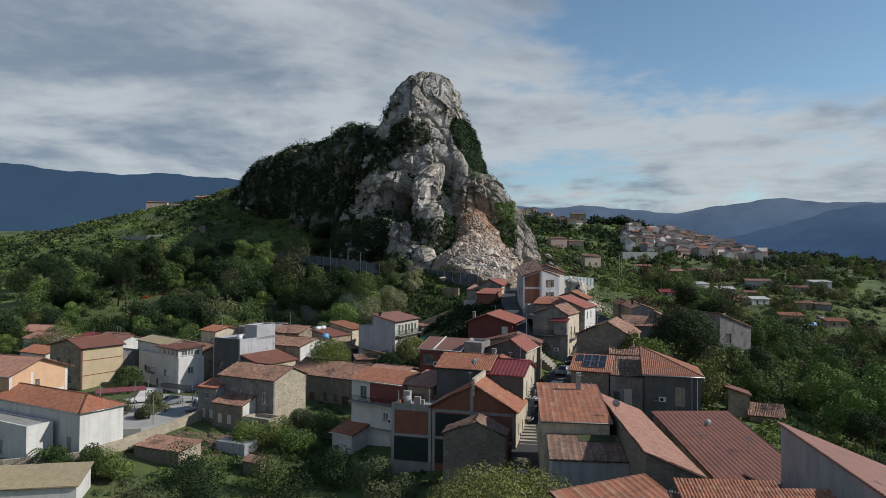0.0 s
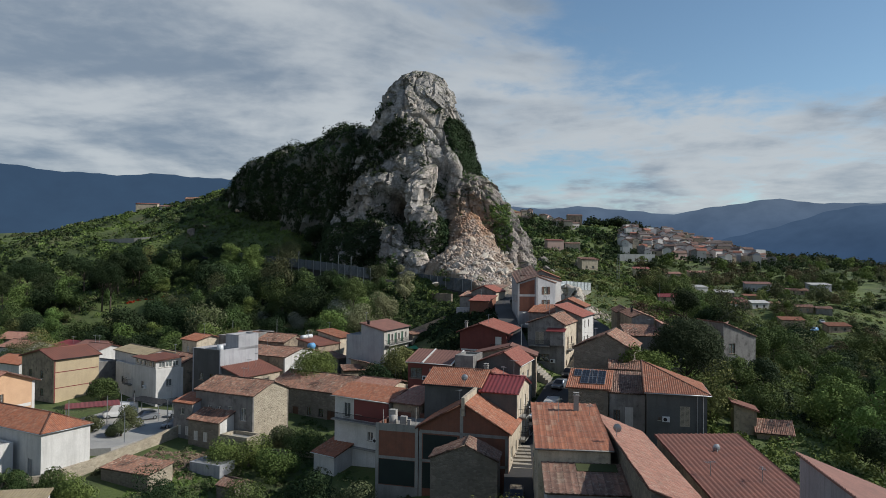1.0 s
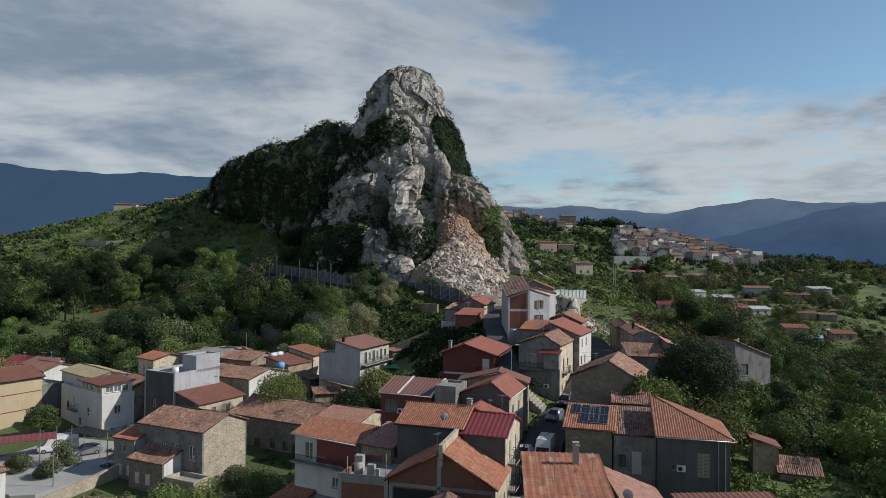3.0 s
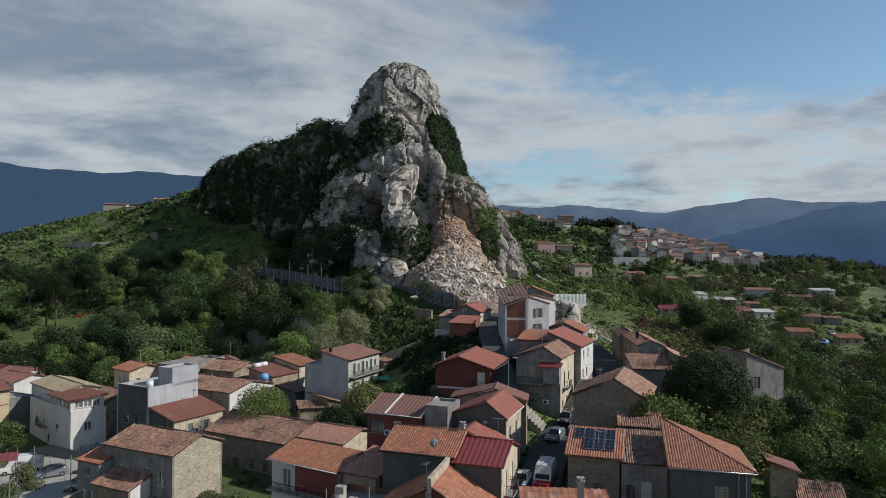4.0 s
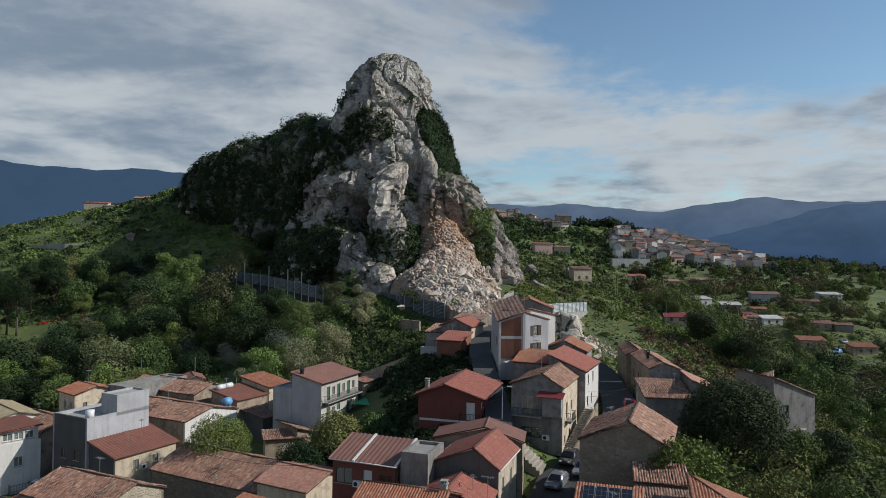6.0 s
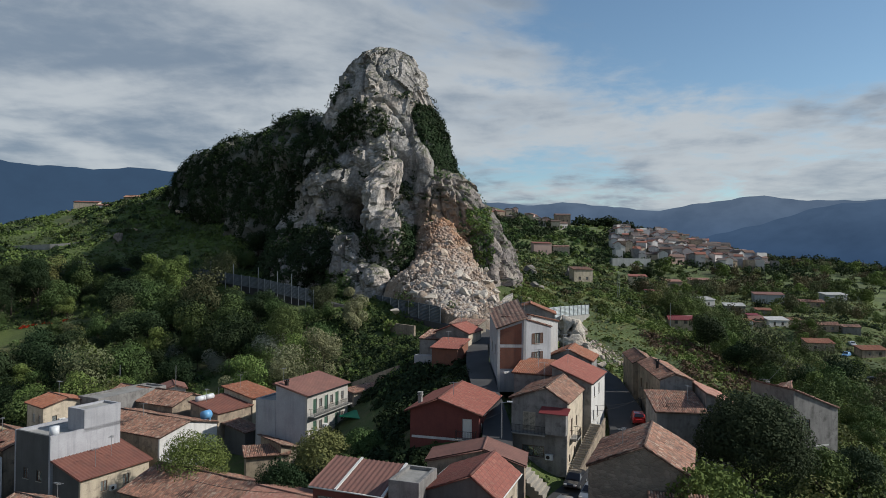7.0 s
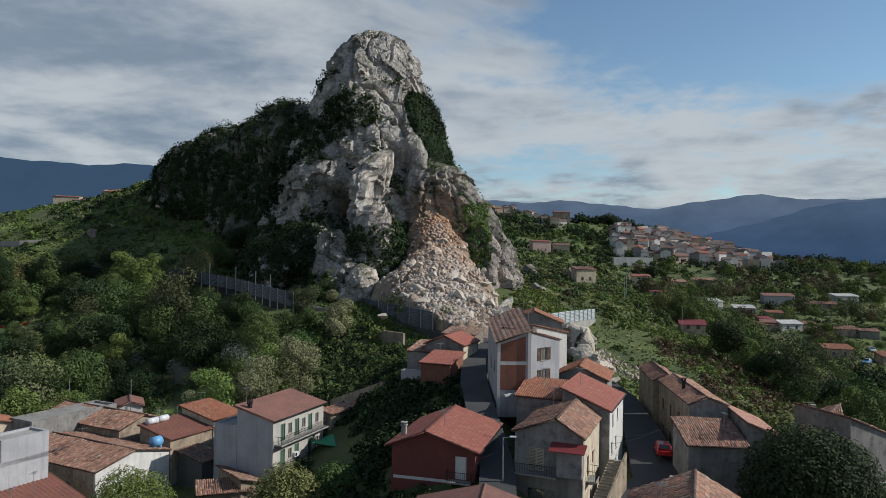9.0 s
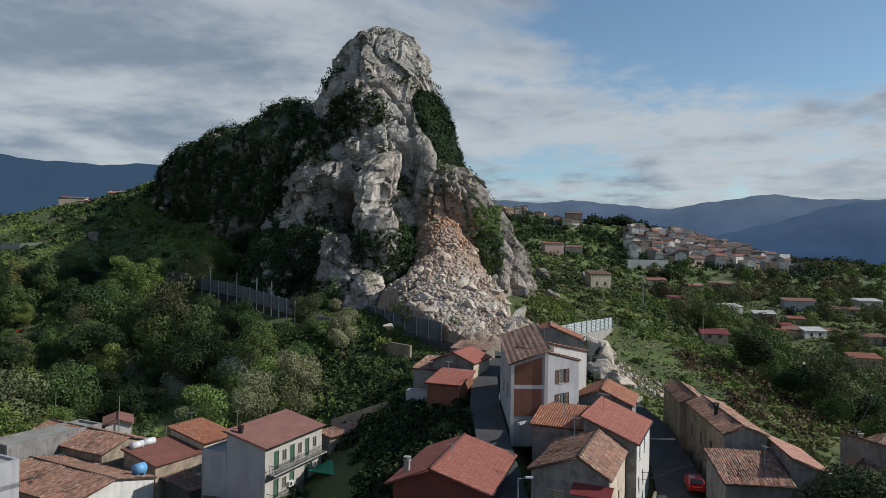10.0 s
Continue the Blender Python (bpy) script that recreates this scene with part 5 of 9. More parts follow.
def dish(h, u, v, z, turn=0.0, r=0.42):
    vs, fs = [(0, 0.1, 0)], []
    for k in range(1, 4):
        for s in range(14):
            a = 2 * math.pi * s / 14
            vs.append((r * k / 3 * math.cos(a), 0.1 - 0.14 * (k / 3) ** 2, r * k / 3 * math.sin(a)))
    for s in range(14):
        t = (s + 1) % 14
        fs.append((0, 1 + s, 1 + t))
        fs += [(1 + 14 * k + s, 1 + 14 * (k + 1) + s, 1 + 14 * (k + 1) + t, 1 + 14 * k + t) for k in range(2)]
    d = part("satellite_dish", py_mesh("satellite_dish", joined((vs, fs), tube((0, 0.1, 0), (0, 0.25, -0.7), 0.03), tube((0, -0.03, -r), (0, -0.4, -0.1), 0.015, 4)), M_ZINC, True), h, Matrix.Translation((u, v, z)) @ pose(0, 0, 0, 0, 0, turn))
    return d

# ---- village ----


def along(p, ang, d):
    return (p[0] + d * math.cos(radians(ang)), p[1] + d * math.sin(radians(ang)))


def front(p0, ang, w):
    return p0, along(p0, ang, w)


def row(sort, xs, z, w, h, tint="n"):
    return [(sort, x, z, w, h, tint) for x in xs]


# low white school-like block with a hipped orange roof and its flat annex
h_ = house((-70.2, 93.35), (-50.2, 82.8), 6.6, 15.0, 21.8, "hip", 1.7, P_WHITE, "orange", "long white plastered building with hipped orange tile roof", over=0.25,
           f=row("w", (4, 9), 3.2, 0.9, 1.2, "w") + [("d", 20.4, 1.3, 1.0, 2.2, "z")], r=[], trim=M_ZINC)
house((-70.5, 88.6), (-56.3, 81.1), 3.6, 15.4, 20.3, "flat", 0, P_WHITE, "orange", "flat-roofed white annex with grey doors beside the white building", parapet=0.15,
      f=row("d", (6.5, 10.2), 0.5, 1.0, 2.1, "z") + row("w", (3, 8.4), 1.6, 0.8, 1.0, "w"))
# peach block house with a broad gable
h_ = house((-66.4, 93.1), (-63.3, 103.2), 14, 16.5, 25.0, "gable_v", 1.9, P_PEACH, "pink", "peach block house with pale concrete frame and tiled gable roof", over=0.6,
           f=[("w", 4.9, 5.9, 0.8, 1.3, "n"), ("p", 0.25, 0, 0.5, 8.4, "w"), ("p", 10.3, 0, 0.5, 8.4, "w"), ("p", 3.9, 0, 0.45, 8.4, "w"), ("p", 5.2, 4.7, 9.4, 0.5, "w")], trim=M_ZINC)
# ochre house
h_ = house((-72, 123.7), (-67.8, 131.7), 10, 17.0, 25.0, "gable_u", 1.5, P_YELLOW, "rib_brown", "yellow ochre two-storey house with dark brown ribbed roof", at=0.42, over=0.4,
           f=[("p", 4.5, 2.6, 8.8, 0.14, "r"), ("p", 4.5, 5.5, 8.8, 0.14, "r"), ("p", 0.12, 0, 0.2, 7.9, "r")], l=row("w", (2.5, 6), 1.0, 1, 1.4) + row("w", (2.5, 6), 4.3, 1, 1.4), walls={"l": P_OLD}, trim=M_IRON)
house((-67.8, 131.7), (-65.9, 135.4), 7, 17.0, 23.2, "flat", 0, P_GREY, "old", "narrow grey rendered house with flat roof", parapet=0.2)
# white house with a glazed roof terrace
h_ = house((-64.9, 132.6), (-52.3, 121.5), 5.2, 16.8, 22.9, "flat", 0, P_WHITE, "orange", "white three-storey house with glazed terrace under a brown roof", parapet=0.75,
           f=row("w", (3, 11.5), 3.1, 0.9, 1.1) + row("w", (8.2,), 0.9, 0.8, 1.2) + [("B", 6.2, 3.2, 1.0, 1.9, "w")], r=[("B", 2.2, 0.6, 1.2, 2.1, "w"), ("w", 2.2, 3.7, 1.1, 1.3, "w")])
house((-58.6, 127.1), (-52.45, 121.65), 4.9, 23.65, 25.2, "shed_f", 0.35, P_WHITE, "rib_brown", "glazed terrace room with brown ribbed roof on the white house", name="roof_room", over=0.45,
      f=row("w", (1.0, 2.7, 4.4, 6.1, 7.5), 0.35, 1.3, 1.0, "w"), r=row("w", (0.9, 2.2, 3.5), 0.35, 1.1, 1.0, "w"), trim=M_IRON)
house((-66.8, 136.2), (-57.2, 127.7), 6.5, 17, 25.3, "gable_u", 0.8, P_WHITE, "pale", "white house with pale straw-coloured low roof", over=0.3)
# stone house with the long lit gable wall
A1 = -26.0
h_ = house(*front((-38.7, 104.0), A1, 11.4), 8.2, 16.2, 23.6, "gable_u", 1.5, M_STONE, "old", "two-storey rubble stone house with old tiled roof", at=0.55, over=0.25, walls={"r": M_STONE_P, "f": P_GREY},
           f=row("w", (7.1, 9.6), 3.6, 1.05, 1.9, "w") + row("w", (2.9, 4.8), 3.9, 0.8, 1.4, "w") + row("d", (8.3,), 0.1, 1.1, 2.1))
for s_, z_ in itertools.product((1.2, 2.6, 4.2, 5.6, 7.0), (1.5, 3.2, 4.9, 6.4)):
    # no recess is cut: thin plates with the hole's shade as their colour
    part("putlog_hole", py_mesh("putlog_hole", box(11.395, s_, z_, 11.41, s_ + 0.13, z_ + 0.13), M_DARKIN), h_)
house(*front((-42.0, 103.7), A1, 3.9), 3.4, 16.0, 21.7, "shed_f", 0.8, P_LILAC, "orange", "narrow pale tower-like annex with tile roof by the stone house", over=0.2, walls={"f": P_GREY},
      f=[("w", 1.9, 4.0, 0.7, 1.0, "w"), *row("s", (1.2, 2.9), 0.9, 0.8, 1.4, "w")])
house(*front((-38.4, 100.3), A1, 6.0), 3.4, 15.8, 19.9, "shed_f", 1.1, M_STONE, "old", "low stone lean-to with old tile roof", over=0.25, r=[("w", 1.4, 1.0, 0.8, 1.1, "w")], f=row("s", (1.5, 3.4), 1.1, 0.8, 1.4, "w"), walls={"r": P_WHITE})
house(*front((-32.6, 97.2), A1, 5.0), 3.0, 15.4, 18.0, "flat", 0, M_STONE_P, "old", "low stone terrace wall before the stone house", name="terrace", parapet=0.5)
# long roof behind
h_ = house(*front((-31.0, 118.4), -28.5, 17.6), 11, 16.3, 21.8, "gable_u", 1.9, M_STONE, "old", "long low stone house with old patched tile roof", over=0.25,
           f=row("d", (6.0,), 0.1, 1.3, 2.3) + row("w", (9, 11.5), 1.2, 1.0, 1.4) + row("d", (13.6,), 0.1, 1.6, 2.4))
house(*front((-15.5, 109.5), -28.5, 7.0), 8, 18.5, 23.3, "gable_u", 1.0, P_CREAM, "pink", "small cream house with pinkish tile roof")
# brown roof house and pale block
# left side turned from the sun: shade painted in as dark render
h_ = house(*front((-35.9, 119.1), 62, 9.6), 5.6, 17.3, 22.9, "shed_f", 1.6, P_CREAM, "rib_brown", "cream house with dark reddish-brown ribbed roof", over=0.35,
           f=row("w", (3.1, 6.2), 3.4, 0.9, 1.3), walls={"l": P_DARK})
antenna(h_, 3, 1.5, 6.2)
antenna(h_, 6, 2.6, 6.5, 2.6, 40)
# same pale plaster all round; the left wall's shade is painted dark
h_ = house(*front((-40.6, 121.2), 62, 9.6), 7, 17.3, 26.9, "flat", 0, P_LILAC, "old", "pale lilac-grey plastered block with stepped roof terraces", walls={"l": P_DARK},
           l=row("w", (2, 4.6), 4.4, 1.0, 1.3) + row("w", (2, 4.6), 1.0, 1.0, 1.4), parapet=0.5)
part("water_tank", py_mesh("water_tank", drum((1.6, 1.7, 9.5), 0.55, 1.3), M_WPLAS, True), h_, None, "white plastic water tank")
house(*front(along((-40.6, 121.2), 62, 4.4), 62, 5.2), 3.2, 26.92, 29.5, "flat", 0, P_LILAC, "old", "pale plastered stair tower on the roof terrace", name="stair_tower", parapet=0.25)
part("panel", py_mesh("panel", box(5.3, -0.02, 5.9, 8.6, 0.02, 7.2), P_RED), h_, None, "faded red patch on the plaster")
# row of old roofs
h_ = house(*front((-31.0, 129.9), 62, 10.2), 15, 18.3, 25.0, "gable_v", 1.2, P_WHITE, "old", "white-ended row house with old weathered tile roof", over=0.25, walls={"l": P_OLD},
           l=row("w", (3, 6.5, 10), 3.6, 0.9, 1.3))
part("water_tank", py_mesh("water_tank", joined(tube((8.2, 0.7, 8.0), (9.4, 0.7, 8.0), 0.62, 16), *[box(8.3 + k, 0.3, 6.8, 8.4 + k, 1.1, 7.5) for k in (0, 0.9)]), M_BLUE, True), h_, None, "pale blue plastic water tank")
h_ = house(*front((-34.3, 143.2), 62, 7.6), 16, 18.5, 26.2, "gable_v", 1.3, P_OLD, "old", "long row house with brown weathered tile roof", over=0.25)
h_ = house(*front((-26.4, 139.8), 62, 7.0), 5.5, 18.8, 26.0, "shed_f", 1.1, P_OLD, "rib_brown", "narrow house with reddish-brown sheet roof", over=0.3, f=row("w", (2, 5), 4.2, 0.9, 1.2), l=row("w", (1.6, 3.6), 2.0, 0.8, 1.2))
for k in (0, 1):
    part("boiler", py_mesh("boiler", tube((0.6 + 1.7 * k, 4.9, 8.7), (2.1 + 1.7 * k, 4.9, 8.7), 0.42, 14), M_WPLAS, True), h_, None, "white cylindrical boiler on the roof edge")
house(*front((-22.9, 146.0), 62, 5.2), 6, 19, 27.0, "shed_f", 1.2, P_CREAM, "orange", "small cream house with orange tile roof")
house(*front((-22.0, 138.5), 62, 3.0), 4, 18.5, 23.6, "shed_f", 0.8, P_DARK, "brown", "low dark lean-to with brown tiles")
house(*front((-19.5, 129.8), 20, 5.6), 2.6, 18.5, 22.6, "shed_f", 0.6, P_OLD, "old", "low garden shed with old tiles against the pale block", name="shed", walls={"r": P_CREAM})
house((-44.4, 141.0), (-38.7, 152.2), 4.5, 19, 27.5, "flat", 0, P_GREY, "old", "long bare grey rendered block with flat roof", parapet=0.3)
house((-51.3, 138.8), (-47.2, 143.9), 5.5, 19, 26.9, "gable_v", 0.9, P_CREAM, "orange", "small cream house with light orange roof", f=row("w", (1.6,), 5.5, 0.7, 1.0), l=row("w", (2, 4), 5.4, 0.8, 1.2, "w"))
house((-41.8, 159.5), (-38.6, 161), 5, 20, 25.6, "gable_v", 0.6, P_WHITE, "rib_mauve", "small white house with mauve roof sheet")
house((-57.0, 132.5), (-49.5, 126.6), 6, 17.2, 24.2, "gable_u", 1.2, P_OLD, "old", "old ochre house with broken brown tile roof", f=row("w", (3,), 3.5, 0.9, 1.3))
# pale three-storey house with long balconies
P = (-12.3, 134.2)
h_ = house(*front(P, 67, 11.2), 5.2, 20.5, 29.85, "shed_f", 1.2, P_LILAC, "rib_mauve", "pale three-storey house with long iron balconies and brown roof", over=0.35, walls={"f": P_CREAM2},
           f=row("d", (2.0, 5.0, 8.0), 6.5, 0.95, 2.1, "g") + row("d", (2.0, 5.0, 8.0), 3.4, 0.95, 2.1, "g") + row("w", (3.5, 6.5, 9.6), 7.2, 0.8, 1.2) + row("w", (3.5, 9.6), 4.1, 0.8, 1.2) + row("d", (2.3, 6), 0.3, 1.0, 2.1), trim=M_IRON)
for z_ in (6.5, 3.4):
    bal = part("balcony", py_mesh("balcony", box(0.3, -1.02, z_ - 0.19, 10.9, -0.003, z_ - 0.03), M_CONC), h_)
    tagged(part("railing", railing_mesh(10.5), bal, Matrix.Translation((5.6, -0.06, z_))), kind="stuff")
chimney(h_, 0.8, 4.0, 10.0, 0.9, 0.4, M_IRON)
antenna(h_, 1.2, 4.8, 10.2, 2.6)
house(*front(along(P, 157, 5.25), 67, 6), 3.4, 20.5, 28.6, "flat", 0, P_LILAC, "old", "lower grey wing of the balconied house", parapet=0.2)
house(*front((-15.2, 131.2), 40, 2.4), 6, 19.0, 23.2, "shed_r", 0.7, P_OLD, "brown", "low outbuilding with brown tile roof", name="shed")
house(*front((-7.2, 146.8), 50, 9.0), 2.2, 23.5, 27.8, "shed_f", 0.3, P_GREY, "old", "low grey garden store beside the trees", name="shed", walls={"f": P_CREAM}, f=[("w", 7.6, 2.6, 0.8, 0.7)])
# dark red house with mauve roof
h_ = house(*front((-5.6, 99.9), -22, 6.9), 4.4, 19.5, 28.85, "shed_f", 1.25, P_RED, "rib_mauve", "dark red three-storey house with mauve ribbed roof and white verges", over=0.3, walls={"r": P_CREAM},
           f=[("w", 1.3, 7.0, 1.9, 1.6), ("d", 3.9, 6.0, 1.0, 2.6, "w"), ("s", 5.9, 6.0, 1.5, 2.4, "n"), ("d", 1.5, 3.0, 1.2, 2.3), *row("w", (3.6, 5.6), 3.4, 1.0, 1.5)], trim=M_FRAME)
for u_ in (2.45, 7.05):
    part("verge", py_mesh("verge", ([(u_ - 0.12, -0.35, 9.50), (u_ + 0.12, -0.35, 9.50), (u_ + 0.12, 4.72, 10.95), (u_ - 0.12, 4.72, 10.95), (u_ - 0.12, -0.35, 9.28), (u_ + 0.12, -0.35, 9.28), (u_ + 0.12, 4.72, 10.7), (u_ - 0.12, 4.72, 10.7)],
                                        [(0, 1, 2, 3), (0, 4, 5, 1), (1, 5, 6, 2), (2, 6, 7, 3), (3, 7, 4, 0)]), M_FRAME), h_)
house(*front((1.3, 97.3), -20, 2.8), 4.6, 19.5, 30.0, "flat", 0, P_GREY, "old", "narrow grey stair block between houses", parapet=0.3)
# red-roofed corner house
# wall tones carry the light: dark away from the sun, cream towards it
h_ = house(*front((4.4, 98.2), -20.5, 6.6), 7.6, 20.0, 29.1, "gable_v", 1.7, P_DARK, "red", "grey corner house with smooth red gable roof", at=0.64, over=0.25, walls={"r": P_CREAM},
           r=row("w", (1.6, 4.6), 6.4, 0.9, 1.4, "w") + row("w", (1.6, 4.6), 3.4, 0.9, 1.4, "w") + row("d", (3.4,), 0.6, 1.1, 2.1), trim=M_FRAME)
house(*front((4.6, 106.6), -10, 9.6), 4.2, 20, 29.2, "gable_v", 1.35, P_OLD, "rib_mauve", "house with dull red ribbed gable roof above the steps", at=0.58, over=0.25)
house(*front((2.6, 93.2), -19, 6.6), 4.6, 19.0, 27.1, "gable_v", 1.4, P_CREAM, "red", "small street house with dull red gable roof", over=0.25)
# dark red gabled house
h_ = house(*front((2.5, 119.4), -16.6, 8.3), 10.8, 24.0, 31.5, "gable_v", 1.45, P_RED, "red", "dark red house with wide red gable roof and cream band", at=0.42, over=0.6,
           f=[("B", 6.9, 4.6, 1.15, 2.2, "w"), ("p", 3.0, 4.2, 5.6, 0.28, "w"), ("w", 3.2, 1.6, 0.9, 1.2, "w"), ("d", 5.2, 0.7, 0.9, 2.2, "w")], r=row("w", (1.2, 4.5), 4.6, 0.9, 1.5, "w"), trim=M_IRON)
chimney(h_, 0.7, 1.6, 7.9, 1.0, 0.45)
antenna(h_, 4.4, 3.2, 8.6, 1.8, 30)
# orange roofs above the street
h_ = house(*front((-2.7, 86.6), -18, 7.4), 8.0, 18.5, 28.0, "gable_u", 1.5, P_DARK, "orange", "dark rendered house with bright orange tile roof", over=0.3, trim=M_IRON)
dish(h_, 5.3, 0.3, 10.6, 200)
chimney(h_, 7.1, 4.2, 10.8, 0.8)
h_ = house(*front((4.45, 84.0), -18, 4.6), 8.0, 18.5, 27.6, "gable_u", 1.4, P_DARK, "rib_red", "narrow street house with dark red sheet roof", over=0.3, walls={"r": P_CREAM},
           r=row("B", (2, 5), 6.0, 0.95, 2.1, "w") + row("B", (2, 5), 3.2, 0.95, 2.1, "w") + row("d", (1.5, 4.4, 6.2), 0.8, 1.0, 2.1))
# unfinished brick house with the concrete frame
AH = -15.1
h_ = house(*front((-3.1, 79.4), AH, 10.8), 9.0, 14.3, 24.2, "gable_v", 3.1, M_BRICK, "orange", "unfinished hollow-brick house with concrete frame and orange gable roof", at=0.5, over=0.4,
           f=[("p", 5.4, 9.2, 10.6, 0.35, "c"), ("p", 5.2, 0, 0.4, 12.4, "c"), ("p", 0.2, 0, 0.4, 9.4, "c"), ("p", 10.6, 0, 0.4, 9.4, "c"), ("p", 5.4, 5.8, 10.6, 0.3, "c"), ("p", 2.6, 6.15, 4.2, 2.9, "g"),
              ("p", 2.6, 2.7, 4.3, 3.0, "g"), ("w", 7.6, 10.2, 1.0, 0.6)] , walls={"r": P_CREAM}, r=row("w", (2, 5), 6.4, 0.9, 1.4, "w") + row("d", (3.4,), 4.4, 1, 2, "n"))
part("parapet", py_mesh("parapet", ([(5.25, -0.45, 11.6), (5.65, -0.45, 11.6), (5.65, 9.2, 11.6), (5.25, 9.2, 11.6), (5.25, -0.45, 13.75), (5.65, -0.45, 13.75), (5.65, 9.2, 13.75), (5.25, 9.2, 13.75)],
                                          [(4, 5, 6, 7), (0, 1, 5, 4), (1, 2, 6, 5), (2, 3, 7, 6), (3, 0, 4, 7)]), P_CREAM), h_)
h_ = house(*front((-8.4, 80.85), AH, 5.4), 7.5, 14.3, 23.5, "flat", 0, M_BRICK, "old", "brick terrace wing with concrete frame and cluttered roof", parapet=0.6,
           f=[("p", 0.2, 2.605, 0.4, 7.4, "c"), ("p", 5.2, 2.605, 0.4, 7.4, "c"), ("p", 2.7, 5.75, 4.59, 0.35, "c"), ("p", 2.7, 9.1, 4.59, 0.9, "c"), ("p", 2.7, 2.7, 4.55, 3.0, "g"), ("p", 2.7, 0, 5.38, 2.6, "c")])
part("clutter", py_mesh("clutter", joined(box(2.6, 1.4, 9.15, 3.4, 2.0, 10.6), box(3.6, 1.2, 9.15, 4.0, 1.6, 10.3), box(0.5, 3.2, 9.15, 1.4, 4.0, 10.9), tube((4.4, 2.2, 9.1), (4.4, 2.2, 11.6), 0.05), tube((0.6, 1.0, 9.1), (0.6, 1.0, 11.4), 0.05)), M_CONC), h_)
part("water_tank", py_mesh("water_tank", drum((1.5, 2.0, 9.3), 0.5, 1.2), M_CONC, True), h_, None, "grey roof tank")
h_ = house(*front((-1.6, 73.2), -10, 7.4), 3.3, 13.5, 22.3, "gable_v", 1.6, M_STONE, "brown", "windowless rubble stone barn with ragged tile roof", at=0.52, over=0.2)
# white house with the orange shed roof and balcony
h_ = house(*front((-15.4, 93.4), -31, 9.1), 3.6, 15.0, 25.1, "shed_f", 1.0, P_WHITE, "orange", "white and dark red house with orange tile roof and balcony", over=0.4, 
           f=[("p", 6.3, 7.15, 5.8, 2.7, "r"), ("o", 2.2, 7.3, 1.2, 2.0, "w"), ("w", 4.2, 7.9, 0.9, 1.2, "w"), ("w", 6.2, 4.6, 0.9, 1.2, "w"), ("d", 7.8, 0.4, 1.2, 2.2), ("d", 2.5, 0.4, 1.0, 2.1, "w")], r=[("d", 2.0, 7.1, 1.0, 2.1, "w")], trim=M_FRAME)
part("balcony", py_mesh("balcony", box(0.1, -1.0, 6.9, 9.2, -0.003, 7.08), M_CONC), h_)
RAIL = part("railing", py_mesh("railing", joined(box(0.1, -0.98, 7.95, 9.2, -0.94, 8.0), *[box(x, -0.975, 7.1, x + 0.025, -0.945, 7.95) for x in np.arange(0.15, 9.2, 0.16)]), M_IRON), h_)
tagged(RAIL, kind="stuff")
part("ledge", py_mesh("ledge", box(0.1, -0.5, 3.3, 9.2, -0.003, 3.5), M_CONC), h_)
house(*front((-6.9, 88.6), -29, 4.0), 5.5, 15.5, 25.2, "shed_f", 1.1, P_OLD, "pink", "house with pinkish tile roof behind the terrace")
house((-17.8, 91.0), (-14.7, 88.9), 5.2, 14.0, 17.8, "shed_f", 1.3, P_WHITE, "orange", "small white garden shed with tile roof", name="shed", f=[("d", 1.0, 0.1, 0.8, 1.9, "b")], trim=M_FRAME)
# east side of the street
h_ = house((8.8, 62.5), (15.5, 61.9), 13.2, 16.5, 26.3, "shed_f", 1.5, P_CREAM, "rib_orange", "street house with bright orange ribbed tile roof and chimney", over=0.3, l=row("w", (3, 6, 9), 6.5, 0.9, 1.4, "w") + row("d", (4, 8), 2.2, 1, 2.1), trim=M_CONC)
chimney(h_, 4.6, 11.0, 11.2, 1.6, 0.5)
antenna(h_, 5.9, 9.4, 11.0, 1.2, 80)
h_ = house((8.9, 57.0), (16.3, 56.4), 5.0, 14.0, 24.0, "shed_f", 1.0, P_LILAC, "rib_old", "pale house with grey-brown ribbed roof below the orange one", over=0.25, f=[("w", 1.4, 4.2, 0.9, 1.3)])
part("skylight", py_mesh("skylight", ([(2.9, 3.6, 10.93), (6.6, 3.6, 10.93), (6.6, 5.0, 11.2), (2.9, 5.0, 11.2), (2.9, 3.6, 10.88), (6.6, 3.6, 10.88), (6.6, 5.0, 11.15), (2.9, 5.0, 11.15)],
                                            [(0, 1, 2, 3), (4, 7, 6, 5), (0, 4, 5, 1), (1, 5, 6, 2), (2, 6, 7, 3), (3, 7, 4, 0)]), L_GREY), h_, None, "mossy translucent roof sheet")
h_ = house((15.6, 49.4), (20.4, 49.1), 25.6, 15.0, 24.9, "shed_r", 1.9, M_STONE, "pink", "long old house with pinkish worn tile roof", over=0.2, r=row("w", (4, 8, 12, 16, 20), 6.5, 0.9, 1.4))
dish(h_, 0.1, 14.5, 13.0, 150)
h_ = house((23.9, 54.8), (32.6, 55.4), 16.6, 14.0, 22.7, "shed_f", 2.7, P_OLD, "rib_brown", "broad old house with red-brown ribbed roof", over=0.25, l=row("w", (2.5, 6, 10, 13), 5.2, 0.8, 1.6))
antenna(h_, 1.6, 7.4, 10.2, 1.2, 10)
antenna(h_, 5.9, 6.0, 10.0, 1.2, 60)
dish(h_, 4.6, 12.5, 11.2, 180)
h_ = house((23.4, 46.4), (31.0, 46.6), 8.0, 13.0, 21.0, "shed_f", 1.6, P_OLD, "rib_old", "lower house with brown ribbed roof")
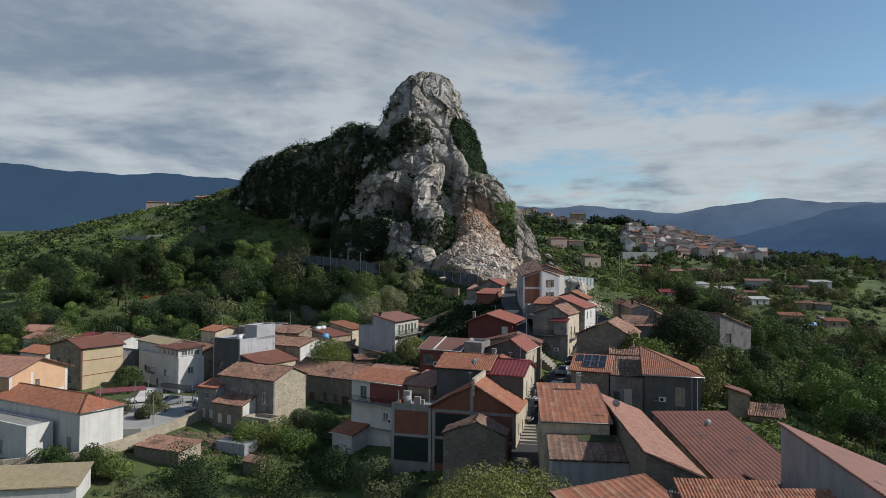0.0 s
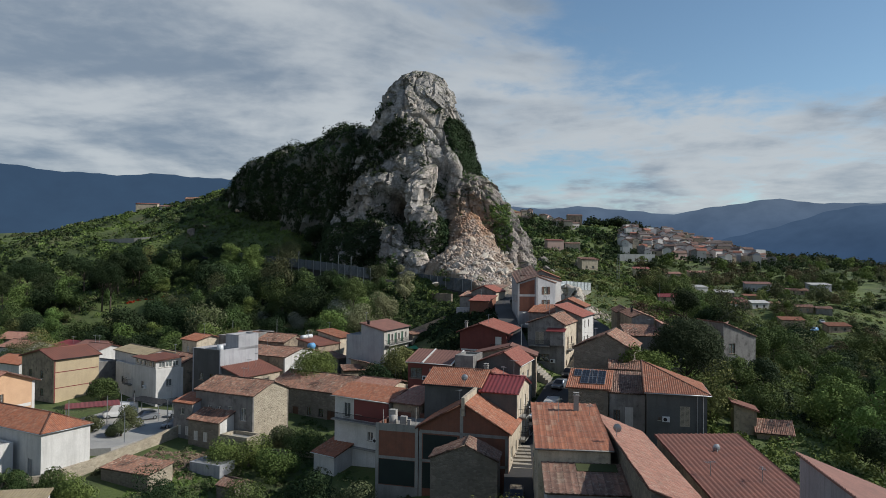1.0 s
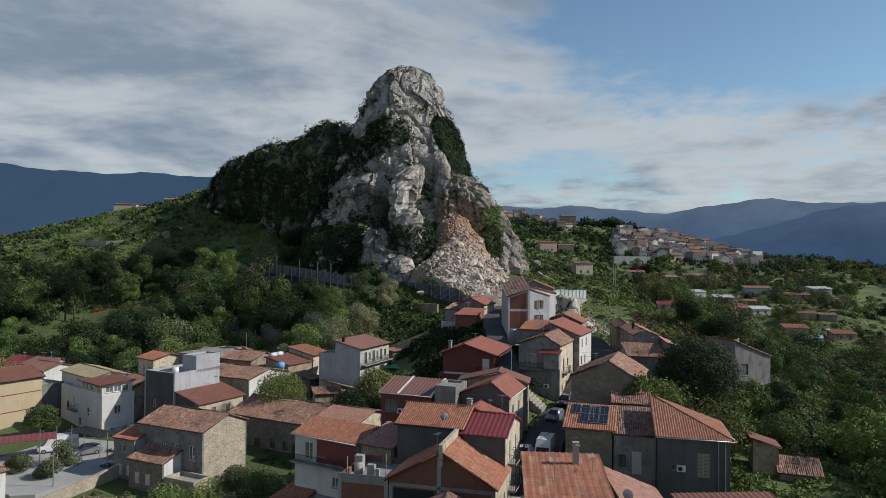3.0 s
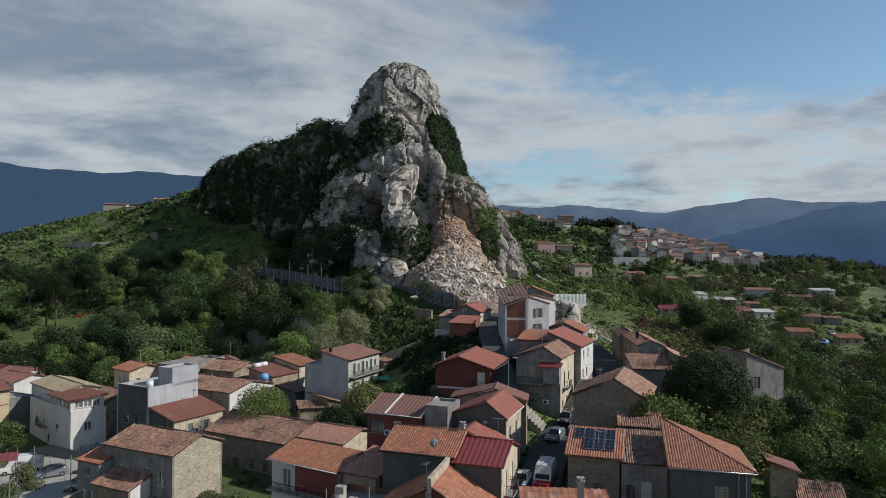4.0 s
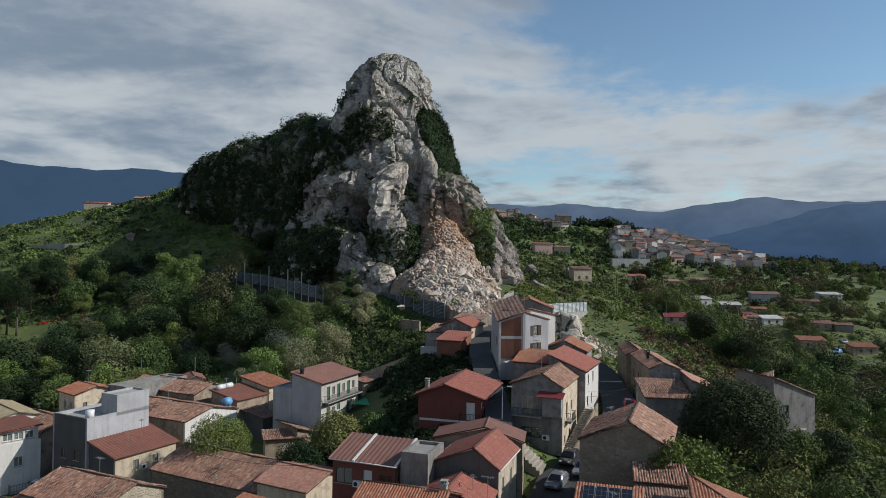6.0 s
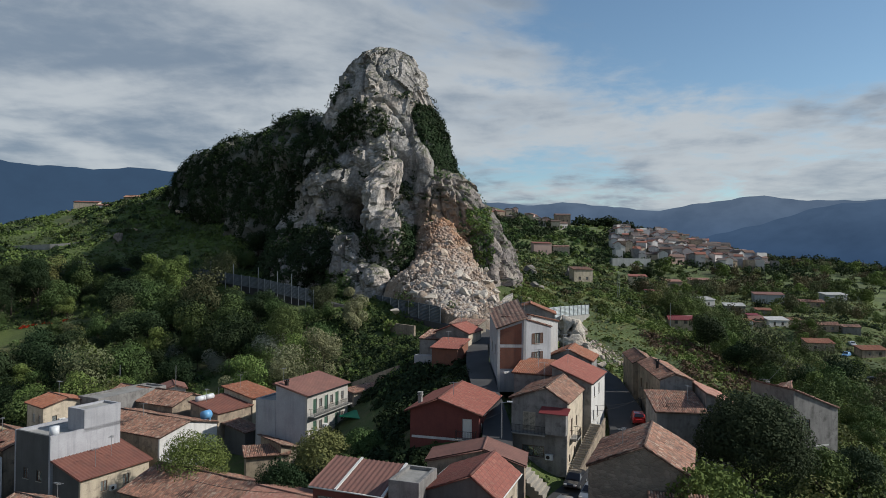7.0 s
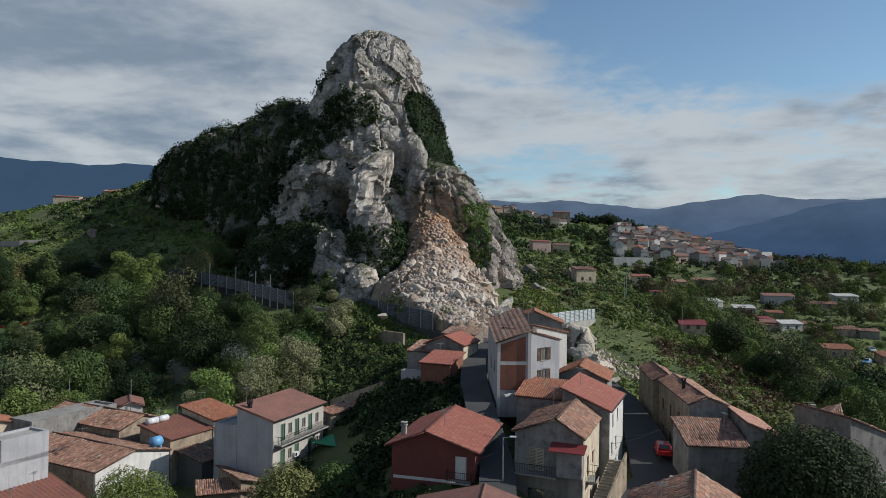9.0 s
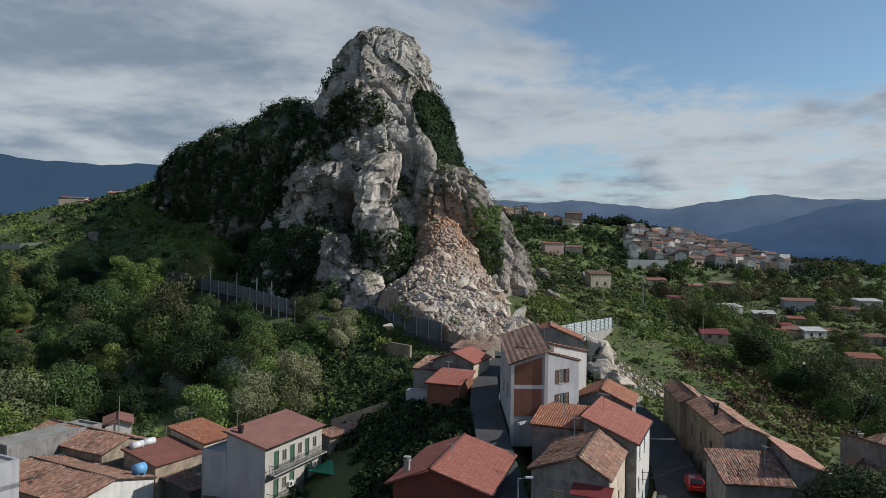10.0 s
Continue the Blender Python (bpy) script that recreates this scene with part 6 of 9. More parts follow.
h_ = house((25.4, 43.0), (28.4, 42.9), 10.6, 13.0, 22.3, "shed_r", 1.3, P_OLD, "orange", "narrow house with orange sloping tile roof", over=0.2)
h_ = house((26.1, 30.0), (35.0, 28.8), 24.8, 12.0, 24.6, "shed_r", 3.5, P_LILAC, "rib_mauve", "large pale house with long brown-mauve roof", over=0.25, l=row("w", (4.0, 14), 8.2, 0.8, 1.0) + row("w", (9, 18), 8.4, 0.9, 1.7, "n"))
h_ = house((9.8, 32.1), (17.0, 36.1), 7.2, 12.0, 24.8, "shed_f", 2.1, P_OLD, "rib_orange", "near house with orange-red ribbed tile roof", over=0.3)
h_ = house((15.3, 34.3), (22.0, 34.0), 7.0, 12.0, 24.7, "shed_f", 2.2, P_OLD, "orange", "near house with orange curved clay tiles", over=0.3)
h_ = house((22.35, 34.0), (26.0, 34.0), 6.4, 12.0, 24.6, "shed_f", 2.0, P_OLD, "orange", "small near house with orange clay tiles", over=0.2)
# house with solar panels, dark tiled link, dark green house
h_ = house(*front((15.8, 86.0), -17, 5.0), 4.9, 19.3, 27.9, "shed_f", 1.4, M_STONE, "orange", "stone house with orange tile roof carrying solar panels", over=0.35, f=[("s", 1.2, 4.4, 0.9, 1.6, "b"), ("w", 3.0, 4.8, 0.8, 1.2)], l=row("s", (3, 6), 4.6, 0.9, 1.6, "b"))
sl = math.atan2(1.4, 4.9)
for k, (i_, j_) in enumerate([(i_, j_) for j_ in (0, 1) for i_ in range(4)]):
    if (i_, j_) == (0, 0):
        continue
    c_ = Vector((0.35 + i_ * 1.05, 0.75 + j_ * 1.95, 0))
    z_ = 8.6 + 0.28 + c_.y * 1.4 / 4.9
    pan = part("solar_panel", py_mesh("solar_panel", box(0, 0, 0, 0.96, 2.0, 0.05), M_ZINC), h_, Matrix.Translation((c_.x, c_.y, z_)) @ pose(0, 0, 0, math.degrees(sl)), "dark blue solar panel in a metal frame")
    for a_ in range(2):
        for b_ in range(3):
            part("cell", py_mesh("cell", box(0.04 + a_ * 0.45, 0.04 + b_ * 0.65, 0.05, 0.47 + a_ * 0.45, 0.66 + b_ * 0.65, 0.054), M_SOLAR), pan)
h_ = house((20.75, 84.55), (25.0, 83.6), 6.0, 18.8, 27.55, "shed_f", 1.6, P_GREY, "brown", "grey plastered house with dark mossy tile roof", over=0.25, f=[("w", 0.9, 5.2, 0.8, 1.4), ("p", 2.4, 4.6, 1.0, 2.4, "w")])
h_ = house((24.35, 80.5), (30.95, 78.9), 8.2, 16.5, 28.25, "corner", 2.6, P_DARK, "orange", "dark green-grey house with orange tile roof rising to one corner", over=0.4, f=[("s", 4.3, 8.0, 1.15, 2.4, "b"), ("w", 1.4, 8.6, 0.25, 0.35)], trim=M_ZINC)
part("downpipe", py_mesh("downpipe", joined(tube((5.7, -0.1, 2), (5.7, -0.1, 11.8), 0.06), tube((6.35, -0.1, 2), (6.35, -0.1, 11.8), 0.06)), M_ZINC), h_)
house((43.0, 100.2), (46.0, 99.4), 3.6, 18.0, 22.2, "shed_r", 0.9, P_OLD, "rib_brown", "small shed with red-brown roof on the slope", name="shed")
house((45.6, 98.4), (50.0, 96.8), 3.2, 16.5, 19.4, "shed_f", 1.1, P_OLD, "old", "low shed with old tile roof on the slope", name="shed")
house((33.0, 83.0), (36.5, 82.2), 4.0, 15.5, 19.4, "shed_r", 0.8, P_OLD, "old", "low tiled outbuilding behind the dark house", name="shed")
# ivy-grown ruin
house(*front((18.6, 97.4), -22, 8.4), 9.0, 21.5, 31.6, "gable_v", 2.1, M_STONE, "old", "half-ruined rubble stone house overgrown with ivy", at=0.55, over=0.2, f=[("w", 6.4, 3.6, 0.9, 1.3)])
house((22.6, 91.9), (26.6, 91.0), 2.6, 20, 29.4, "shed_f", 0.7, M_STONE, "old", "small stone outhouse with broken roof", name="shed")
# old row along the upper street
h_ = house(*front((35.6, 129.6), -6, 4.2), 15.0, 25.0, 33.4, "gable_v", 0.75, P_OLD, "old", "old ochre row house with broken tile roof", over=0.2, at=0.45, walls={"f": P_GREY}, l=row("d", (2, 6, 10, 14), 0.9, 1.1, 2.2) + row("w", (2, 6, 10, 14), 5, 0.9, 1.5))
chimney(h_, 1.0, 6.5, 8.9, 1.0, 0.35, M_IRON)
h_ = house((32.8, 122.4), (38.7, 122.0), 5.6, 23.0, 30.7, "shed_f", 1.4, P_GREY, "old", "old house with sagging grey-brown tile roof", over=0.25)
h_ = house((39.2, 123.2), (42.8, 122.6), 9.0, 23.0, 31.4, "shed_r", 1.5, P_GREY, "pink", "grey house with pinkish sloping tile roof", over=0.25)
h_ = house((36.6, 145.4), (40.2, 144.9), 11.0, 27.0, 33.2, "gable_v", 0.9, P_OLD, "old", "old row house at the upper street", over=0.2)
h_ = house(*front((51.5, 125.4), 17, 7.2), 7.6, 23.0, 30.3, "shed_r", 2.6, P_GREY, "pink", "grey rendered house with lean roof among trees", over=0.2, f=[("w", 1.9, 4.2, 1.4, 1.9, "n"), ("p", 4.6, 2.5, 2.2, 0.2, "w")])
h_ = house(*front((47.6, 127.6), -26, 4.3), 11.0, 23.0, 30.3, "corner_r", 1.9, P_GREY, "old", "grey house with old tile roof rising to one corner among trees", over=0.25, l=row("w", (3, 7), 4.4, 0.9, 1.3))
chimney(h_, 1.4, 8.0, 8.4, 0.8, 0.35)
# concrete-fronted house, white house and roofs on the bend
h_ = house(*front((14.3, 117.9), -23, 6.5), 9.8, 24.8, 33.2, "gable_v", 1.5, P_GREY, "old", "old grey house with rotten balcony and patched roof", at=0.62, over=0.3, walls={"r": P_CREAM},
           f=[("s", 2.1, 4.9, 1.5, 2.1, "b"), ("w", 2.6, 1.9, 2.6, 1.3, "n")], r=[("B", 2.4, 4.0, 0.9, 2.1, "n"), ("w", 5.2, 4.6, 0.8, 1.3), ("w", 1.4, 1.2, 0.7, 1.0), ("d", 4.2, 0.4, 0.9, 2.0)])
part("balcony", py_mesh("balcony", box(0.2, -0.9, 4.55, 4.2, -0.003, 4.7), M_CONC), h_)
RAIL = part("railing", py_mesh("railing", joined(box(0.2, -0.88, 5.6, 4.2, -0.84, 5.64), *[box(x, -0.875, 4.7, x + 0.025, -0.85, 5.6) for x in np.arange(0.25, 4.2, 0.16)]), M_IRON), h_)
tagged(RAIL, kind="stuff")
part("lean_to", py_mesh("lean_to", joined(box(4.3, -1.15, 4.9, 6.6, -0.003, 7.3)), P_GREY), h_)
part("awning", py_mesh("awning", ([(3.6, -1.6, 7.35), (6.9, -1.6, 7.35), (6.9, 0.0, 7.8), (3.6, 0.0, 7.8), (3.6, -1.6, 7.27), (6.9, -1.6, 7.27), (6.9, 0.0, 7.72), (3.6, 0.0, 7.72)], [(0, 1, 2, 3), (4, 7, 6, 5), (0, 4, 5, 1), (1, 5, 6, 2), (2, 6, 7, 3), (3, 7, 4, 0)]), R_RED), h_)
h_ = house(*front((20.4, 125.9), -24, 5.0), 9.8, 25.0, 33.8, "shed_r", 1.9, P_GREY, "red", "white-sided house with smooth red tile roof", over=0.25, walls={"r": P_WHITE}, r=row("w", (2.0, 5.2), 6.8, 0.75, 1.3) + row("w", (1.5, 4.2), 3.9, 0.75, 1.3), trim=M_IRON)
h_ = house((15.9, 129.0), (20.7, 126.9), 4.6, 26.5, 34.3, "shed_f", 1.1, P_GREY, "orange", "low house with orange tile roof under the tall house", over=0.3)
h_ = house(*front((21.2, 137.2), -20, 6.8), 6.4, 26.5, 35.0, "gable_v", 1.5, P_GREY, "orange", "old house with orange tile roof on the bend", over=0.3)
# tall white house with brick panels
h_ = house((14.0, 132.6), (17.95, 132.75), 8.6, 31.0, 39.75, "tilt", 3.3, P_LILAC, "rib_old", "tall white house with exposed red brick panels", at=0.44, over=0.25, trim=M_WOOD,
           f=[("p", 1.85, 3.2, 3.0, 2.9, "n"), ("p", 1.85, 6.55, 3.0, 1.9, "n"), ("p", 1.95, 6.12, 3.8, 0.4, "w"), ("p", 0.2, 0, 0.36, 8.7, "w")], l=row("w", (3, 6), 5.0, 0.9, 1.3))
part("panel", py_mesh("panel", ([(0.35, -0.02, 8.44), (3.35, -0.02, 8.44), (3.35, -0.02, 9.5), (0.35, -0.02, 8.5), (0.35, 0.02, 8.44), (3.35, 0.02, 8.44), (3.35, 0.02, 9.5), (0.35, 0.02, 8.5)],
                                [(0, 1, 2, 3), (4, 7, 6, 5), (0, 4, 5, 1), (1, 5, 6, 2), (2, 6, 7, 3), (3, 7, 4, 0)]), M_BRICK), h_)
part("pilaster", py_mesh("pilaster", box(3.6, -0.14, 0, 3.98, 0.2, 10.05), P_WHITE), h_)
h_ = house(*front((17.98, 132.7), 40, 5.2), 4.6, 31.0, 39.7, "shed_r", 1.25, P_LILAC, "pink", "pale lilac wing of the tall house with brown shuttered windows", name="house_wing", over=0.12, trim=M_IRON,
           f=[*row("w", (2.3,), 3.9, 1.1, 1.5, "n"), *row("w", (2.3,), 6.5, 1.1, 1.5, "n")])
for z_ in (3.9, 6.5):
    for u_ in (1.13, 2.87):
        part("shutter", shutter_mesh(0.6, 1.5, "n"), h_, Matrix.Translation((u_, -0.05, z_)))
part("ledge", py_mesh("ledge", box(-4.6, -0.35, 3.05, 5.4, -0.003, 3.25), P_WHITE), h_)
house(*front((19.6, 139.0), 34, 5.4), 5.0, 31, 39.9, "shed_r", 1.1, P_WHITE, "orange", "white rear block of the tall house with orange tiled edge", over=0.15)
house(*front((16.6, 150.6), -9, 8.4), 5.0, 32, 40.4, "gable_v", 1.6, P_GREY, "orange", "grey gabled house with orange tile roof behind the tall house", at=0.52, over=0.25)
# red-roofed houses under the barrier
h_ = house((5.6, 150.6), (10.8, 148.4), 6.5, 30.5, 37.2, "gable_v", 1.2, P_GREY, "red", "small grey house with red tile roof", over=0.3, walls={"r": P_CREAM}, f=row("w", (1.4,), 2.6, 0.9, 1.2), r=row("w", (2, 4.6), 2.4, 0.8, 1.2))
h_ = house((5.0, 143.7), (8.8, 142.1), 5.0, 28.5, 35.5, "shed_f", 0.9, M_BRICK, "red", "small brick house with red tile roof", over=0.3)
h_ = house((3.0, 151.0), (6.5, 149.6), 5.0, 29.5, 36.0, "shed_f", 0.9, P_GREY, "old", "grey cottage below the road barrier", over=0.2, f=row("w", (2.6,), 2.8, 0.9, 1.2))
h_ = house((8.0, 159.0), (13.0, 157.0), 4.5, 33.0, 37.6, "shed_f", 0.6, M_STONE, "brown", "roofless-looking rubble stone ruin", over=0.1)
h_ = house((2.2, 147.8), (5.0, 146.7), 1.4, 28.0, 33.4, "flat", 0, P_LILAC, "old", "low pale garden wall and terrace", name="terrace", parapet=0.4)
# western edge
for p0, p1, d_, z0_, ze_, kd, rs, wm, lk, lb in (((-113, 214), (-96.5, 217.5), 9, 17.5, 22.6, "shed_f", 0.8, P_WHITE, "rib_red", "long low white house with dark red roof among trees"),
                                                 ((-128, 230), (-122, 231.5), 5, 18.5, 25.3, "shed_f", 0.6, P_OLD, "old", "small square old house by the wood"),
                                                 ((-106, 160), (-98, 157), 8, 16, 22.5, "gable_u", 1.3, P_WHITE, "pink", "white house with pinkish roof"), ((-97, 163), (-89, 160), 7, 16, 22.0, "shed_f", 1.0, P_WHITE, "rib_red", "white house with dark red sheet roof"),
                                                 ((-87, 158), (-80, 155), 7, 16.5, 23.0, "gable_u", 1.1, P_WHITE, "rib_mauve", "white house with mauve roof"), ((-116, 174), (-106, 171), 8, 16, 22.8, "gable_u", 1.3, P_WHITE, "pink", "pale house with tiled roof"),
                                                 ((-80, 146), (-74, 143), 7, 16.5, 24.0, "gable_u", 1.0, P_WHITE, "rib_mauve", "white house with low mauve roof"), ((-96, 143), (-88, 139), 7, 16, 21.6, "gable_u", 1.2, P_WHITE, "orange", "white cottage with orange roof")):
    house(p0, p1, d_, z0_, ze_, kd, rs, wm, lk, lb, f=row("w", (2, 4.6), 1.4, 0.9, 1.3, "w") + row("d", (6.4,), 0.1, 0.9, 2.0))
house((-56.5, 67.6), (-43.8, 70.4), 5.6, 11.5, 16.4, "shed_f", 0.9, P_WHITE, "pale", "low near house with straw-coloured tile roof", over=0.3, f=row("w", (8,), 1.5, 1, 1.1))
house((-44.6, 86.6), (-37.2, 83.6), 4.2, 13.2, 16.6, "shed_f", 0.5, M_STONE_P, "old", "low stone hut with old tile roof in the garden", name="hut", over=0.15, walls={"f": M_STONE})
house((-34.5, 90.5), (-29.8, 88.6), 3.0, 13.8, 16.4, "flat", 0, P_LILAC, "old", "small grey-blue metal garden hut", name="hut", parapet=0.05)
house((-28.5, 83.5), (-25.8, 82.2), 3.0, 13.2, 15.6, "gable_u", 0.6, M_STONE, "brown", "tiny stone garden hut with tile roof", name="hut", over=0.15)

# ---- streets, steps, walls ----
ROADS = []


def ribbon(name, pts, wide, mat, label, thick=1.2, kind="structure"):
    """A paved strip along (x, y, z) points, with its bedding below."""
    pts = [Vector(p) for p in pts]
    fine = []
    for a, b in zip(pts, pts[1:]):
        fine += [a.lerp(b, k / 6) for k in range(6)]
    fine.append(pts[-1])
    v = []
    for k, p in enumerate(fine):
        d = (fine[min(k + 1, len(fine) - 1)] - fine[max(k - 1, 0)])
        s = Vector((-d.y, d.x, 0)).normalized() * wide / 2
        v += [p + s, p - s, p + s - Vector((0, 0, thick)), p - s - Vector((0, 0, thick))]
        ROADS.append((p.x, p.y, wide / 2))
    f = []
    for k in range(len(fine) - 1):
        a, b = 4 * k, 4 * k + 4
        f += [(a, a + 1, b + 1, b), (a, b, b + 2, a + 2), (a + 1, a + 3, b + 3, b + 1)]
    f += [(0, 2, 3, 1), (len(v) - 4, len(v) - 3, len(v) - 1, len(v) - 2)]
    ob = new(name, py_mesh(name, (v, f), mat))
    return tagged(ob, label, name, kind=kind)


ribbon("road", [(7.4, 40, 16.0), (7.6, 55, 16.8), (8.2, 66, 18.2), (9.4, 78, 19.8), (12.6, 88, 21.3), (15.2, 98, 22.9), (18.6, 108, 24.3), (24.5, 115.5, 25.4), (30.2, 124.5, 26.6), (32.9, 137, 28.0), (34.0, 152, 29.5), (31.5, 164, 31.5)], 4.8, M_ASPH, "narrow dark asphalt village street")
ribbon("road", [(12.2, 113, 28.7), (12.7, 118, 29.6), (12.4, 124, 31.0), (12.0, 132, 32.6), (11.8, 140, 34.1), (12.4, 150, 35.3), (15.0, 160, 36.2)], 3.4, M_ASPH, "steep dark asphalt lane between houses", 3.0)
ribbon("road", [(-62, 111, 16.9), (-52, 107, 16.9), (-43, 112, 17.1), (-38, 122, 17.5), (-35, 132, 18.2)], 9.0, M_ASPH, "asphalt lane beside the car park")
lot_v = [(-63, 104.5, 16.98), (-50, 94.2, 16.98), (-47.3, 94.8, 16.98), (-41.5, 106, 17.0), (-46, 118, 17.1), (-58, 121.5, 17.1)]
lot = new("pavement", py_mesh("pavement", (lot_v + [(x, y, z - 1.4) for x, y, z in lot_v], [tuple(range(6))] + [(k, k + 6, (k + 1) % 6 + 6, (k + 1) % 6) for k in range(6)]), M_PAVE))
ROADS += [(-52, 97.5, 2.5), (-49.5, 96.5, 2.0), (-57, 101.5, 2.5), (-60, 106, 3.0)]
tagged(lot, "pale concrete car park surface", "car park", kind="structure")
for k in range(6):
    a = np.array([-61, 104]) + np.array([16.5, -6.5]) * k / 6
    ROADS += [(float(a[0] + 1.5 * j), float(a[1] + 3.5 * j), 3.5) for j in range(5)]


def stairs(name, a, b, n, wide, label, mat):
    a, b = Vector(a), Vector(b)
    d = Vector((b.x - a.x, b.y - a.y, 0))
    run = d.length / n
    yaw = math.degrees(math.atan2(d.y, d.x))
    root = base(name, pose(a.x, a.y, a.z, 0, 0, yaw), label, "stairs")
    rise_ = (b.z - a.z) / n
    for k in range(n):
        part("step", py_mesh("step", box(k * run, -wide / 2, k * rise_ - 1.2, (k + 1) * run + 0.03, wide / 2, (k + 1) * rise_), mat), root)
    ROADS.append(((a.x + b.x) / 2, (a.y + b.y) / 2, d.length / 2))
    return root


st = stairs("stairs", (20.9, 115.2, 24.9), (25.6, 123.0, 29.0), 23, 1.6, "steep outdoor stone stairs beside the old house", M_STEP)
part("rail_wall", py_mesh("rail_wall", ([(0, -1.0, -1.2), (9.1, -1.0, -1.2), (9.1, -1.0, 5.0), (0, -1.0, 1.0), (0, -0.8, -1.2), (9.1, -0.8, -1.2), (9.1, -0.8, 5.0), (0, -0.8, 1.0)], [(0, 1, 2, 3), (4, 7, 6, 5), (3, 2, 6, 7), (0, 3, 7, 4), (1, 5, 6, 2)]), P_OLD), st)
stairs("stairs", (17.4, 111.4, 24.3), (12.6, 113.6, 28.5), 12, 3.2, "broad pale stone steps up from the street", M_STEP)
stairs("stairs", (8.6, 72.0, 18.4), (9.6, 84.0, 20.9), 14, 2.2, "shallow pale steps beside the street", M_STEP)


def wall_run(name, pts, high, thick, mat, label, cat="wall"):
    root = base(name, Matrix.Identity(4), label, cat)
    for a, b in zip(pts, pts[1:]):
        d = math.hypot(b[0] - a[0], b[1] - a[1])
        v, f = box(0, -thick / 2, -1.2, d, thick / 2, high)
        v = [(x, y, z + (b[2] - a[2]) * x / d) for x, y, z in v]
        part("section", py_mesh("section", (v, f), mat), root, pose(a[0], a[1], a[2], 0, 0, math.degrees(math.atan2(b[1] - a[1], b[0] - a[0]))))
        ROADS.extend([(a[0] + (b[0] - a[0]) * k / 8, a[1] + (b[1] - a[1]) * k / 8, 0.6) for k in range(9)])
    return root


wall_run("garden_wall", [(-70, 76.5, 14.6), (-58, 79.0, 14.8), (-49.8, 82.4, 15.0), (-47.0, 89.2, 15.2), (-44.0, 96.6, 15.6), (-40.6, 105.0, 16.4)], 1.9, 0.45, M_STONE_P, "long pale rubble stone retaining wall below the car park")
wall_run("garden_wall", [(-25, 97, 15.4), (-18, 95.5, 15.6)], 1.0, 0.3, M_STONE_P, "low stone garden wall", "wall")
wall_run("kerb_wall", [(26.3, 113.6, 26.2), (29.3, 118.6, 26.6), (30.8, 121.6, 26.9)], 1.0, 0.35, M_CONC, "pale concrete parapet beside the street", "wall")


def barrier(pts, high, mat, label, post_every=4.0, tall=0.0):
    root = base("road_barrier", Matrix.Identity(4), label, "barrier")
    for a, b in zip(pts, pts[1:]):
        a, b = Vector(a), Vector(b)
        d = (b - a)
        n = max(1, round(d.length / post_every))
        for k in range(n):
            p, q = a.lerp(b, k / n), a.lerp(b, (k + 1) / n)
            L = math.hypot(q.x - p.x, q.y - p.y)
            rows_ = int(high / 0.3)
            for j in range(rows_):
                z0, z1 = high * j / rows_, high * (j + 1) / rows_ - 0.03
                v = [(0.06, -0.03, z0), (L - 0.06, -0.03, z0), (L - 0.06, -0.09, (z0 + z1) / 2), (0.06, -0.09, (z0 + z1) / 2), (0.06, -0.03, z1), (L - 0.06, -0.03, z1), (0.06, 0.03, z0), (L - 0.06, 0.03, z0), (0.06, 0.03, z1), (L - 0.06, 0.03, z1)]
                v = [(x, y, z + (q.z - p.z) * x / L) for x, y, z in v]
                part("slat", py_mesh("slat", (v, [(0, 1, 3, 2), (2, 3, 5, 4), (6, 8, 9, 7), (4, 5, 9, 8), (0, 6, 7, 1)]), mat), root, pose(p.x, p.y, p.z, 0, 0, math.degrees(math.atan2(q.y - p.y, q.x - p.x))))
            part("post", py_mesh("post", box(-0.08, -0.12, -1.5, 0.08, 0.08, high + 0.15 + (tall if k % 3 == 0 else 0)), M_ZINC), root, Matrix.Translation(p))
        ROADS.extend([(a.x + d.x * k / 10, a.y + d.y * k / 10, 1.5) for k in range(11)])
    part("post", py_mesh("post", box(-0.08, -0.12, -1.5, 0.08, 0.08, high + 0.15), M_ZINC), root, Matrix.Translation(pts[-1]))
    return root


barrier([(-13, 212, 36.4), (-2.6, 195.5, 35.6), (6.8, 184.0, 34.9)], 4.0, M_BARR, "dark blue-grey ribbed metal rockfall barrier")
barrier([(25.5, 178, 36.5), (34, 193, 36.2), (46, 217, 35.0)], 2.4, M_BARR2, "pale ribbed metal barrier beside the road")
wall_run("retaining_wall", [(25.5, 178, 34.0), (34, 193, 33.7), (46, 217, 32.5)], 2.45, 0.4, M_CONC, "grey concrete base below the pale barrier")
barrier([(-81.5, 256, 43.4), (-67.5, 245, 42.5), (-40.8, 220, 40.4), (-28.6, 203, 39.3), (-21.8, 194, 38.6)], 2.9, M_BARR, "long blue-grey metal barrier along the hillside road", 4.0, 2.6)
ribbon("road", [(-110, 262, 46.5), (-82, 259, 43.3), (-66, 248, 42.4), (-39, 223, 40.3), (-26, 206, 39.1), (-18, 200, 38.2), (-10, 203, 37.4), (5, 189, 35.6), (16, 174, 34.8), (26, 172, 34.6), (33, 186, 35.0)], 4.0, M_ASPH, "asphalt hillside road behind the barrier", 2.0)
ribbon("road", [(-118, 300, 54.6), (-122, 292, 53.2), (-132, 289, 52.2), (-150, 296, 51.4), (-166, 312, 52.5)], 3.6, M_CONC, "pale road bend on the hill", 2.0)
wall_run("garden_wall", [(-8.6, 156.8, 25.7), (-0.3, 151.4, 29.6)], 2.0, 0.4, P_OLD, "old plastered garden wall beside the balconied house")
